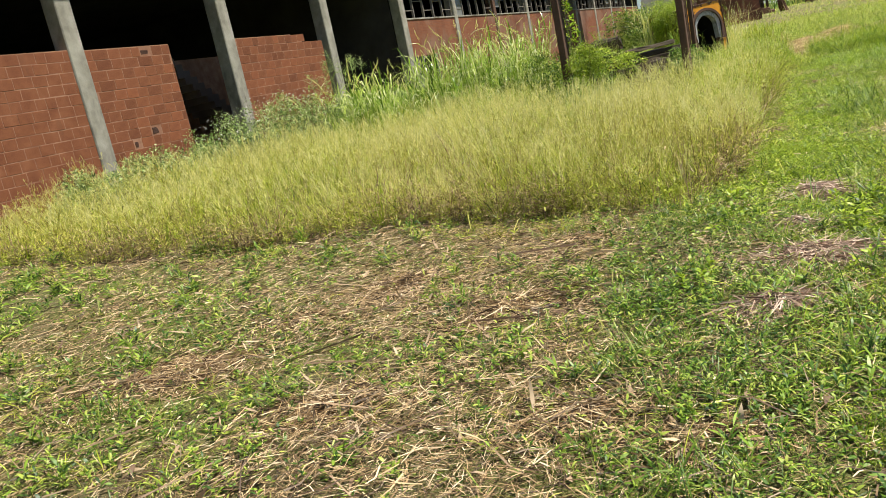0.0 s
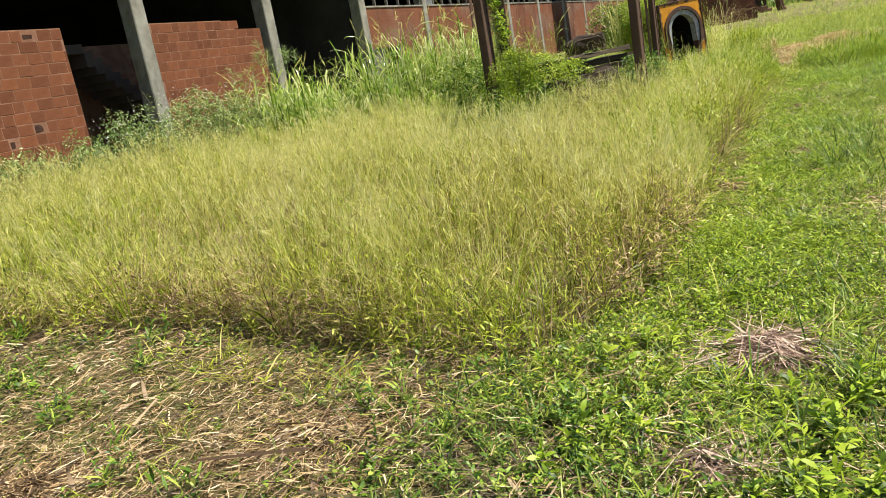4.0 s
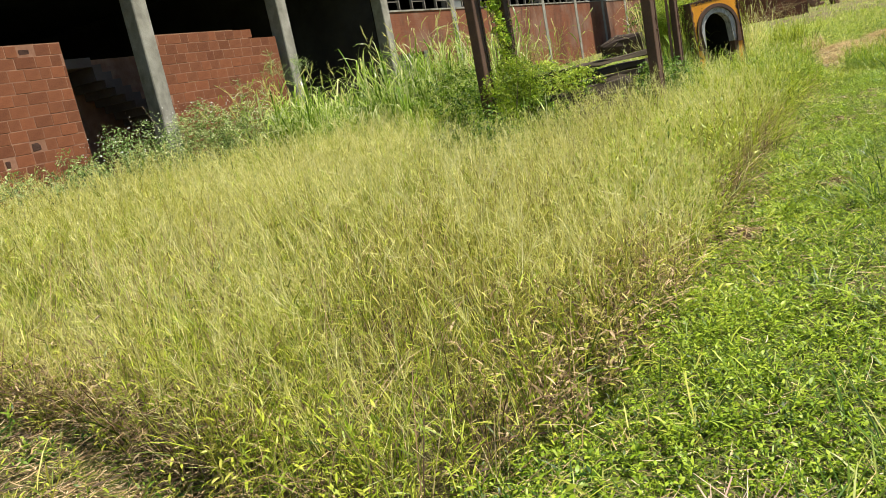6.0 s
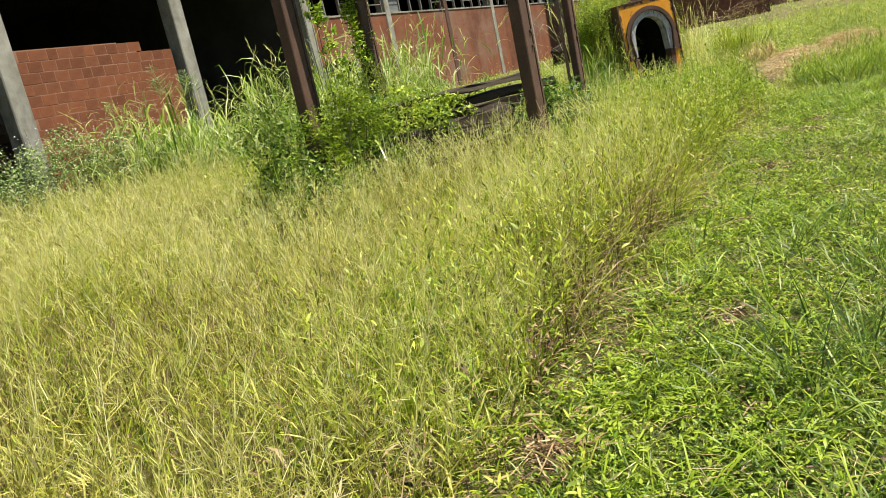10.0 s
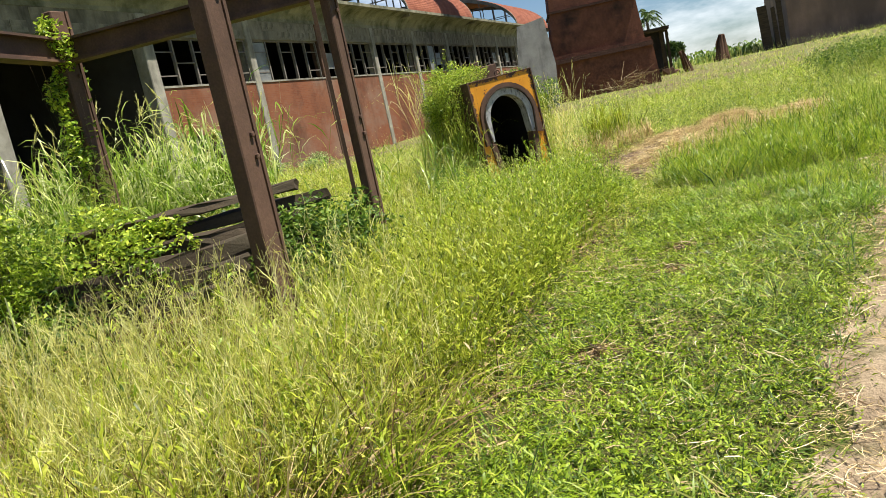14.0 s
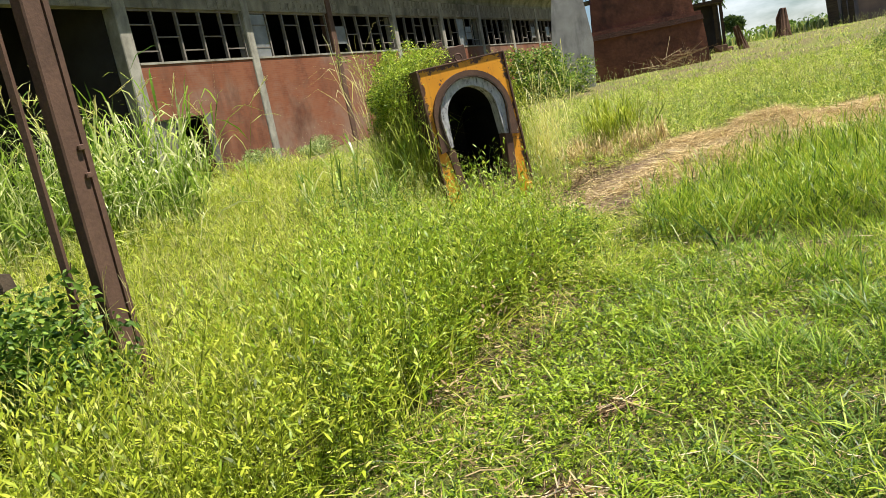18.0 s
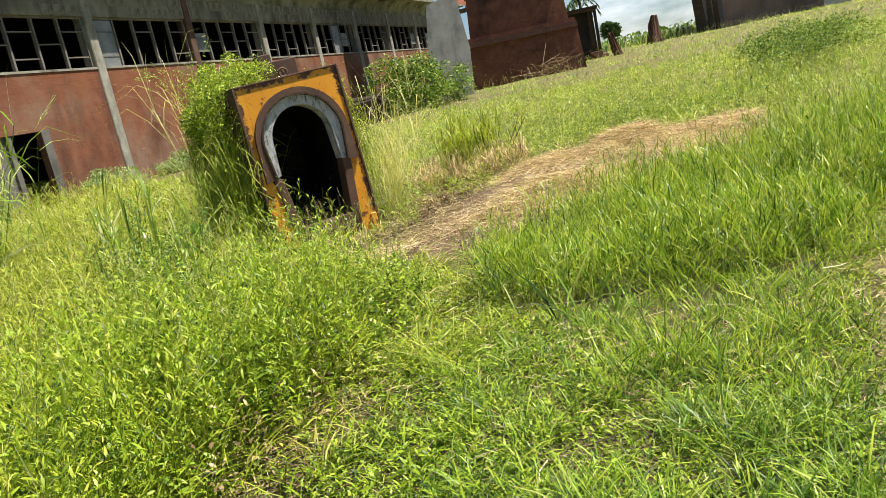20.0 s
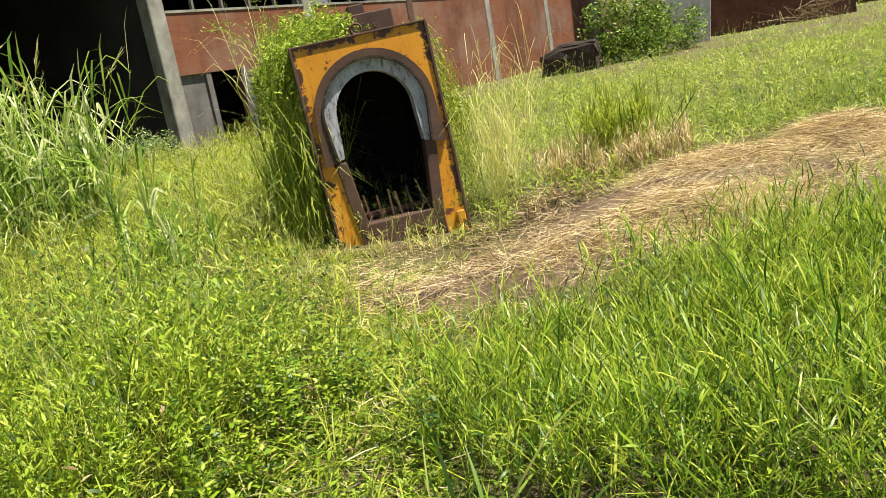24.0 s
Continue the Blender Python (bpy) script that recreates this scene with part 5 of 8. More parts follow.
SOIL = [(7.25, 18.75), (7.45, 19.9), (8.0, 21.0), (8.8, 20.9), (8.7, 19.4), (8.15, 18.35), (7.7, 18.3)]
# ---- tall dry grass of the first half ----
brown = lambda x, y: RNG.random(len(x)) < np.where(x < 1.6, 0.9, 0.35) * np.clip(2.4 * value(x, y, 2.1, 7.7) - 0.55, 0.04, 1)
x, y, far, edge = sites(TALL_DRY, 380, 3.2, 0.12, keep=drift(0.6, 1.7, 0.3), rim=EDGE, rim_w=0.14)
f, ox, oy = lump_rise(x, y, lumps(TALL_DRY, 3.2, (0.25, 0.6)))
tall = RNG.uniform(0.42, 0.84, len(x)) * (0.58 + 0.66 * value(x, y, 1.1, 0.4)) * (0.7 + 0.3 * edge) * (0.60 + 0.5 * f)
pick = RNG.random(len(x)) < np.clip(1.5 * value(x, y, 1.6, 3.1) - 0.22, 0.12, 0.88)
heads = []
for nm, k, mat, lab in (("dry_grass", pick, M_DRY, "tall yellowing meadow grass gone dry"), ("meadow_grass", ~pick, M_YGRASS, "yellow-green meadow grass with short leaves")):
    qx, qy, qh, qf, qo, qp = sampled(k, x, y, tall, far, ox, oy)
    chunks, tip, way = stalk_plants(qx, qy, qh, 6, (0.07, 0.17), 0.05, (0.75, 1.0), 0.9, qf, lean=(0.22 * qo, 0.22 * qp), t0=0.10, taper=0.30, stem=0.0032)
    stuff(nm, chunks, mat, lab, "grass")
    k = RNG.random(len(tip)) < np.clip(2.0 * value(qx, qy, 1.3, 1.9), 0.3, 1) * np.clip(0.5 + 0.25 * qf, 0, 1)
    heads += panicles(tip[k], way[k], qf[k], 10, 0.20, 0.038, 0.0019)
stuff("seed_grass", heads, M_SEED, "pale feathery seed heads over the dry grass", "grass")
grass_field("dry_undergrowth", TALL_DRY, 420, (0.16, 0.40), (0.004, 0.008), M_YGRASS, "leafy blades low in the dry grass", 3.5, 0.12, lean=(0.2, 1.2), rim=EDGE, rim_w=0.15)
grass_field("dead_stalks", TALL_DRY, 760, (0.14, 0.56), (0.003, 0.006), M_DEAD, "brown dead stalks low in the tall grass", 3.5, 0.12, keep=drift(0.15, 1.6, 5.9), lean=(0.2, 1.2))
red_x, red_y = [], []
for px, py, r, n in ((0.9, 9.9, 0.55, 150), (1.6, 9.4, 0.4, 90), (2.2, 10.2, 0.4, 80), (0.2, 10.8, 0.5, 90), (2.7, 8.9, 0.3, 60), (0.6, 8.6, 0.5, 100), (-0.4, 9.6, 0.5, 90)):
    red_x.append(px + RNG.normal(size=n) * r)
    red_y.append(py + RNG.normal(size=n) * r * 0.8)
x, y = np.concatenate(red_x), np.concatenate(red_y)
chunks, tip, way = stalk_plants(x, y, RNG.uniform(0.25, 0.62, len(x)), 6, (0.06, 0.14), 0.06, (0.6, 1.0), 1.2, np.ones(len(x)), t0=0.2)
stuff("red_brown_grass", chunks + panicles(tip, way, np.ones(len(x)), 7, 0.14, 0.03), M_DEAD, "withered red-brown grass in drifts", "grass")
x, y, far, edge = sites(TALL_DRY, 2.6, 4.0, 0.2)
n = 26
a, r = RNG.uniform(0, 6.283, len(x) * n), np.abs(RNG.normal(size=len(x) * n)) * 0.07
qx, qy, qf, qs = (np.repeat(q, n) for q in (x, y, far, RNG.uniform(0.6, 1.1, len(x))))
n = len(qx)
slope = RNG.uniform(0.1, 1.2, n)
stuff("green_tufts", foliage(on_ground(qx + np.cos(a) * r, qy + np.sin(a) * r), a, 1.5 - 0.4 * slope, RNG.uniform(0.24, 0.58, n) * qs, RNG.uniform(0.006, 0.011, n) * qf ** 0.5, 0.2 + 0.9 * slope, qf), M_LIME, "broad-bladed green tufts in the dry grass", "grass")
straw_litter("dead_foot", TALL_DRY, 1800, (0.08, 0.28), 0.30, "dead brown leaves at the foot of the tall grass", 3.5, 0.1, keep=lambda x, y: (off_line(EDGE, x, y) < 0.12 + 0.6 * RNG.random(len(x))) & brown(x, y), material=M_DEAD)
weed_leaves("dead_foot_leaves", TALL_DRY, 4600, (0.12, 0.46), (0.03, 0.09), M_DEAD, "brown dead leaves at the edge of the tall grass", 4.0, 0.1, keep=lambda x, y: (off_line(EDGE, x, y) < 0.06 + 0.45 * RNG.random(len(x))) & brown(x, y), aspect=0.14)
FRONT_BAND = [(-9, 12.0), (-6.9, 10.9), (-2.8, 8.45), (-0.2, 7.4), (1.1, 6.35), (1.75, 6.0), (2.5, 6.9), (3.2, 8.3), (2.7, 8.6), (1.8, 7.0), (1.3, 7.1), (-0.1, 8.1), (-2.6, 9.2), (-6.6, 11.6), (-8.8, 12.7)]
x, y, far, edge = sites(FRONT_BAND, 170, 4.5, 0.3)
f, ox, oy = lump_rise(x, y, lumps(FRONT_BAND, 5.0, (0.16, 0.38)))
k = RNG.random(len(x)) < 0.1 + 1.3 * f
x, y, far, f, ox, oy = sampled(k, x, y, far, f, ox, oy)
tall = RNG.uniform(0.30, 0.60, len(x)) * (0.45 + 0.6 * f)
which = RNG.random(len(x)) + 0.9 * (value(x, y, 2.1, 7.7) - 0.5)
for nm, k, mat, lab in (("edge_weeds", which < 0.46, M_YWEED, "leafy yellow-green weeds at the front of the tall grass"), ("edge_dry_weeds", (which >= 0.46) & (which < 0.66), M_DRY, "yellowed leafy weeds at the front of the tall grass"), ("edge_dead_weeds", which >= 0.66, M_DEAD, "brown withered weeds at the front of the tall grass")):
    qx, qy, qh, qf, qo, qp = sampled(k, x, y, tall, far, ox, oy)
    chunks, tip, way = stalk_plants(qx, qy, qh, 12, (0.04, 0.09), 0.17, (0.3, 1.0), 0.9, qf, lean=(0.35 * qo, 0.35 * qp), t0=0.15, taper=0.4)
    stuff(nm, chunks, mat, lab, "weeds")
FRINGE = [(-9, 11.2), (-2.9, 7.9), (-0.3, 6.8), (1.6, 5.5), (2.6, 6.4), (3.9, 8.9), (5.4, 12.2), (6.6, 15.0), (7.5, 16.2), (7.0, 16.5), (5.0, 13.0), (3.5, 9.6), (1.8, 6.4), (-0.2, 7.7), (-2.8, 8.8), (-8.6, 12.3)]
weed_leaves("fringe_weeds", FRINGE, 420, (0.06, 0.30), (0.03, 0.07), M_YGRASS, "leafy yellow-green weeds before the tall grass", 4.0, 0.25, keep=drift(0.15, 2.8, 0.9), aspect=0.2)
grass_field("stray_grass", FRINGE, 120, (0.08, 0.26), (0.004, 0.008), M_DRY, "stray tufts before the tall grass", 4.0, 0.2, keep=drift(0.15, 2.8, 2.9), lean=(0.4, 1.3))
# ---- leafy bank along the edge from the frame to the furnace ----
BANK = [(3.0, 8.2), (3.6, 9.4), (4.1, 10.4), (5.2, 12.6), (6.1, 14.5), (6.6, 15.6), (7.1, 16.5), (7.3, 17.4), (6.4, 17.6), (5.6, 16.4), (4.95, 15.4), (4.3, 13.4), (3.3, 11.4), (2.5, 9.2)]
BANK_FRONT = BANK[:8]
bank_keep = lambda x, y: RNG.random(len(x)) < np.clip((y - 8.6) / 3.2, 0.12, 1.0)
x, y, far, edge = sites(BANK, 300, 3.0, 0.4, keep=bank_keep, rim=BANK_FRONT, rim_w=0.10)
f, ox, oy = lump_rise(x, y, lumps(BANK, 4.0, (0.26, 0.50)))
k = RNG.random(len(x)) < 0.10 + 1.3 * f
x, y, far, edge, f, ox, oy = sampled(k, x, y, far, edge, f, ox, oy)
tall = RNG.uniform(0.48, 0.84, len(x)) * (0.42 + 0.66 * f) * (0.75 + 0.25 * edge)
pick = RNG.random(len(x)) < np.clip(1.9 * value(x, y, 1.9, 2.2) - 0.05, 0.35, 0.94) * np.clip((16.2 - y) / 1.2, 0.1, 1)
for nm, k, mat, lab in (("yellow_weeds", pick, M_YWEED, "bushy yellow-green weeds with narrow leaves"), ("leafy_weeds", ~pick, M_LIME, "bushy bright green weeds along the meadow's edge")):
    qx, qy, qh, qf, qo, qp = sampled(k, x, y, tall, far, ox, oy)
    chunks, tip, way = stalk_plants(qx, qy, qh, 18, (0.04, 0.088), 0.20, (0.35, 1.1), 0.7, qf, lean=(0.35 * qo, 0.35 * qp), t0=0.22, taper=0.42)
    stuff(nm, chunks, mat, lab, "weeds")
grass_field("bank_grass", BANK, 800, (0.22, 0.60), (0.004, 0.008), M_YGRASS, "grass growing through the leafy bank", 3.0, 0.4, keep=bank_keep, lean=(0.2, 1.2), rim=BANK_FRONT, rim_w=0.2)
seed_stems("bank_seed", BANK, 26, (0.5, 0.82), M_SEED, "pale seed heads over the leafy bank", 3.0, 0.4)
weed_leaves("bank_dead_leaves", BANK, 900, (0.08, 0.34), (0.03, 0.07), M_DEAD, "red-brown dead leaves under the bank's edge", 3.5, 0.3, keep=lambda x, y: (off_line(BANK_FRONT, x, y) < 0.08 + 0.22 * RNG.random(len(x))) & drift(0.02, 2.9, 1.1)(x, y), aspect=0.3)
# ---- greener grass beyond the frame ----
meadow_keep = lambda x, y: in_clear(x, y) & ~(inside(BANK, x, y) & (RNG.random(len(x)) < 0.6)) & ~(inside(WEEDS, x, y) & (RNG.random(len(x)) < 0.5))
x, y, far, edge = sites(TALL_GREEN, 250, 3.0, 0.10, keep=meadow_keep, rim=EDGE, rim_w=0.15)
tall = RNG.uniform(0.26, 0.62, len(x)) * (0.62 + 0.6 * value(x, y, 1.7, 0.9)) * (0.3 + 0.7 * np.clip(np.hypot(x - 7.4, y - 19.8) / 1.5 - 0.3, 0, 1))
chunks, tip, way = stalk_plants(x, y, tall, 7, (0.07, 0.17), 0.06, (0.7, 1.0), 1.0, far, t0=0.08, taper=0.3, stem=0.0028)
stuff("green_meadow", chunks, M_YGRASS, "bright yellow-green meadow grass", "grass")
k = RNG.random(len(tip)) < 0.5 * np.clip(2.0 * value(x, y, 1.3, 2.9) - 0.2, 0.2, 1)
stuff("green_seed_grass", panicles(tip[k], way[k], far[k], 8, 0.16, 0.03), M_SEED, "pale seed heads over green grass", "grass")
grass_field("meadow_blades", TALL_GREEN, 420, (0.14, 0.38), (0.004, 0.008), M_YGRASS, "leafy blades low in the green meadow", 3.0, 0.14, keep=meadow_keep, rim=EDGE, rim_w=0.4)
# ---- weeds in front of the furnace ----
x, y, far, edge = sites(WEEDS, 230, 4.0, 0.3, rim=WEEDS_RIM, rim_w=0.15)
f, ox, oy = lump_rise(x, y, lumps(WEEDS, 4.5, (0.25, 0.5)))
k = RNG.random(len(x)) < 0.2 + 1.2 * f
x, y, far, edge, f, ox, oy = sampled(k, x, y, far, edge, f, ox, oy)
low = 0.45 + 0.55 * np.clip((18.9 - y) / 0.8, 0, 1) * np.clip((7.5 - x) / 0.5, 0.2, 1)
tall = RNG.uniform(0.38, 0.70, len(x)) * (0.42 + 0.66 * f) * (0.6 + 0.4 * edge) * low
pick = RNG.random(len(x)) < np.clip(1.9 * value(x, y, 1.7, 5.2) - 0.4, 0.08, 0.9)
for nm, k, mat, lab in (("furnace_weeds", pick, M_WEED, "dense dark green leafy weeds before the furnace"), ("bright_weeds", ~pick, M_LIME, "bright green leafy weeds before the furnace")):
    qx, qy, qh, qf, qo, qp = sampled(k, x, y, tall, far, ox, oy)
    chunks, tip, way = stalk_plants(qx, qy, qh, 18, (0.03, 0.065), 0.36, (0.25, 0.9), 0.8, qf, lean=(0.35 * qo, 0.35 * qp), t0=0.15, taper=0.4)
    stuff(nm, chunks, mat, lab, "weeds")
grass_field("furnace_grass", WEEDS, 800, (0.16, 0.46), (0.004, 0.008), M_YGRASS, "grass among the weeds", 4.0, 0.3, rim=WEEDS_RIM, lean=(0.2, 1.2))
TALL_WEEDS = [(5.1, 18.4), (5.6, 17.8), (6.1, 18.2), (5.9, 19.4), (5.4, 19.6)]
x, y = scatter(TALL_WEEDS, 60)
chunks, tip, way = stalk_plants(x, y, RNG.uniform(0.5, 0.95, len(x)), 30, (0.04, 0.08), 0.36, (0.2, 1.0), 0.7, np.ones(len(x)), taper=0.5, stem=0.006)
stuff("tall_weeds", chunks, M_BUSH, "tall upright dark green weeds beside the furnace", "weeds")
# ---- mown strip with straw ----
MOWN_GREEN = [(0.2, 2.2), (1.1, 2.0), (1.7, 3.4), (2.3, 5.2), (2.3, 6.4), (1.6, 6.3), (0.95, 5.4), (0.6, 4.0), (0.1, 3.0)]
bare = lambda x, y: RNG.random(len(x)) < np.clip(1.9 * value(x, y, 1.5, 2.0) + 0.7 * value(x, y, 4.1, 5.0) - 0.28 - 0.6 * (x > 0.6) * value(x, y, 2.0, 8.0), 0.08, 1)
green = lambda x, y: RNG.random(len(x)) < np.clip(1.6 - 1.7 * value(x, y, 1.5, 2.0), 0.2, 1) * np.clip(2.6 * value(x, y, 4.6, 3.3) - 0.5, 0.2, 1) + 0.5 * np.clip((x - 0.2) / 1.2, 0, 1)
straw_litter("cut_straw", MOWN, 1900, (0.03, 0.20), 0.06, "cut dry straw lying on the mown strip", 2.8, 0.10, keep=lambda x, y: bare(x, y) & (~inside(MOWN_GREEN, x, y) | (RNG.random(len(x)) < 0.55)), width=(0.0015, 0.007), swirl=0.2)
x, y = scatter(MOWN, int(area(MOWN) * 1500))
k = spread(x, y, 3.0, 0.1)
x, y = x[k], y[k]
k = bare(x, y)
x, y = x[k], y[k]
n = len(x)
yaw, L = RNG.uniform(0, 6.283, n), 0.02 + 0.10 * RNG.random(n) ** 2
a = on_ground(x, y, 0.008) + np.stack([0 * x, 0 * x, 0.03 * RNG.random(n)], 1)
stuff("straw_chaff", [sticks(a, a + np.stack([np.cos(yaw) * L, np.sin(yaw) * L, 0.01 * RNG.normal(size=n)], 1), RNG.uniform(0.002, 0.006, n) * (np.maximum(off_line(STROLL, x, y), 3.0) / 3.0) ** 0.5)], M_STRAW, "short chaff and crumbled straw on the mown strip", "straw")
grass_field("flattened_grass", MOWN, 260, (0.06, 0.18), (0.003, 0.006), M_YGRASS, "flattened yellow-green grass among the straw", 3.2, 0.15, keep=drift(0.25, 2.6, 7.1), lean=(0.9, 1.5))
grass_field("mown_grass", MOWN, 800, (0.04, 0.13), (0.003, 0.006), M_TURF, "short green regrowth in the mown strip", 3.2, 0.2, keep=green, lean=(0.4, 1.3))
weed_leaves("mown_weeds", MOWN, 1700, (0.02, 0.09), (0.02, 0.055), M_WEED, "low leafy weeds in the mown strip", 3.2, 0.2, keep=green, aspect=0.34)
green_keep = lambda x, y: off_pile(x, y) & drift(0.25, 3.3, 6.0)(x, y)
grass_field("mown_green_drift", MOWN_GREEN, 1400, (0.05, 0.17), (0.003, 0.007), M_TURF, "thick green regrowth beside the straw", 3.5, 0.3, keep=green_keep, lean=(0.4, 1.3))
weed_leaves("mown_green_leaves", MOWN_GREEN, 1300, (0.03, 0.12), (0.02, 0.055), M_WEED, "low feathery green weeds beside the straw", 3.5, 0.3, keep=green_keep, aspect=0.3)
x, y, far, edge = sites(MOWN_GREEN, 250, 3.5, 0.4, keep=lambda x, y: off_pile(x, y) & drift(0.2, 2.9, 4.4)(x, y), rim=MOWN_GREEN + MOWN_GREEN[:1], rim_w=0.3)
f, ox, oy = lump_rise(x, y, lumps(MOWN_GREEN, 9.0, (0.14, 0.34)))
k = RNG.random(len(x)) < 1.5 * f
x, y, far, f, ox, oy = sampled(k, x, y, far, f, ox, oy)
chunks, tip, way = stalk_plants(x, y, RNG.uniform(0.10, 0.22, len(x)) * (0.35 + 0.75 * f), 14, (0.02, 0.045), 0.26, (0.3, 1.0), 0.8, far, lean=(0.5 * ox, 0.5 * oy), t0=0.1, taper=0.2, stem=0.0022)
stuff("feathery_weeds", chunks, M_WEED, "feathery green weeds in low clumps beside the straw", "weeds")
qx, qy = scatter(MOWN, int(area(MOWN) * 1.3))
n = 7
x, y = np.repeat(qx, n) + RNG.normal(size=len(qx) * n) * 0.06, np.repeat(qy, n) + RNG.normal(size=len(qx) * n) * 0.06
far = np.maximum(off_line(STROLL, x, y), 3.5) / 3.5
chunks, tip, way = stalk_plants(x, y, RNG.uniform(0.05, 0.20, len(x)), 9, (0.05, 0.12), 0.16, (0.5, 1.0), 0.8, far, t0=0.1, taper=0.3, stem=0.0025)
stuff("regrowing_plants", chunks, M_WEED, "young bright green plants coming up through the straw", "weeds")
straw_litter("mown_twigs", MOWN, 60, (0.10, 0.40), 0.08, "dark stalks and twigs among the straw", 4.0, 0.25, material=M_TWIG)
# broad dead husks lying about in small groups
hx, hy = [], []
for px, py, n in ((-0.2, 4.3, 16), (0.5, 4.3, 8), (-0.7, 3.1, 14), (-0.1, 2.7, 8), (0.9, 3.6, 9), (0.75, 2.6, 14), (1.9, 4.3, 10), (0.7, 5.1, 10), (1.5, 4.9, 6), (-1.6, 3.6, 10), (-2.4, 5.2, 8), (-0.9, 5.6, 7), (2.5, 5.6, 5)):
    hx.append(px + RNG.normal(size=n) * 0.22)
    hy.append(py + RNG.normal(size=n) * 0.18)
hx, hy = np.concatenate(hx), np.concatenate(hy)
n = len(hx)
hx = np.concatenate([hx, RNG.uniform(-3.5, 2.3, 420)])
hy = np.concatenate([hy, RNG.uniform(1.8, 7.4, 420)])
k = inside(MOWN, hx, hy)
hx, hy = hx[k], hy[k]
n = len(hx)
stuff("dead_husks", [arching(on_ground(hx, hy, 0.03), RNG.uniform(0, 6.283, n), RNG.normal(size=n) * 0.3 + 0.15, RNG.uniform(0.05, 0.19, n), RNG.uniform(0.008, 0.026, n), RNG.normal(size=n) * 0.9 + 0.5)], M_HUSK, "crumpled dead husks and leaves on the cut straw", "dead leaves")
n = 46
hx, hy = RNG.uniform(-3, 1.2, n), RNG.uniform(2.0, 6.2, n)
k = inside(MOWN, hx, hy)
hx, hy = hx[k], hy[k]
n = len(hx)
a, yaw, L = on_ground(hx, hy, 0.06), RNG.uniform(0, 6.283, n), RNG.uniform(0.2, 0.55, n)
stuff("dead_stems", [sticks(a, a + np.stack([np.cos(yaw) * L, np.sin(yaw) * L, RNG.normal(size=n) * 0.015], 1), RNG.uniform(0.008, 0.018, n))], M_HUSK, "thick dead stems on the cut straw", "dead stems")
# ---- verge between the tall grass and the path, and the strip beyond ----
VERGE = [(0.9, 0.5), (2.0, 2.0), (6.0, 7.5), (9.5, 12.6), (12.5, 16.8), (10.6, 16.8), (9.6, 16.4), (9.0, 15.9), (8.0, 16.2), (7.7, 17.8), (7.2, 17.8), (6.8, 16.6), (6.0, 15.4), (4.9, 12.8), (3.8, 10.5), (3.0, 8.4), (2.3, 7.0), (1.6, 6.2), (1.9, 5.0), (1.2, 3.0)]
by_bank = lambda x, y: np.clip(1.6 - 0.95 * off_line(EDGE, x, y), 0.12, 1)
verge_keep = lambda x, y: not_path(x, y) & off_pile(x, y) & ((off_line(BANK_FRONT, x, y) > 0.3 * value(x, y, 3.1, 5.0) - 0.08) | (RNG.random(len(x)) < 0.35))
weedy = lambda x, y: verge_keep(x, y) & (RNG.random(len(x)) < by_bank(x, y) * np.clip(2.4 * value(x, y, 3.4, 0.9) - 0.1, 0.35, 1))
grassy = lambda x, y: verge_keep(x, y) & (RNG.random(len(x)) < np.clip(1.15 - 0.7 * by_bank(x, y), 0.35, 1) * np.clip(2.4 * value(x, y, 2.6, 6.1) + 0.1, 0.5, 1))
weed_leaves("verge_weeds", VERGE, 4300, (0.015, 0.09), (0.015, 0.038), M_LIME, "low bright green leafy weeds of the verge", 3.0, 0.25, keep=weedy, aspect=0.38, per_tuft=8)
weed_leaves("verge_tall_weeds", VERGE, 500, (0.08, 0.17), (0.03, 0.06), M_LIME, "taller leafy weeds of the verge", 3.0, 0.25, keep=lambda x, y: weedy(x, y) & drift(0.0, 3.1, 5.5)(x, y), aspect=0.24, per_tuft=14)
x, y, far, edge = sites(VERGE, 3600, 3.0, 0.22, keep=verge_keep)
k = RNG.random(len(x)) < np.clip(2.6 * value(x, y, 2.3, 4.6) - 0.2, 0.12, 1)
x, y, far = sampled(k, x, y, far)
low = on_ground(x, y) + np.stack([0 * x, 0 * x, RNG.uniform(0.010, 0.035, len(x))], 1)
stuff("verge_mat", [leaves(low, RNG.uniform(0.014, 0.032, len(x)) * far ** 0.5, 0.34, up=0.5)], M_LIME, "mat of small green leaves close to the soil of the verge", "weeds")
grass_field("verge_grass", VERGE, 2600, (0.05, 0.13), (0.003, 0.006), M_TURF, "short green grass of the verge", 3.0, 0.25, per_tuft=6, tuft_r=0.06, keep=grassy, lean=(0.5, 1.4))
grass_field("verge_creeping_grass", VERGE, 1300, (0.07, 0.15), (0.004, 0.008), M_LIME, "creeping broad-bladed grass of the verge", 3.0, 0.25, per_tuft=7, tuft_r=0.04, keep=lambda x, y: verge_keep(x, y) & (RNG.random(len(x)) < 0.35 + 0.65 * by_bank(x, y)), lean=(0.7, 1.6))
grass_field("verge_long_grass", VERGE, 900, (0.12, 0.28), (0.004, 0.008), M_TURF, "longer grass along the path", 4.0, 0.3, keep=lambda x, y: not_path(x, y) & (RNG.random(len(x)) < np.clip(1.05 - off_line(PATH_LINE, x, y) * 1.0, 0.02, 1)) & drift(0.1, 2.1, 7.0)(x, y) & (RNG.random(len(x)) < np.where(y > 12, 0.15, 1)), lean=(0.3, 1.2))
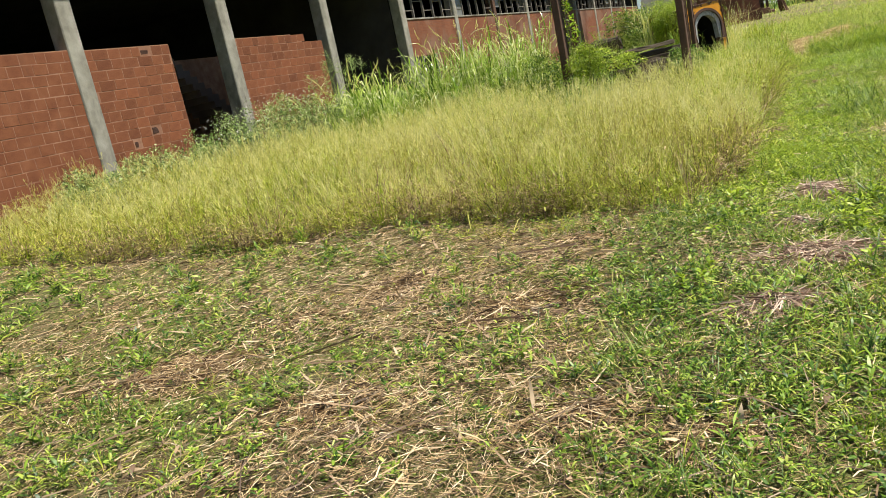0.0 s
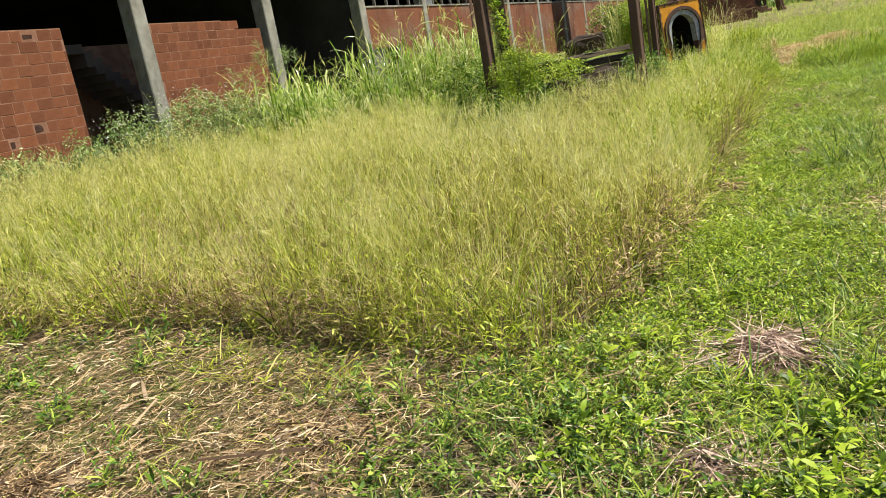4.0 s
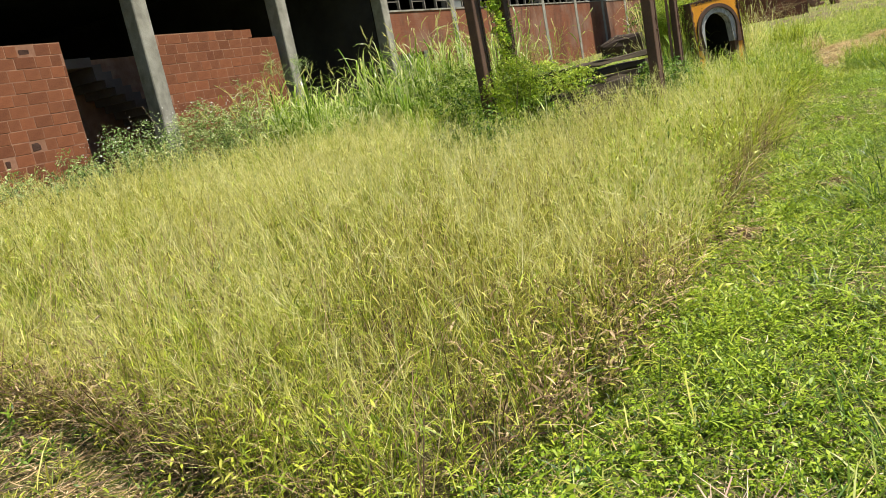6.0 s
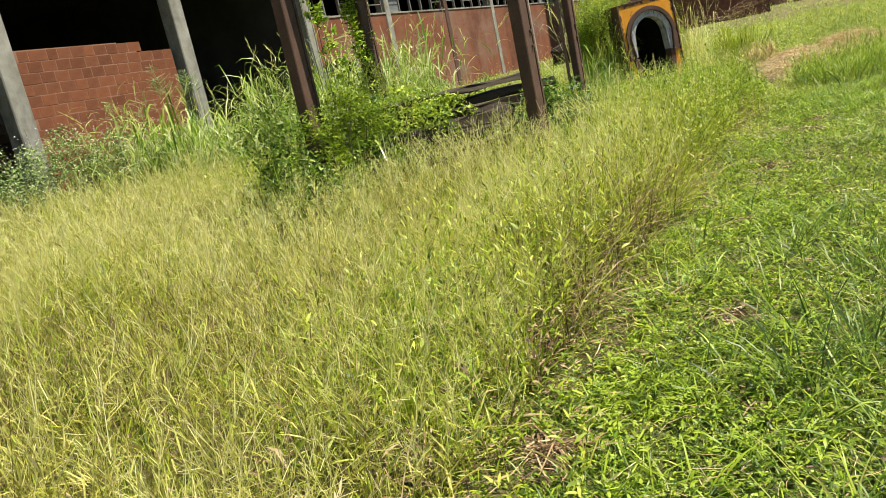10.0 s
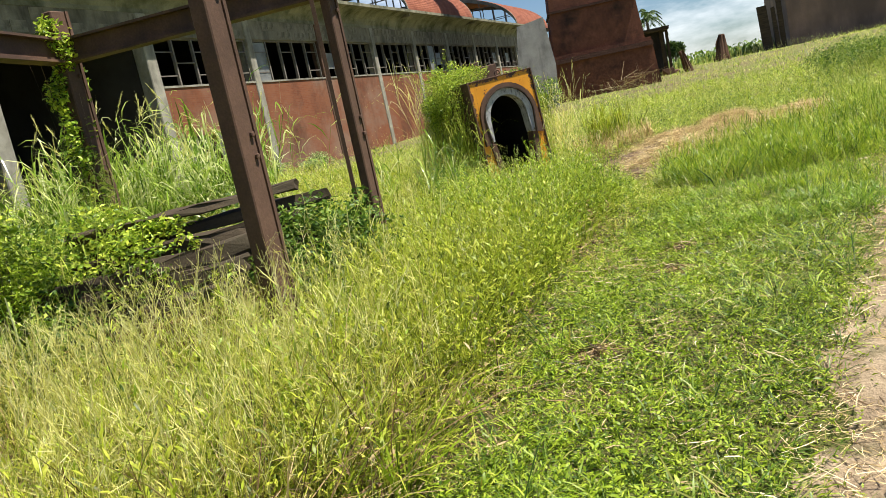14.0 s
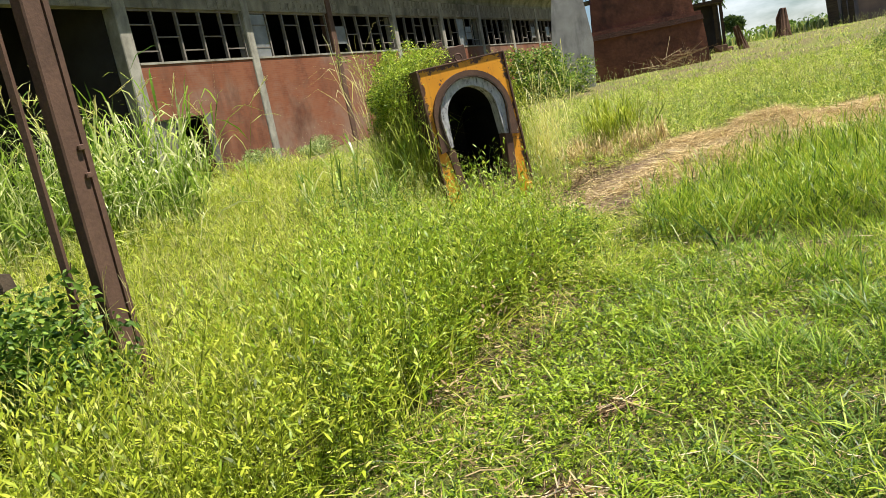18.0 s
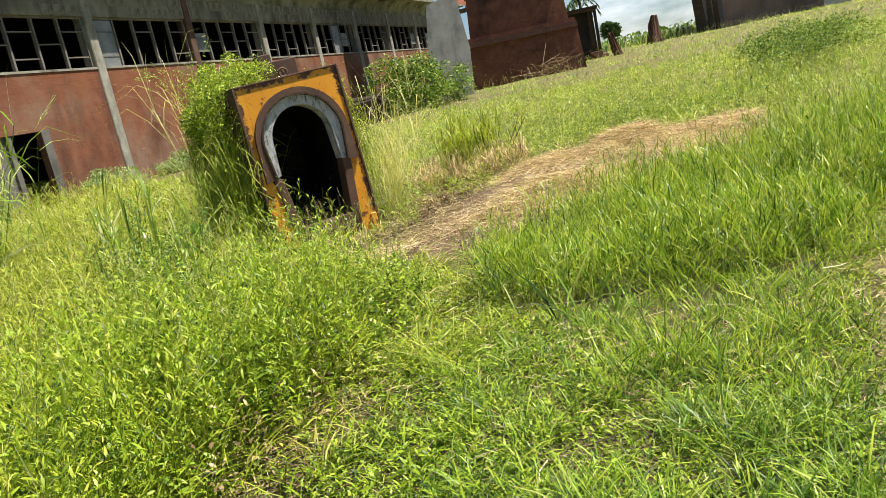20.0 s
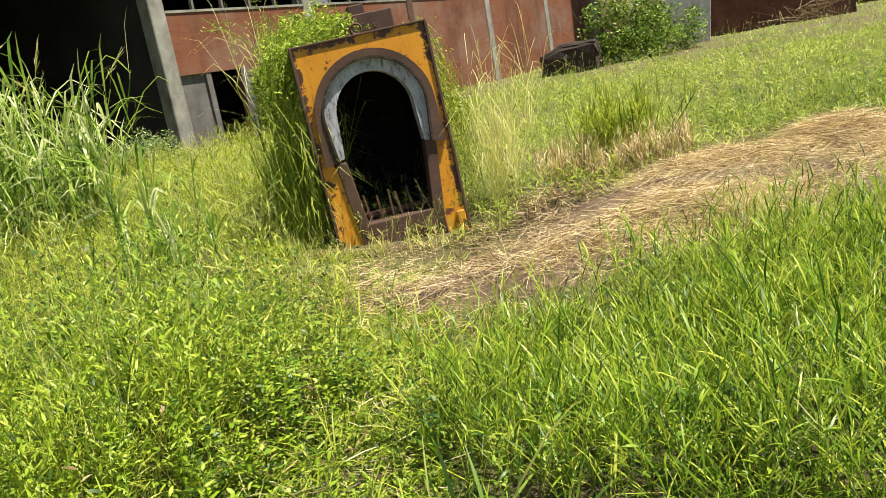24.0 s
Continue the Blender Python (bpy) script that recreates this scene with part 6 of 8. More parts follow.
straw_litter("verge_straw", VERGE, 700, (0.03, 0.16), 0.06, "scattered dry straw on the verge", 3.0, 0.3, keep=drift(0.06, 2.9, 3.7), width=(0.0015, 0.005))
BROAD = [(2.34, 4.85, 9), (2.15, 5.98, 7), (2.75, 5.45, 6), (2.5, 5.2, 5), (1.75, 5.3, 5), (2.2, 4.2, 5), (1.2, 4.4, 4)]
bx = np.concatenate([px + RNG.normal(size=n) * 0.13 for px, py, n in BROAD])
by = np.concatenate([py + RNG.normal(size=n) * 0.13 for px, py, n in BROAD])
chunks, tip, way = stalk_plants(bx, by, RNG.uniform(0.08, 0.20, len(bx)), 16, (0.05, 0.09), 0.36, (0.3, 1.0), 0.9, np.ones(len(bx)), taper=0.3, stem=0.004)
stuff("broad_weeds", chunks, M_LIME, "low weeds with broad bright leaves by the straw", "weeds")
chunks, twigs = [], []
for px, py, r in PILES:
    n = int(2600 * r * r * 4)
    twiggy = px > 1.3 and py < 7
    q, d = RNG.uniform(0, 6.283, n), np.abs(RNG.normal(size=n)) * r * (0.5 if twiggy else 0.75)
    x, y = px + np.cos(q) * d * 1.3, py + np.sin(q) * d * 0.8
    a = on_ground(x, y)
    a[:, 2] += RNG.random(n) * (0.09 if twiggy else 0.06) * np.exp(-(d / r) ** 2 * 2)
    yaw = RNG.uniform(0, 6.283, n)
    L = 0.05 + (0.25 if twiggy else 0.18) * RNG.random(n) ** 2
    b = a + np.stack([np.cos(yaw) * L, np.sin(yaw) * L, RNG.normal(size=n) * 0.02], 1)
    b[:, 2] += ground_z(b[:, 0], b[:, 1]) - ground_z(x, y) - 0.4 * (a[:, 2] - ground_z(x, y)) * (np.hypot(b[:, 0] - px, b[:, 1] - py) > d)
    b[:, 2] = np.maximum(b[:, 2], ground_z(b[:, 0], b[:, 1]) + 0.006)
    (twigs if twiggy else chunks).append(sticks(a, b, RNG.uniform(0.0025, 0.008, n)))
stuff("straw_pile", chunks, M_STRAW, "small heaps of tan cut straw", "straw")
stuff("twig_pile", twigs, M_PINKTWIG, "small heaps of pinkish-brown dead stalks beside the path", "twigs")
PATH_BAND = [(1.0, 1.2), (2.0, 1.0), (6.4, 8.6), (9.2, 12.8), (11.6, 15.6), (16, 21.6), (15, 22.6), (9.8, 17.2), (7.2, 13.6), (3.6, 7.8), (1.6, 3.6)]
straw_litter("path_straw", PATH_BAND, 1700, (0.03, 0.18), 0.035, "dry straw trodden into the path", 5.0, 0.3, keep=lambda x, y: (off_line(PATH_LINE, x, y) < 0.10 + 0.36 * RNG.random(len(x)) ** 1.2) & drift(0.35, 3.1, 1.9)(x, y), material=M_HAYSTRAW, width=(0.0015, 0.005))
straw_litter("path_stalks", PATH_BAND, 14, (0.12, 0.4), 0.04, "long dry stalks along the path", 5.0, 0.3, keep=lambda x, y: off_line(PATH_LINE, x, y) < 0.8, material=M_HAYSTRAW, width=(0.002, 0.005))
grass_field("path_grass", PATH_BAND, 240, (0.04, 0.13), (0.003, 0.006), M_TURF, "thin grass growing into the path", 4.0, 0.3, keep=lambda x, y: RNG.random(len(x)) < np.clip(off_line(PATH_LINE, x, y) * 3.2 - 0.25, 0.03, 1) * (off_line(PATH_LINE, x, y) < 0.5), lean=(0.4, 1.3))
# ---- trodden straw before the furnace ----
MOUTH = [(5.9, 20.0), (6.3, 19.3), (6.9, 18.4), (7.9, 18.0), (8.6, 19.1), (8.4, 20.6), (8.0, 21.6), (7.5, 20.8), (6.4, 20.45)]
straw_litter("mouth_straw", MOUTH, 1000, (0.04, 0.24), 0.05, "trodden straw before the furnace", 6.0, 0.5, material=M_HAYSTRAW, keep=lambda x, y: drift(0.2, 3.3, 2.6)(x, y) & (~inside(SOIL, x, y) | (RNG.random(len(x)) < 0.3)), width=(0.002, 0.006))
straw_litter("mouth_dead_leaves", MOUTH, 800, (0.05, 0.3), 0.08, "brown dead grass before the furnace", 6.0, 0.5, material=M_DEAD, keep=drift(0.2, 3.9, 0.6), width=(0.003, 0.008))
grass_field("mouth_grass", [(6.0, 20.3), (6.2, 19.2), (6.9, 18.6), (7.2, 19.3), (7.45, 20.2), (6.4, 20.45)], 1100, (0.14, 0.42), (0.004, 0.008), M_YGRASS, "bent tufts before the furnace", 5.0, 0.4, keep=drift(0.25, 3.6, 4.4), lean=(0.7, 1.6))
grass_field("hollow_grass", [(6.7, 18.6), (7.0, 17.5), (7.9, 17.7), (8.3, 18.1), (7.7, 18.25), (7.2, 18.7)], 1100, (0.08, 0.28), (0.004, 0.008), M_YGRASS, "low bent grass between the weeds and the bare soil", 5.0, 0.4, lean=(0.6, 1.5))
HOLLOW = [(6.9, 16.3), (7.5, 16.1), (8.1, 16.45), (7.75, 17.1), (7.8, 18.0), (7.2, 18.2), (7.2, 17.2)]
grass_field("hollow_tufts", HOLLOW, 1300, (0.06, 0.22), (0.003, 0.006), M_YGRASS, "yellow-green tufts between the weeds and the lush bank", 4.0, 0.5, lean=(0.4, 1.5))
weed_leaves("hollow_weeds", HOLLOW, 1000, (0.04, 0.2), (0.02, 0.05), M_LIME, "small leafy weeds between the weeds and the lush bank", 4.0, 0.5, keep=drift(0.2, 2.7, 8.1), aspect=0.3)
straw_litter("hollow_straw", HOLLOW, 500, (0.05, 0.25), 0.10, "bent dry straw between the weeds and the lush bank", 4.0, 0.5, material=M_HAYSTRAW, keep=drift(0.1, 2.9, 0.7), width=(0.002, 0.005))
straw_litter("bank_litter", VERGE, 1500, (0.03, 0.16), 0.04, "dead leaves and straw along the foot of the bank", 3.0, 0.3, material=M_DEAD, keep=lambda x, y: (off_line(BANK_FRONT, x, y) < 0.05 + 0.3 * RNG.random(len(x))) & drift(0.05, 1.9, 3.8)(x, y), width=(0.003, 0.010))
grass_field("leg_grass", [(5.8, 20.5), (5.9, 19.9), (6.75, 20.15), (6.85, 20.55), (6.4, 20.5)], 1300, (0.25, 0.55), (0.003, 0.008), M_YGRASS, "grass round the foot of the furnace", 6.0, 0.6, lean=(0.2, 1.2))
# ---- lush patch and the lawn before it ----
x, y, far, edge = sites(LUSH, 520, 4.0, 0.35, rim=LUSH_RIM, rim_w=0.14)
f, ox, oy = lump_rise(x, y, lumps(LUSH, 4.5, (0.20, 0.45)))
tall = RNG.uniform(0.18, 0.46, len(x)) * (0.46 + 0.66 * f) * (0.85 + 0.15 * edge)
chunks, tip, way = stalk_plants(x, y, tall, 8, (0.09, 0.20), 0.045, (0.95, 1.25), 0.7, far, lean=(0.25 * ox, 0.25 * oy), t0=0.02, taper=0.25)
stuff("lush_grass", chunks, M_LUSH, "lush bright green grass in a thick bank", "grass")
LUSH_FRONT = [(7.5, 17.2), (7.7, 16.8), (8.2, 16.5), (8.7, 16.4), (8.7, 16.7), (8.3, 17.1), (8.2, 17.9), (7.8, 17.7)]
weed_leaves("lush_stalks", LUSH_FRONT, 1300, (0.2, 0.46), (0.03, 0.065), M_WEED, "dark leafy weeds at the front of the lush grass", 4.0, 0.4, keep=drift(0.2, 2.7, 1.3), aspect=0.24, per_tuft=16)
weed_leaves("lush_leaves", LUSH, 900, (0.14, 0.40), (0.03, 0.07), M_LIME, "bright leafy weeds among the lush grass", 4.0, 0.3, keep=drift(0.05, 2.4, 4.3), aspect=0.2, per_tuft=14, rim=LUSH_RIM, rim_w=0.15)
grass_field("lush_rough", LUSH, 500, (0.14, 0.36), (0.003, 0.006), M_YGRASS, "yellower blades among the lush grass", 4.0, 0.3, keep=drift(0.1, 1.9, 0.7), lean=(0.3, 1.4))
weed_leaves("lush_end_weeds", [(9.4, 16.6), (10.0, 16.6), (10.8, 17.4), (10.4, 18.4), (9.8, 17.8)], 500, (0.2, 0.5), (0.03, 0.07), M_WEED, "dark leafy weeds at the end of the lush grass", 4.0, 0.4, keep=drift(0.1, 2.2, 3.3), aspect=0.2, per_tuft=16)
LAWN = [(6.9, 14.6), (7.4, 15.9), (7.9, 16.6), (8.6, 16.42), (9.2, 16.28), (9.8, 16.45), (10.6, 16.9), (14, 19.4), (18, 20), (14, 14), (10.5, 13.6)]
grass_field("lawn_grass", LAWN, 2900, (0.03, 0.13), (0.003, 0.0055), M_LAWN, "soft bright lawn between the path and the lush patch", 4.0, 0.2, keep=not_path, lean=(0.3, 1.1), per_tuft=6, tuft_r=0.05)
LAWN_PATCH = [(7.7, 15.2), (7.8, 16.1), (8.4, 16.3), (9.0, 16.22), (9.3, 16.3), (9.8, 16.6), (10.3, 16.9), (10.3, 16.4), (9.9, 15.8), (9.0, 15.1), (8.4, 14.9)]
grass_field("lawn_patch", LAWN_PATCH, 2600, (0.10, 0.24), (0.003, 0.006), M_LUSH, "soft patch of longer bright grass before the lush bank", 4.0, 0.4, keep=not_path, lean=(0.2, 1.0), per_tuft=6, tuft_r=0.06, rim=LAWN_PATCH + LAWN_PATCH[:1], rim_w=0.4)
grass_field("lawn_seam", [(8.5, 16.2), (9.2, 16.05), (9.9, 16.25), (10.7, 16.8), (10.5, 17.1), (9.9, 16.8), (9.2, 16.55), (8.6, 16.65)], 2600, (0.10, 0.26), (0.003, 0.006), M_LUSH, "bright grass where the lawn meets the lush bank", 4.0, 0.4, lean=(0.3, 1.3), per_tuft=6, tuft_r=0.06)
grass_field("hay_rim_grass", HAY, 500, (0.06, 0.24), (0.004, 0.009), M_YGRASS, "grass creeping into the hay", 5.0, 0.3, keep=lambda x, y: ~inside(SOIL, x, y) & (RNG.random(len(x)) < np.clip(1.0 - off_line(HAY + HAY[:1], x, y) * 3.6 - 0.5 * value(x, y, 3.3, 1.0), 0.01, 1)), lean=(0.3, 1.2))
straw_litter("lush_straw", LUSH, 30, (0.2, 0.5), 0.3, "dry bent stalks in the lush grass", 4.0, 0.3, keep=drift(0.1, 1.3, 2.2))
seed_stems("lush_seed", LUSH, 10, (0.4, 0.62), M_SEED, "pale seed heads over the lush grass", 4.0, 0.4)
# ---- the field all round ----
FIELD = [(-16, -6), (40, -6), (60, 82), (-2, 82), (-16, 30)]


def field_keep(x, y):
    k = ~inside(TALL, x, y) & ~inside(MOWN, x, y) & ~inside(LUSH, x, y) & ~inside(HAY, x, y) & ~inside(VERGE, x, y) & ~inside(SOIL, x, y)
    k &= facade_v(x, y) > 0.4
    k &= ~((np.abs(x - 17.2) < 3.2) & (y > 50.5) & (y < 57))
    return k & not_path(x, y)


NEAR_FIELD = [(4.5, 20.5), (8.2, 20.5), (9.4, 21.5), (11, 19.5), (13, 15), (22, 19), (24, 34), (6, 36), (2.5, 33)]
x, y, far, edge = sites(NEAR_FIELD, 95, 5.0, 0.32, keep=field_keep)
f, ox, oy = lump_rise(x, y, lumps(NEAR_FIELD, 1.6, (0.3, 0.7)))
tall = RNG.uniform(0.14, 0.34, len(x)) * (0.6 + 0.5 * value(x, y, 0.9, 2.0)) * (0.65 + 0.5 * f)
chunks, tip, way = stalk_plants(x, y, tall, 6, (0.07, 0.16), 0.075, (0.6, 1.0), 1.0, far, t0=0.05, taper=0.3, stem=0.0025)
stuff("near_field_grass", chunks, M_FIELD, "fine pale green field grass beyond the hay", "grass")
seed_stems("near_field_seed", NEAR_FIELD, 120, (0.22, 0.46), M_FIELD, "pale fine seed heads over the near field", 5.0, 0.3, keep=lambda x, y: field_keep(x, y) & drift(0.2, 0.9, 4.0)(x, y), heads=6)
weed_leaves("near_field_weeds", NEAR_FIELD, 220, (0.08, 0.30), (0.04, 0.09), M_LIME, "leafy weeds in the near field", 5.0, 0.3, keep=lambda x, y: field_keep(x, y) & drift(0.15, 1.1, 3.9)(x, y), aspect=0.25, per_tuft=10)
FIELD_BANK = [(9.9, 22.6), (10.9, 22.9), (11.6, 22.3), (12.2, 21.5), (13.2, 21.8), (14.6, 23.6), (14.4, 25.2), (12.4, 25.0), (10.6, 25.4), (9.4, 24.4)]
x, y, far, edge = sites(FIELD_BANK, 200, 5.0, 0.5, rim=FIELD_BANK, rim_w=0.25)
f, ox, oy = lump_rise(x, y, lumps(FIELD_BANK, 1.8, (0.35, 0.8)))
tall = RNG.uniform(0.32, 0.60, len(x)) * (0.35 + 0.75 * f)
pick = RNG.random(len(x)) < 0.45
for nm, k, mat, lab in (("field_bank_grass", pick, M_YGRASS, "taller yellow-green grass in mounds behind the hay"), ("field_bank_weeds", ~pick, M_WEED, "green leafy weeds in mounds behind the hay")):
    qx, qy, qh, qf, qo, qp = sampled(k, x, y, tall, far, ox, oy)
    chunks, tip, way = stalk_plants(qx, qy, qh, 9, (0.05, 0.12), 0.10, (0.5, 1.0), 0.9, qf, lean=(0.3 * qo, 0.3 * qp), t0=0.1, taper=0.3)
    stuff(nm, chunks, mat, lab, "grass")
x, y = scatter([(9.9, 17.0), (10.6, 17.0), (11.6, 17.3), (12.2, 18.8), (11.0, 19.2), (10.3, 18.2)], 420)
chunks, tip, way = stalk_plants(x, y, RNG.uniform(0.35, 0.75, len(x)), 6, (0.08, 0.18), 0.05, (0.9, 1.2), 0.6, np.ones(len(x)), stem=0.004)
stuff("tall_stalks", chunks + panicles(tip, way, np.ones(len(x)), 8, 0.18, 0.02), M_FIELD, "tall thin grass stalks at the end of the lush patch", "grass")
out_field = lambda x, y: field_keep(x, y) & (~inside(NEAR_FIELD, x, y) | (RNG.random(len(x)) < 0.2))
grass_field("field_grass", FIELD, 70, (0.12, 0.34), (0.007, 0.015), M_FIELD, "rough yellow-green field grass", 5.0, 0.05, keep=out_field, per_tuft=9, tuft_r=0.09, lean=(0.4, 1.4))
grass_field("field_grass_green", FIELD, 35, (0.12, 0.32), (0.007, 0.015), M_TURF, "rough green field grass", 5.0, 0.045, keep=out_field, per_tuft=9, tuft_r=0.06, lean=(0.4, 1.4))
seed_stems("field_seed_grass", FIELD, 14, (0.30, 0.6), M_SEED, "pale seed heads over the field", 5.0, 0.06, keep=out_field, heads=4)

# ---- hay ----


def hay_heap():
    """A low uneven heap of raked hay with a hump at its far end."""
    bm = bmesh.new()
    nx, ny = 46, 50
    grid = {}
    for i in range(nx):
        for j in range(ny):
            x, y = 6.6 + i * 0.134, 17.9 + j * 0.09
            grid[i, j] = (x, y)
    xs = np.array([p[0] for p in grid.values()])
    ys = np.array([p[1] for p in grid.values()])
    ins = inside(HAY, xs, ys)
    rim = off_line(HAY + HAY[:1], xs, ys)
    d = np.where(ins, rim, -rim) + 0.35 * (value(xs, ys, 5.0, 2.2) - 0.5) + 0.25 * (value(xs, ys, 11.0, 0.7) - 0.5)
    hump = 0.14 * np.exp(-(((xs - 10.7) / 0.45) ** 2 + ((ys - 21.6) / 0.3) ** 2)) + 0.05 * np.exp(-(((xs - 9.6) / 0.5) ** 2 + ((ys - 21.0) / 0.35) ** 2)) + 0.12 * np.exp(-(((xs - 11.5) / 0.35) ** 2 + ((ys - 20.8) / 0.4) ** 2)) + 0.08 * np.exp(-(((xs - 9.0) / 0.3) ** 2 + ((ys - 19.7) / 0.3) ** 2))
    zz = ground_z(xs, ys) + np.clip(d * 0.08, -0.12, 0.015) + hump * np.clip(d * 3, 0, 1) + (0.06 * value(xs, ys, 4.2, 1.0) + 0.05 * value(xs, ys, 9.0, 2.6)) * np.clip(d * 4, 0, 1) * np.clip((xs - 7.6) / 0.9, 0.1, 1)
    vs = {k: bm.verts.new((x, y, z)) for k, x, y, z in zip(grid, xs, ys, zz)}
    for i in range(nx - 1):
        for j in range(ny - 1):
            f = bm.faces.new((vs[i, j], vs[i + 1, j], vs[i + 1, j + 1], vs[i, j + 1]))
            f.smooth = True
    ob = part("hay_heap", bm, M_HAY)
    tagged(ob, "low spread of raked pale hay on bare soil", "hay", kind="structure")
    n = 360000
    k = RNG.integers(0, len(xs), n)
    soft = np.clip(0.5 + d[k] * 1.5, 0, 1)
    w8 = np.clip(2.3 * value(xs[k], ys[k], 2.6, 1.4) - 0.62 + 4.0 * hump[k], 0.05, 1.0) * np.clip((xs[k] - 7.8) / 1.5, 0.07, 1)
    k = k[RNG.random(n) < w8 * soft]
    n = len(k)
    top = np.maximum(zz[k], ground_z(xs[k], ys[k]))
    a = np.stack([xs[k] + RNG.uniform(-0.08, 0.08, n), ys[k] + RNG.uniform(-0.08, 0.08, n), top + RNG.uniform(0.0, 0.05, n)], 1)
    yaw = RNG.uniform(0, 6.283, n)
    L = 0.04 + 0.26 * RNG.random(n) ** 2
    b = a + np.stack([np.cos(yaw) * L, np.sin(yaw) * L, RNG.normal(size=n) * 0.03], 1)
    stuff("hay_straw", [sticks(a, b, RNG.uniform(0.0015, 0.0045, n))], M_HAYSTRAW, "loose pale straw over the hay heap", "straw")


hay_heap()
HAY_BACK = [(7.9, 20.9), (8.7, 21.5), (9.7, 22.1), (10.6, 22.4), (11.3, 22.0), (11.9, 21.6)]
HAY_BAND = [(7.8, 20.4), (8.3, 20.5), (9.1, 21.3), (10.0, 21.7), (10.7, 21.9), (11.3, 21.4), (12.0, 21.0), (12.2, 21.7), (11.5, 22.4), (10.6, 22.8), (9.5, 22.5), (8.5, 21.9), (7.8, 21.3)]
by_back = lambda x, y: RNG.random(len(x)) < np.exp(-(off_line(HAY_BACK, x, y) / 0.2) ** 2) * np.clip(2.0 * value(x, y, 3.1, 2.0) - 0.2, 0.15, 1)
grass_field("hay_edge_grass", HAY_BAND, 900, (0.10, 0.34), (0.004, 0.008), M_DEAD, "brown dead grass along the far edge of the hay", 5.0, 0.5, keep=by_back, lean=(0.4, 1.5))
straw_litter("hay_edge_litter", HAY_BAND, 900, (0.06, 0.3), 0.10, "dead brown stalks along the far edge of the hay", 5.0, 0.5, keep=by_back, material=M_DEAD, width=(0.003, 0.008))


# ---- plants that stand alone ----


def cane_clump(name, cx, cy, rx, ry, stalks, tall, label, turn=0.0, material=M_CANE, leaf_w=0.042):
    """Elephant grass: stalks with long arching leaves."""
    a, r = RNG.uniform(0, 6.283, stalks), np.sqrt(RNG.random(stalks))
    lx, ly = np.cos(a) * r * rx, np.sin(a) * r * ry
    c, s = math.cos(turn), math.sin(turn)
    x, y = cx + lx * c - ly * s, cy + lx * s + ly * c
    base = on_ground(x, y)
    h = tall * RNG.uniform(0.32, 1.0, stalks)
    lean = RNG.normal(size=(stalks, 2)) * 0.15 + np.stack([lx, ly], 1) * 0.08
    top = base + np.stack([lean[:, 0] * h, lean[:, 1] * h, h * 0.72], 1)
    stem_mesh = sticks(base, top, np.full(stalks, min(0.018, leaf_w)))
    chunks = []
    for j in range(9):
        f = (RNG.uniform(0.1, 1.0, stalks) ** 1.3)[:, None]
        o = base + (top - base) * f
        L = RNG.uniform(0.45, 1.0, stalks) * tall * 0.44
        yaw, ln = RNG.uniform(0, 6.283, stalks), RNG.uniform(0.12, 1.2, stalks) ** 1.2
        dx, dy = np.cos(yaw), np.sin(yaw)
        sx, sy = -dy, dx
        w = RNG.uniform(0.6, 1.2, stalks) * leaf_w * 0.5
        v = np.zeros((stalks, 7, 3))
        for q, (t, wt) in enumerate(((0.0, 0.6), (0.35, 1.0), (0.7, 0.8))):
            out = L * (t * ln * 0.75)
            up = L * (t * 1.0 - 0.55 * ln * t * t)
            p = o + np.stack([dx * out, dy * out, up], 1)
            v[:, 2 * q] = p - np.stack([sx * w * wt, sy * w * wt, 0 * w], 1)
            v[:, 2 * q + 1] = p + np.stack([sx * w * wt, sy * w * wt, 0 * w], 1)
        v[:, 6] = o + np.stack([dx * L * ln * 0.95, dy * L * ln * 0.95, L * (1.0 - 0.75 * ln)], 1)
        i = np.arange(stalks)[:, None] * 7
        chunks.append((v.reshape(-1, 3), [i + np.array([[0, 1, 3, 2]]), i + np.array([[2, 3, 5, 4]]), i + np.array([[4, 5, 6]])]))
    ob = thing(name, Matrix.Identity(4), label, "grass clump", name.replace("_", " ") + " clumps")
    for nm, (v, f) in (("stem_tangle", stem_mesh), ("foliage", joined(chunks))):
        me = new(nm, mesh_from_arrays(nm, v, f, material))
        me.parent = ob
        tagged(me, "", kind="stuff")
    return ob


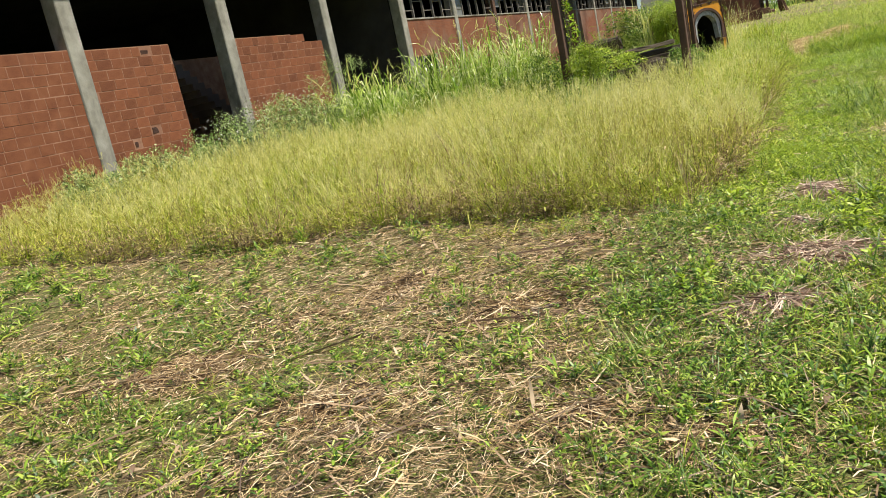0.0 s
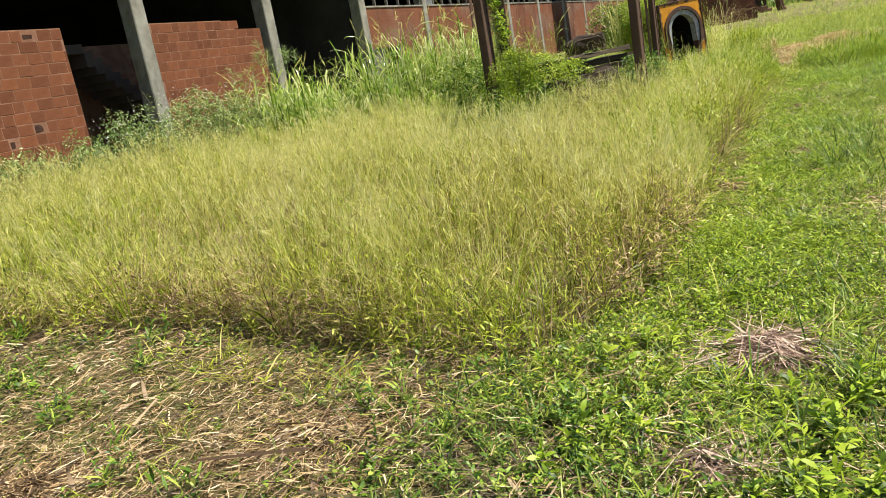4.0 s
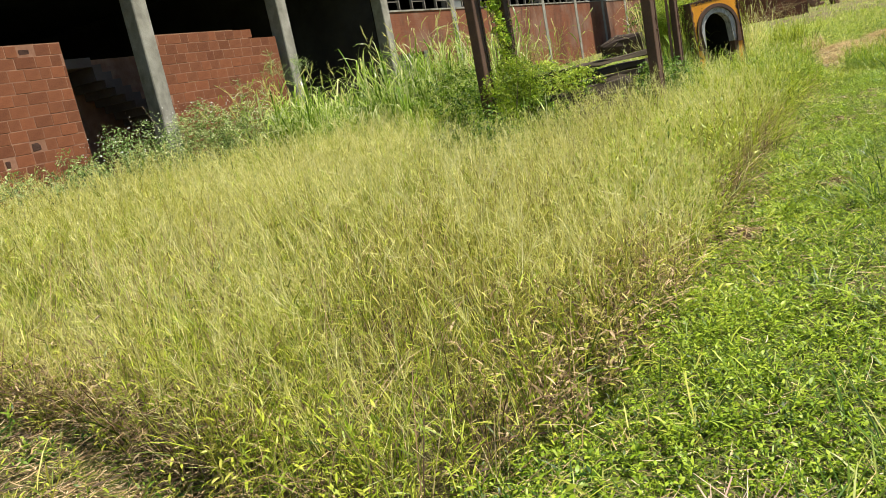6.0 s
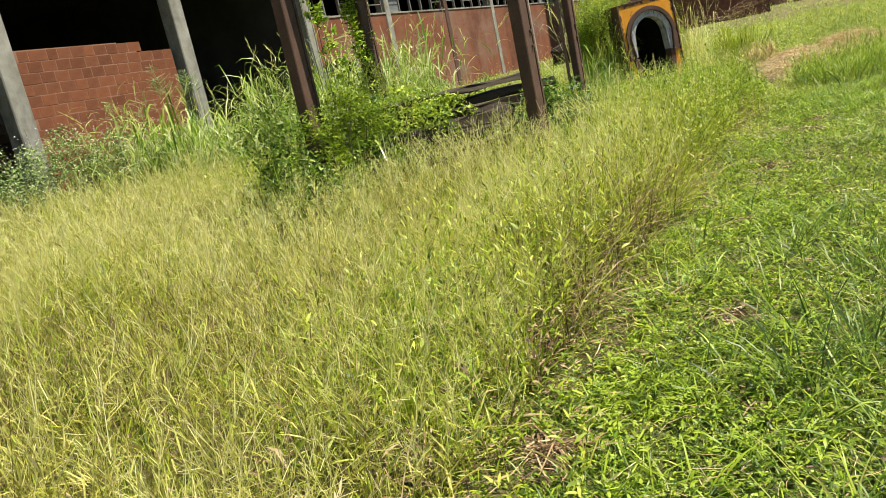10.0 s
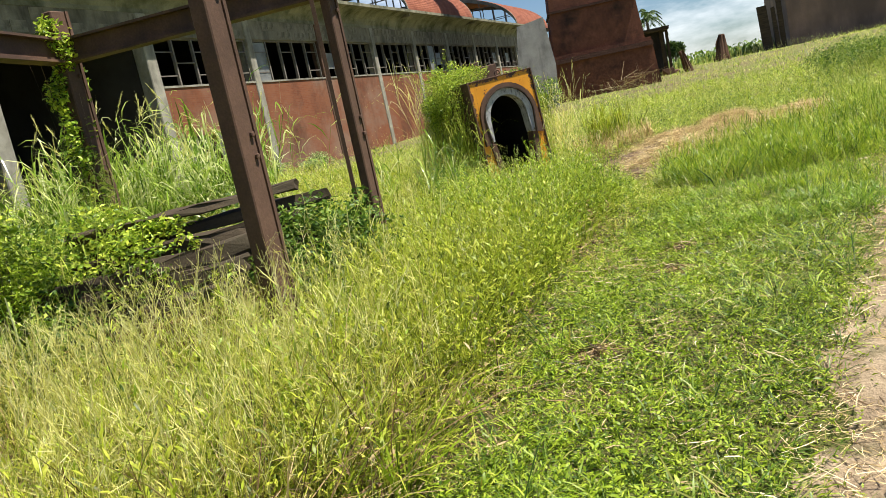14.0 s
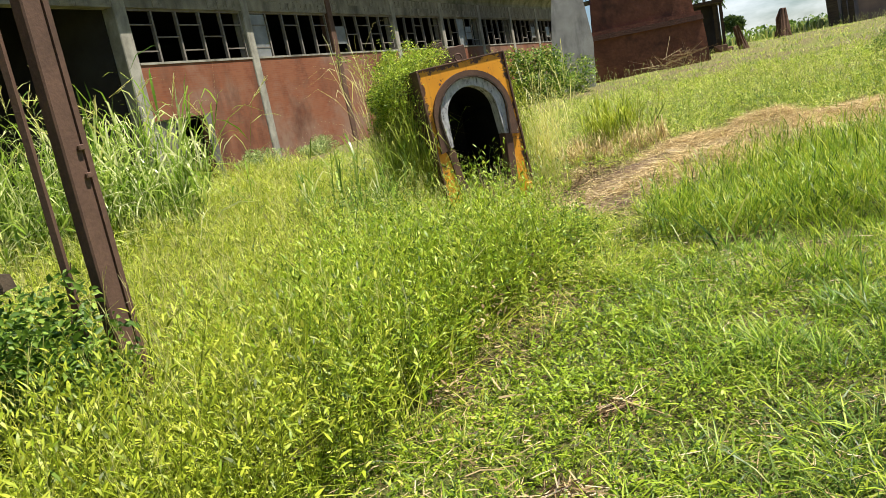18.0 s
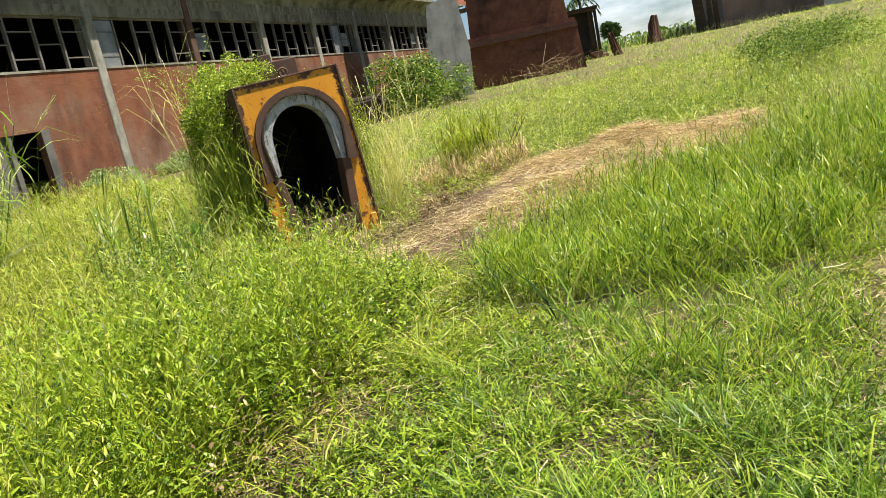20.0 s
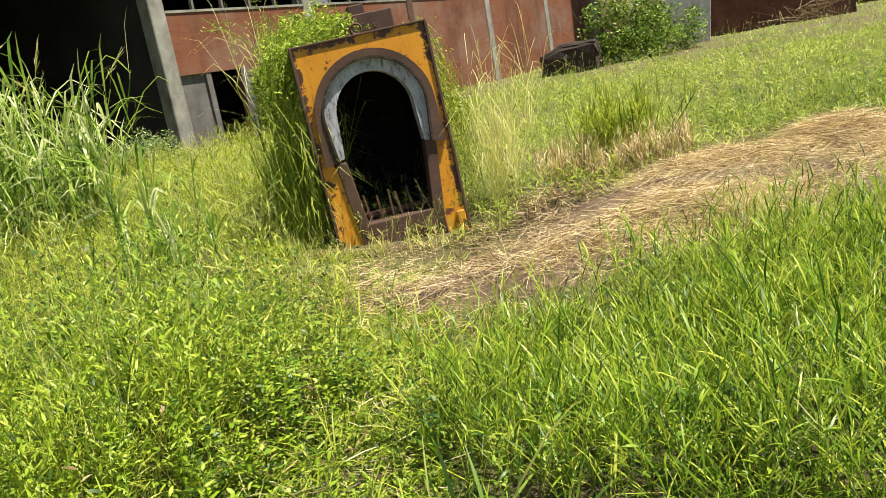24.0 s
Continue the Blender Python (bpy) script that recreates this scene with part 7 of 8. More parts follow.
cane_clump("elephant_grass", 1.1, 22.7, 1.8, 0.8, 210, 2.6, "tall arching elephant grass with pale blades", 0.3, leaf_w=0.032)
cane_clump("elephant_grass", -1.5, 22.6, 0.9, 0.6, 20, 2.1, "tall arching elephant grass")
cane_clump("elephant_grass", -2.3, 20.4, 0.5, 0.4, 14, 2.3, "loose elephant grass before the brick panel")
cane_clump("elephant_grass", 0.1, 20.6, 1.2, 0.6, 14, 1.3, "low elephant grass", 0.2)
chunks, heads = [], []
for x, y, r, n, tall in ((-2.5, 20.3, 0.45, 34, 1.75), (-1.3, 20.9, 0.5, 26, 1.5), (-0.2, 21.5, 0.7, 34, 1.8), (0.9, 22.0, 0.8, 40, 2.2), (2.3, 21.6, 0.7, 34, 2.1)):
    qx, qy = x + RNG.normal(size=n) * r, y + RNG.normal(size=n) * r * 0.6
    more, tip, way = stalk_plants(qx, qy, tall * RNG.uniform(0.6, 1.1, n), 10, (0.45, 0.95), 0.032, (1.15, 1.0), 1.7, np.ones(n), t0=0.05, taper=0.35, stem=0.007)
    chunks += more
    k = RNG.random(n) < 0.55
    bent = way[k] + np.stack([RNG.normal(size=int(k.sum())) * 0.5, RNG.normal(size=int(k.sum())) * 0.5, 0 * tip[k][:, 0]], 1)
    heads += panicles(tip[k], bent / np.linalg.norm(bent, axis=1)[:, None], np.ones(int(k.sum())), 26, 0.34, 0.022, 0.005)
stuff("foxtail_grass", chunks, M_CANE, "loose arching foxtail grass before the open bays", "grass")
stuff("foxtail_heads", heads, M_SEED, "cream drooping seed spikes of the foxtail grass", "grass")
cane_clump("dead_tuft", 8.7, 22.2, 0.75, 0.4, 260, 0.5, "brown dead grass at the foot of the green tuft", material=M_HAYSTRAW, leaf_w=0.008)
cane_clump("grass_tuft", 8.8, 22.5, 0.36, 0.3, 150, 0.92, "upright tuft of coarse green grass", leaf_w=0.014, material=M_YGRASS)


def leaf_cloud(blobs, count, size, aspect=0.5):
    """Leaves over and inside a few rounded masses, with an uneven rim."""
    vol = np.array([b[3] * b[4] * b[5] for b in blobs]) ** 0.67
    pick = RNG.choice(len(blobs), count, p=vol / vol.sum())
    d = RNG.normal(size=(count, 3))
    d /= np.linalg.norm(d, axis=1)[:, None]
    bump = 1 + 0.16 * np.sin(d[:, 0] * 5 + pick) * np.sin(d[:, 1] * 6 + 2 * pick) + 0.1 * np.sin(d[:, 2] * 9 + d[:, 0] * 4)
    r = (0.55 + 0.5 * RNG.random(count) ** 0.5) * bump
    b = np.array(blobs)[pick]
    c = b[:, :3] + d * r[:, None] * b[:, 3:6]
    return leaves(c, RNG.uniform(size[0], size[1], count), aspect)


def rough(blobs, n):
    """Breaks a few round masses up into many small ones of uneven size."""
    out = []
    for b in blobs:
        for _ in range(n):
            d = RNG.normal(size=3)
            d /= np.linalg.norm(d)
            q = 0.35 + 0.6 * RNG.random()
            f = RNG.uniform(0.22, 0.48)
            out.append((b[0] + d[0] * b[3] * q, b[1] + d[1] * b[4] * q, b[2] + d[2] * b[5] * q, b[3] * f, b[4] * f, b[5] * f))
    return out


def in_furnace(x, y):
    dx, dy = x - 6.92, y - 20.68
    u, v = dx * 0.957 + dy * 0.289, -dx * 0.289 + dy * 0.957
    return (np.abs(u) < 0.6) & (v > -0.1) & (v < 1.6)


def leafy(name, blobs, count, size, material, label, category, aspect=0.5, twigs=0, base=None):
    ob = thing(name, Matrix.Identity(4), label, category)
    v, f = leaf_cloud(rough(blobs, 14), count, size, aspect)
    low = np.array([gz(b[0], b[1]) for b in blobs]).min()
    v[:, 2] = np.maximum(v[:, 2], low - 0.05)
    crown = new("foliage", mesh_from_arrays("foliage", v, f, material))
    crown.parent = ob
    if twigs < 0:
        return ob
    n = max(twigs, 12)
    b = np.array(blobs)[RNG.integers(0, len(blobs), n)]
    a = np.stack([b[:, 0] + RNG.normal(size=n) * 0.15 * b[:, 3], b[:, 1] + RNG.normal(size=n) * 0.15 * b[:, 4], np.full(n, low - 0.05)], 1)
    e = b[:, :3] + RNG.normal(size=(n, 3)) * b[:, 3:6] * 0.55
    k = ~in_furnace(a[:, 0], a[:, 1])
    v, f = sticks(a[k], e[k], np.full(int(k.sum()), 0.009))
    tw = new("stem_tangle", mesh_from_arrays("stem_tangle", v, f, M_TWIG))
    tw.parent = ob
    return ob


g = gz(2, 14.6)
leafy("shrub", [(1.65, 13.55, g + 0.45, 0.5, 0.4, 0.5), (2.15, 13.4, g + 0.42, 0.55, 0.35, 0.5), (2.65, 13.6, g + 0.4, 0.5, 0.35, 0.45), (1.95, 14.0, g + 0.65, 0.66, 0.5, 0.7), (2.4, 14.2, g + 0.65, 0.6, 0.5, 0.7), (2.2, 14.9, g + 0.8, 0.6, 0.5, 0.7), (1.85, 13.15, g + 0.3, 0.4, 0.3, 0.36), (2.3, 13.1, g + 0.26, 0.45, 0.25, 0.34)], 26000, (0.022, 0.055), M_WEED, "leafy green shrub round the posts of the frame", "shrub", twigs=60)
leafy("shrub", [(2.32, 13.6, g + 0.80, 0.36, 0.26, 0.42), (2.62, 13.6, g + 0.55, 0.34, 0.24, 0.38), (2.12, 13.5, g + 0.5, 0.30, 0.2, 0.4), (2.45, 13.75, g + 1.05, 0.3, 0.25, 0.3)], 8000, (0.022, 0.055), M_LIME, "bright leafy shrub growing before the foot of a steel post", "shrub", aspect=0.36, twigs=40)
leafy("creeper", [(3.0, 14.2, g + 0.75, 0.5, 0.2, 0.32), (3.45, 14.15, g + 0.4, 0.5, 0.14, 0.3), (2.75, 14.5, g + 0.95, 0.45, 0.3, 0.25), (3.9, 14.4, g + 0.35, 0.4, 0.16, 0.28), (3.3, 14.6, g + 1.0, 0.4, 0.2, 0.1), (2.7, 14.1, g + 0.5, 0.5, 0.3, 0.4)], 9000, (0.025, 0.06), M_VINE, "creeper trailing over the stacked beams", "creeper", twigs=30)
leafy("fern_patch", [(4.55, 15.0, g + 0.42, 0.45, 0.35, 0.45), (4.35, 14.65, g + 0.45, 0.42, 0.3, 0.48), (4.1, 14.3, g + 0.38, 0.35, 0.25, 0.42), (4.1, 14.6, g + 0.7, 0.3, 0.25, 0.25)], 7500, (0.025, 0.065), M_BUSH, "dark leafy weeds at the end of the stack", "weeds", twigs=20)
px, py = POSTS[3]
leafy("post_vine", [(px - 0.03, py - 0.03, 0.7 + 0.42 * k, 0.19, 0.19, 0.3) for k in range(6)], 5200, (0.03, 0.065), M_VINE, "vine sheathing a steel post to its top", "vine", twigs=20)
px, py = POSTS[0]
leafy("hanging_vine", [(px + 0.12 + 0.05 * k, py + 0.3 + 0.04 * k, 2.75 - 0.25 * k, 0.10, 0.10, 0.16) for k in range(6)], 260, (0.05, 0.1), M_VINE, "thin vine hanging from the frame", "vine", twigs=8)
# reeds crowding the shrub at the posts
leafy("under_weeds", [(2.9, 14.75, g + 0.35, 0.7, 0.3, 0.45), (3.6, 15.2, g + 0.5, 0.6, 0.2, 0.5), (2.7, 15.0, g + 0.6, 0.6, 0.25, 0.5), (3.2, 14.15, g + 0.3, 0.6, 0.14, 0.34), (2.5, 13.9, g + 0.4, 0.5, 0.3, 0.45)], 8000, (0.03, 0.07), M_BUSH, "dark weeds growing under the stacked beams", "weeds", twigs=30)
for x, y, n in ((2.3, 14.1, 46), (1.6, 14.1, 30), (2.85, 14.0, 34), (2.9, 15.4, 30)):
    qx, qy = x + RNG.normal(size=n) * 0.12, y + RNG.normal(size=n) * 0.12
    chunks, tip, way = stalk_plants(qx, qy, RNG.uniform(0.7, 1.35, n), 8, (0.16, 0.36), 0.04, (1.0, 1.2), 1.3, np.ones(n), stem=0.004)
    stuff("plumed_grass", chunks + panicles(tip, way, np.ones(n), 16, 0.26, 0.07, 0.002), M_FIELD, "tall fine grass with hazy seed heads at the frame", "grass")
for x, y, n, tall_w in ((1.75, 13.5, 14, 1.2), (2.4, 13.45, 14, 1.2), (1.5, 14.3, 18, 1.2), (2.6, 15.2, 26, 1.5)):
    cane_clump("reed_tuft", x, y, 0.3, 0.25, n, tall_w, "bright green reeds crowding the shrub", leaf_w=0.013)
for x, y in ((3.2, 13.75), (3.7, 13.95), (4.1, 14.15), (2.8, 13.6)):
    cane_clump("dead_grass_tuft", x, y, 0.3, 0.12, 40, 0.75, "dry brown grass before the stacked beams", leaf_w=0.007, material=M_DEAD)
# vines over the furnace


def vine_curtain(name, starts, falls, strands, leaf, material, label, spreadx):
    """Strands that start on top, tumble over an edge of the furnace and hang down, with leaves along them."""
    n = strands
    a = np.stack([RNG.uniform(*starts[0], n), RNG.uniform(*starts[1], n), RNG.uniform(*starts[2], n)], 1)
    e = np.stack([RNG.uniform(*falls[0], n), a[:, 1] + RNG.normal(size=n) * 0.15, RNG.uniform(*falls[2], n)], 1)
    m = (a + e) / 2 + np.stack([RNG.normal(size=n) * 0.06 + spreadx, RNG.normal(size=n) * 0.08, 0.25 * (a[:, 2] - e[:, 2])], 1)
    pts = [a * (1 - t) ** 2 + m * 2 * t * (1 - t) + e * t * t for t in np.linspace(0, 1, 9)]
    to_world = lambda p: p @ np.array(OV.to_3x3()).T + np.array(OV.translation)
    pts = [to_world(p) for p in pts]
    ob = thing(name, Matrix.Identity(4), label, "vine")
    chunks = [sticks(p, q, np.full(n, 0.0045)) for p, q in zip(pts, pts[1:])]
    v, f = joined(chunks)
    me = new("stem_tangle", mesh_from_arrays("stem_tangle", v, f, M_YGRASS))
    me.parent = ob
    per = 17
    t = RNG.random((n, per)) * 8
    k = np.minimum(t.astype(int), 7)
    P = np.stack(pts, 1)
    idx = np.arange(n)[:, None]
    c = P[idx, k] + (P[idx, k + 1] - P[idx, k]) * (t - k)[..., None] + RNG.normal(size=(n, per, 3)) * 0.035
    v, f = leaves(c.reshape(-1, 3), RNG.uniform(leaf[0], leaf[1], n * per), 0.34)
    me = new("foliage", mesh_from_arrays("foliage", v, f, material))
    me.parent = ob
    return ob


vine_curtain("furnace_vine", ((-0.72, 0.0), (0.15, 1.3), (1.66, 1.95)), ((-0.92, -0.60), None, (-0.1, 1.5)), 330, (0.022, 0.055), M_VINE, "thick stringy vine smothering the top and side of the furnace", -0.10)
vine_curtain("dry_vine", ((0.50, 0.62), (0.02, 1.2), (1.0, 1.72)), ((0.58, 0.80), None, (-0.2, 0.9)), 170, (0.018, 0.045), M_YGRASS, "dry straggling creeper along the furnace casing", 0.10)
leafy("furnace_top_vine", [(5.92, 21.4, 1.78, 0.30, 0.45, 0.36), (6.28, 21.35, 2.04, 0.34, 0.42, 0.26), (6.08, 21.2, 1.86, 0.22, 0.3, 0.28), (6.5, 21.4, 2.10, 0.30, 0.34, 0.15), (5.72, 21.2, 1.6, 0.16, 0.2, 0.3), (6.05, 21.7, 2.2, 0.25, 0.3, 0.2)], 8000, (0.022, 0.055), M_VINE, "leafy vine heaped on the furnace", "vine", aspect=0.36, twigs=-1)
cane_clump("vine_shoot", 5.85, 21.7, 0.35, 0.35, 26, 2.5, "long dry shoots rising from the vine", material=M_SEED, leaf_w=0.008)
cane_clump("pale_grass_tuft", 7.68, 21.5, 0.14, 0.3, 44, 1.85, "pale dry grass arching beside the furnace", material=M_SEED, leaf_w=0.006)
cane_clump("hanging_grass", 5.95, 21.1, 0.28, 0.5, 130, 1.35, "long pale grass tangled in the vine", material=M_FIELD, leaf_w=0.009)
cane_clump("hanging_grass", 6.12, 20.75, 0.16, 0.12, 70, 1.4, "pale grass standing in the vine at the furnace's corner", material=M_FIELD, leaf_w=0.008)
for k in range(16):
    q = np.clip(RNG.normal(size=3), -1.2, 1.2)
    a = Vector((5.9 + 0.22 * q[0], 21.35 + 0.3 * q[1], 1.95 + 0.1 * q[2]))
    e = a + Vector((RNG.uniform(-0.42, 0.3), RNG.uniform(-0.2, 0.2), RNG.uniform(0.15, 0.55)))
    m = (a + e) / 2 + Vector((0, 0, 0.12))
    pts = np.array([a, m, e])
    leaf_at = np.concatenate([pts[0] + (pts[1] - pts[0]) * RNG.random((7, 1)), pts[1] + (pts[2] - pts[1]) * RNG.random((9, 1))]) + RNG.normal(size=(16, 3)) * 0.025
    v, f = joined([sticks(pts[:-1], pts[1:], np.full(2, 0.006)), leaves(leaf_at, RNG.uniform(0.02, 0.05, 16), 0.34)])
    ob = tagged(new("vine_tendril", mesh_from_arrays("vine_tendril", v, f, M_FIELD)), "pale half-dry tendril straggling out of the vine", "vine", "tendrils of the furnace vine")
cane_clump("dead_grass", 7.0, 20.45, 0.4, 0.08, 14, 0.34, "dead grass stalks before the furnace mouth", 0.29, material=M_SEED, leaf_w=0.007)
cane_clump("cane_shoot", 5.6, 19.4, 0.35, 0.35, 9, 1.5, "thin upright cane shoots in the meadow", leaf_w=0.02)
cane_clump("cane_shoot", 4.9, 20.6, 0.3, 0.3, 8, 1.3, "thin upright cane shoots in the meadow", leaf_w=0.02)
# dark weathered block beside the far bush
bm = bmesh.new()
box(bm, -0.95, 0.95, -0.5, 0.5, -0.3, 0.95, bevel=0.1)
bmesh.ops.subdivide_edges(bm, edges=bm.edges[:], cuts=2, use_grid_fill=True)
for v in bm.verts:
    v.co += Vector((RNG.normal(), RNG.normal(), RNG.normal())) * 0.05
    v.co.z -= 0.35 * max(0.0, -v.co.x - 0.3) * (v.co.z > 0.3)
ob = part("dark_block", bm, M_SOOTBLOCK, m=Matrix.Translation((8.35, 42.1, gz(8.35, 42.1))) @ Matrix.Rotation(radians(-12), 4, 'Z'))
tagged(ob, "dark weathered block of masonry beside the bush", "masonry block")
# bushes farther off
g = gz(10.5, 43)
leafy("bush", [(9.6, 42.8, g + 0.95, 1.4, 1.1, 1.1), (11.0, 43.4, g + 1.1, 1.5, 1.1, 1.2), (12.2, 44.0, g + 0.85, 1.0, 0.9, 0.95), (10.4, 42.7, g + 0.6, 1.6, 0.8, 0.7)], 13000, (0.07, 0.15), M_WEED, "dense rounded green bush before the slab", "bush", twigs=40)
g = gz(16.3, 26.8)
leafy("bush", [(15.4, 25.9, g + 0.35, 0.8, 0.6, 0.42), (16.5, 26.6, g + 0.42, 1.0, 0.7, 0.5), (17.3, 28.2, g + 0.45, 1.0, 0.9, 0.5), (16.2, 27.6, g + 0.4, 1.0, 0.9, 0.45)], 15000, (0.035, 0.08), M_WEED, "low dark green bush in the field", "bush", twigs=50, aspect=0.3)
# weeds along the foot of the factory


def by_front(u, out):
    """Plan place of a spot that far along and before the factory front."""
    return -1.05 + u * 0.4294 + 0.9031 * out, 33.18 + u * 0.9031 - 0.4294 * out


for u, out, tall_w in ((-18.6, 1.5, 0.8), (-17.2, 1.4, 0.9), (-15.6, 1.6, 1.0), (-14.4, 1.7, 1.15), (-13.3, 1.8, 1.3), (-12.2, 1.7, 1.35), (-11.2, 1.8, 1.4), (-10.2, 1.9, 1.3), (-8.6, 1.6, 1.0), (-5.0, 1.4, 0.8), (-2.6, 1.2, 0.8), (2.4, 1.0, 0.5), (5.6, 1.0, 0.5)):
    wx, wy = by_front(u, out)
    g = gz(wx, wy)
    tall_w *= 1.3
    leafy("foot_weeds", [(wx, wy, g + tall_w * 0.45, 0.6, 0.5, tall_w * 0.5), (wx + 0.3, wy + 0.45, g + tall_w * 0.42, 0.6, 0.6, tall_w * 0.5), (wx - 0.1, wy - 0.3, g + tall_w * 0.3, 0.6, 0.5, tall_w * 0.36)], 4200, (0.035, 0.095), M_SAGE, "bushy grey-green weeds along the factory foot", "weeds", twigs=60, aspect=0.38)
    if -15 < u < -10:
        n = 70
        c = np.stack([wx + RNG.normal(size=n) * 0.45, wy + RNG.normal(size=n) * 0.4, g + tall_w * RNG.uniform(0.55, 0.98, n)], 1)
        stuff("white_flowers", [leaves(c, RNG.uniform(0.02, 0.045, n), 0.9)], M_PETAL, "small white flowers over the grey-green weeds", "flowers")


def plume_grass(u, out, stems, tall):
    """Upright reeds with broad airy plumes."""
    cx, cy = by_front(u, out)
    ob = thing("plume_grass", Matrix.Identity(4), "tall reed tuft with airy grey-green plumes", "grass clump")
    x, y = cx + RNG.normal(size=stems) * 0.22, cy + RNG.normal(size=stems) * 0.22
    base = on_ground(x, y)
    lean = RNG.normal(size=(stems, 2)) * 0.14
    h = tall * RNG.uniform(0.75, 1.0, stems)
    tip = base + np.stack([lean[:, 0] * h, lean[:, 1] * h, h], 1)
    v, f = sticks(base, tip, np.full(stems, 0.012))
    me = new("stem", mesh_from_arrays("stem", v, f, M_SAGE))
    me.parent = ob
    tagged(me, "upright reed stems", kind="stuff")
    A, B = [], []
    for k in range(46):
        q = RNG.uniform(0.0, 0.42, stems)
        a = tip + (base - tip) / h[:, None] * q[:, None]
        ang = RNG.uniform(0, 6.283, stems)
        L = RNG.uniform(0.10, 0.30, stems) * (0.5 + q * 1.6)
        A.append(a)
        B.append(a + np.stack([np.cos(ang) * L, np.sin(ang) * L, L * RNG.uniform(0.2, 0.8, stems)], 1))
    v, f = sticks(np.concatenate(A), np.concatenate(B), np.full(46 * stems, 0.007))
    me = new("plume", mesh_from_arrays("plume", v, f, M_SAGE))
    me.parent = ob
    tagged(me, "airy seed plumes", kind="stuff")


plume_grass(-8.6, 2.0, 9, 2.6)
plume_grass(-10.1, 2.2, 4, 2.2)
for u, out, n, tall_w in ((-9.2, 2.2, 60, 1.7), (-8.3, 2.3, 60, 1.7), (-7.4, 2.2, 40, 1.5), (-11.4, 4.4, 14, 1.7), (-6.2, 2.0, 26, 1.7), (-4.6, 2.0, 30, 1.9)):
    wx, wy = by_front(u, out)
    cane_clump("reed_tuft", wx, wy, 0.5, 0.4, n, tall_w, "dense green reed tuft before the factory", leaf_w=0.018, material=M_CANE)

# ---- far trees and hedge ----


def far_tree(cx, cy, h, r, name="tree"):
    g = gz(cx, cy)
    ob = thing(name, Matrix.Translation((cx, cy, g)), "distant round dark green tree", "tree")
    bm = bmesh.new()
    bmesh.ops.create_cone(bm, segments=8, radius1=0.35, radius2=0.15, depth=h * 0.6, matrix=Matrix.Translation((0, 0, h * 0.3)))
    part("trunk", bm, M_TREE, ob)
    bl = [(RNG.normal() * r * 0.45, RNG.normal() * r * 0.3, h * 0.62 + RNG.normal() * r * 0.25, r * 0.6, r * 0.6, r * 0.5) for _ in range(7)]
    v, f = leaf_cloud(bl, 1500, (0.45, 0.9))
    me = new("crown", mesh_from_arrays("crown", v, f, M_FARLEAF))
    me.parent = ob
    return ob


far_tree(56.5, 142.0, 4.6, 1.7)


def palm(cx, cy, h, seed):
    rng = random.Random(seed)
    g = gz(cx, cy)
    ob = thing("palm_tree", Matrix.Translation((cx, cy, g)), "distant coconut palm with drooping fronds", "tree")
    bm = bmesh.new()
    bmesh.ops.create_cone(bm, segments=8, radius1=0.22, radius2=0.14, depth=h, matrix=Matrix.Translation((0, 0, h / 2)))
    part("trunk", bm, M_TREE, ob)
    for k in range(13):
        yaw, rise = k * 2.4 + rng.uniform(-0.2, 0.2), rng.uniform(0.0, 1.3)
        chunks = []
        pts = [Vector((math.cos(yaw) * t * 1.9, math.sin(yaw) * t * 1.9, h + rise * t * 2.4 - 2.2 * t * t)) for t in (0, 0.15, 0.3, 0.45, 0.6, 0.75, 0.9, 1.0)]
        side = Vector((-math.sin(yaw), math.cos(yaw), 0))
        A, B = [], []
        for p, q in zip(pts, pts[1:]):
            for s in (0.0, 0.33, 0.66):
                o = p.lerp(q, s)
                for d in (-1, 1):
                    A.append(o)
                    B.append(o + side * d * 0.32 + (q - p) * 0.6 + Vector((0, 0, -0.2)))
        v, f = sticks(np.array(A), np.array(B), np.full(len(A), 0.09))
        v2, f2 = sticks(np.array(pts[:-1]), np.array(pts[1:]), np.full(len(pts) - 1, 0.07))
        vv, ff = joined([(v, f), (v2, f2)])
        fr = new("frond", mesh_from_arrays("frond", vv, ff, M_FARLEAF))
        fr.parent = ob


palm(33.9, 90.0, 5.7, 4)

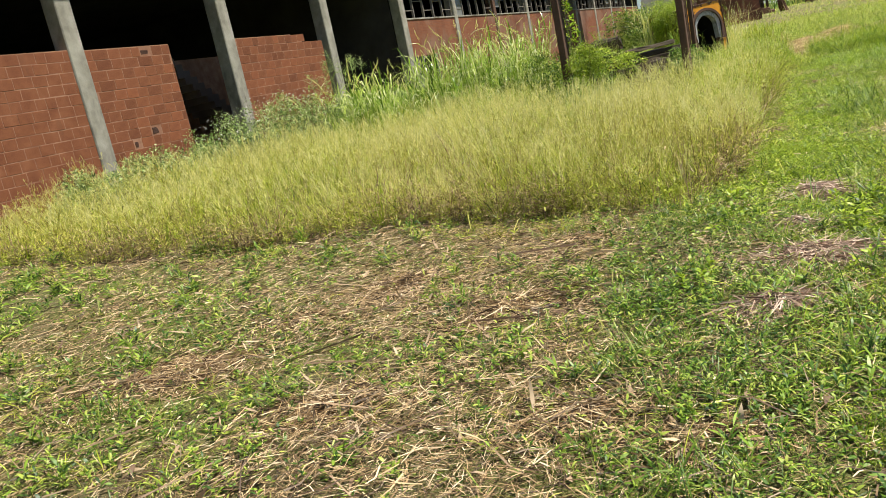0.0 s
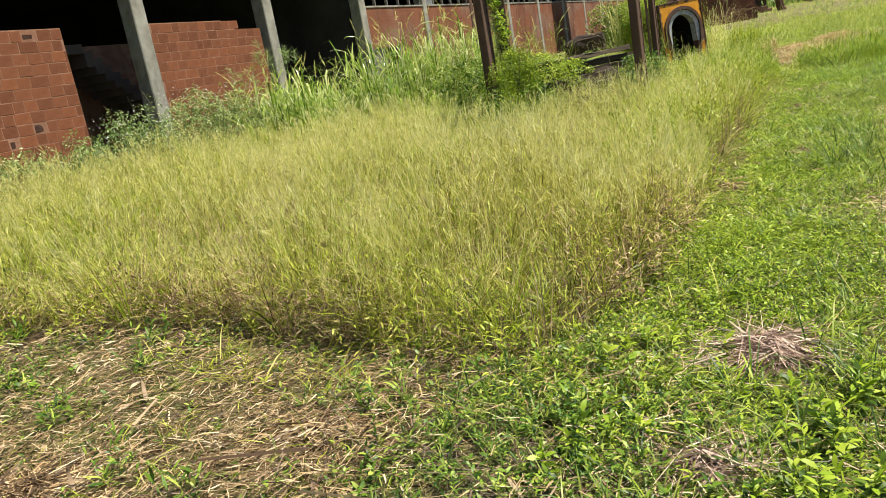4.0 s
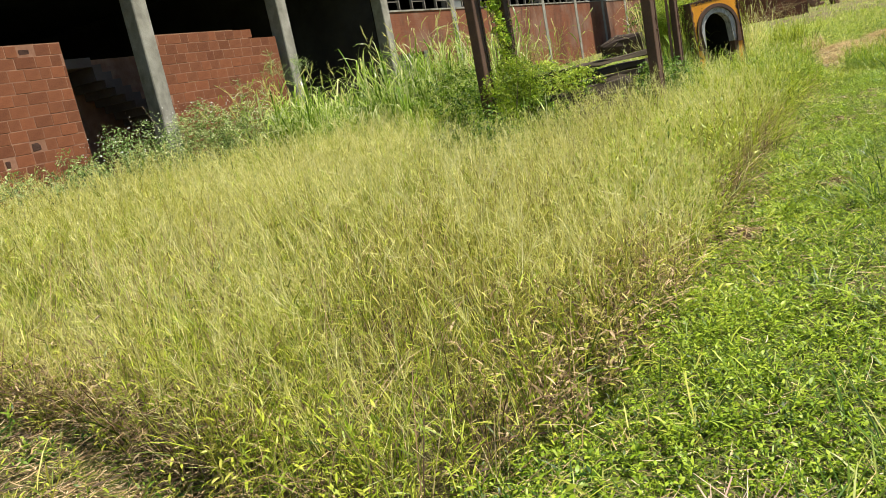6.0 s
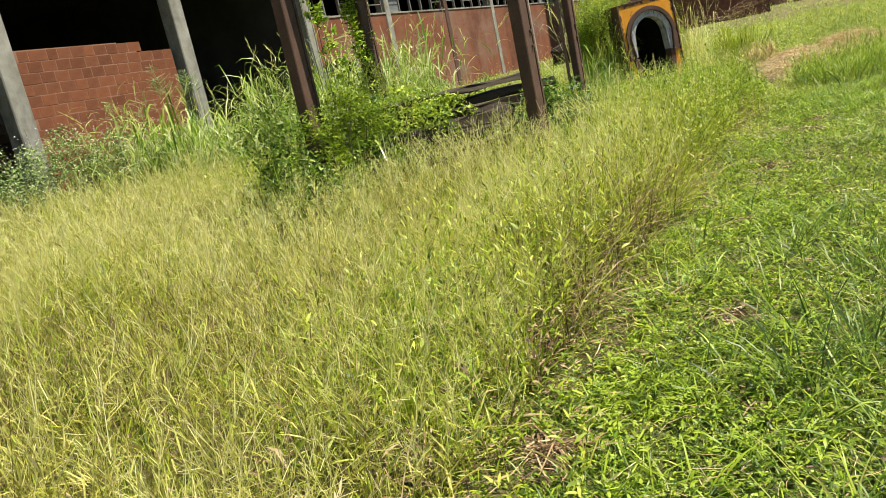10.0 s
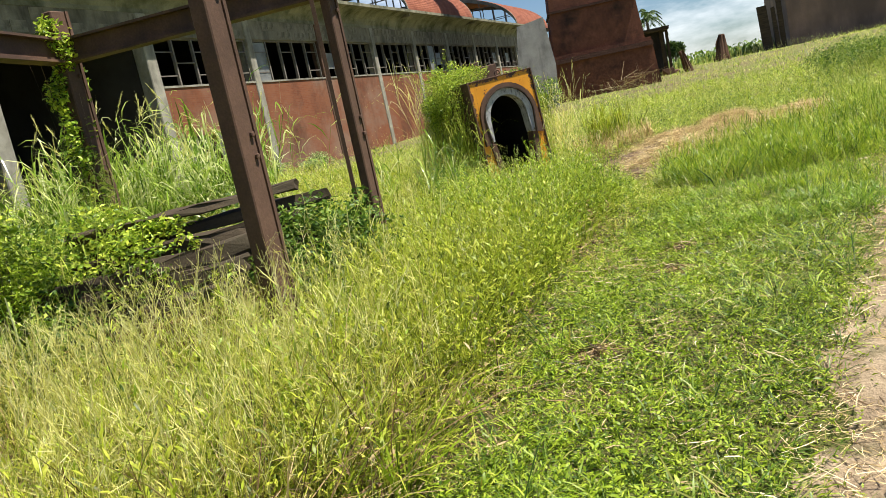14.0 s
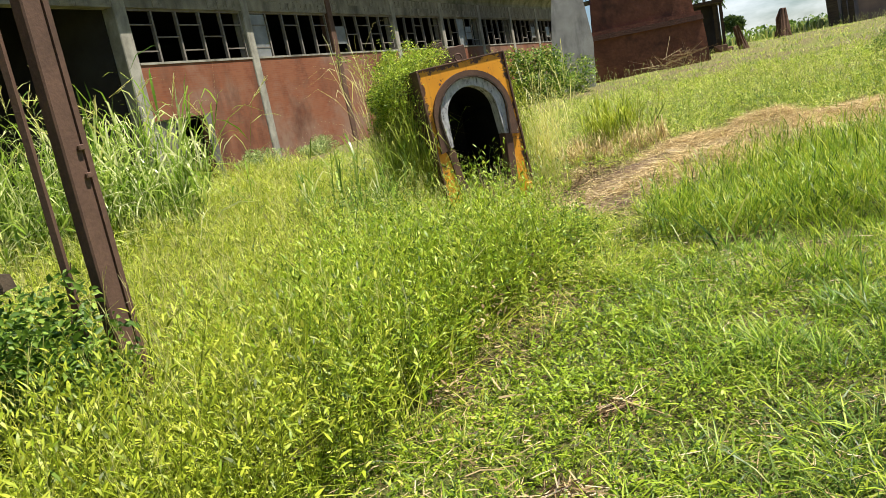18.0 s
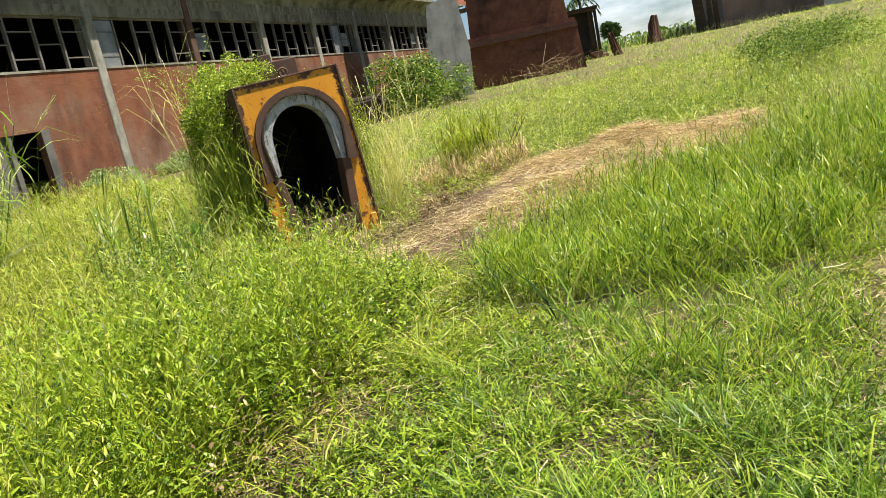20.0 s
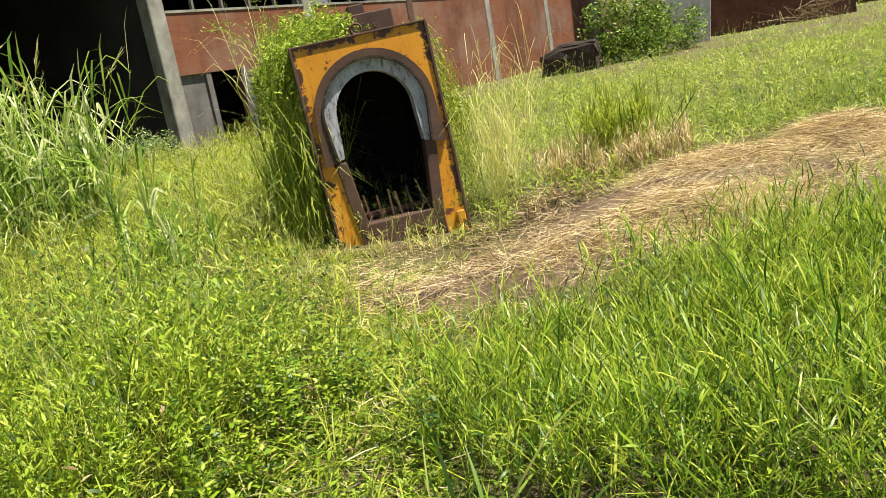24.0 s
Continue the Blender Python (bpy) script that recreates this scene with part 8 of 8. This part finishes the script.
hx = RNG.uniform(22, 90, 5200)
hy = 92 + RNG.uniform(-4, 14, 5200) - (hx - 30) * 0.12
stuff("far_scrub", [blades(on_ground(hx, hy), RNG.uniform(0.6, 1.7, 5200) * (0.5 + 0.6 * value(hx, hy, 0.25)), RNG.uniform(0.08, 0.2, 5200), RNG.uniform(0, 6.28, 5200), RNG.uniform(0.2, 0.9, 5200))], M_TURF, "far belt of cane and scrub along the field's end", "scrub")
hx = RNG.uniform(-60, 260, 5000)
hy = 210 + RNG.uniform(-10, 30, 5000)
hz = RNG.random(5000) ** 1.4 * (1.6 + 1.4 * value(hx, hy, 0.06))
stuff("far_woods", [leaves(on_ground(hx, hy) + np.stack([0 * hz, 0 * hz, hz], 1), RNG.uniform(0.7, 1.6, 5000), 0.7)], M_BUSH, "distant line of woods on the horizon", "woods")

# stump, crooked post
for nm, x, y, h, r in (("tree_stump", 33.6, 73.2, 2.2, 0.42), ("crooked_post", 24.9, 58.5, 1.5, 0.2)):
    bm = bmesh.new()
    bmesh.ops.create_cone(bm, cap_ends=True, segments=10, radius1=r * 1.35, radius2=r * 0.5, depth=h, matrix=Matrix.Translation((0, 0, h / 2)))
    bmesh.ops.subdivide_edges(bm, edges=bm.edges[:], cuts=2)
    for v in bm.verts:
        v.co += Vector((RNG.normal(), RNG.normal(), RNG.normal() * 0.6)) * r * 0.2
    ob = part(nm, bm, M_STUMP, m=Matrix.Translation((x, y, gz(x, y) - 0.1)) @ Matrix.Rotation(radians(6 if r > 0.3 else -14), 4, 'Y'))
    tagged(ob, "weathered red-brown broken tree stump" if r > 0.3 else "short crooked dark post", "stump" if r > 0.3 else "post")

n = 90
a = np.stack([RNG.uniform(16.6, 18.6, n), RNG.uniform(48.2, 49.4, n), np.zeros(n)], 1)
a[:, 2] = ground_z(a[:, 0], a[:, 1]) + RNG.uniform(0.1, 0.8, n)
b = a + RNG.normal(size=(n, 3)) * np.array([0.7, 0.4, 0.35])
b[:, 2] = np.maximum(b[:, 2], ground_z(b[:, 0], b[:, 1]) + 0.05)
v, f = sticks(a, b, RNG.uniform(0.012, 0.03, n))
tagged(new("brush_pile", mesh_from_arrays("brush_pile", v, f, M_DEAD)), "pile of pale dead branches by the chimney", "brush pile", kind="stuff")
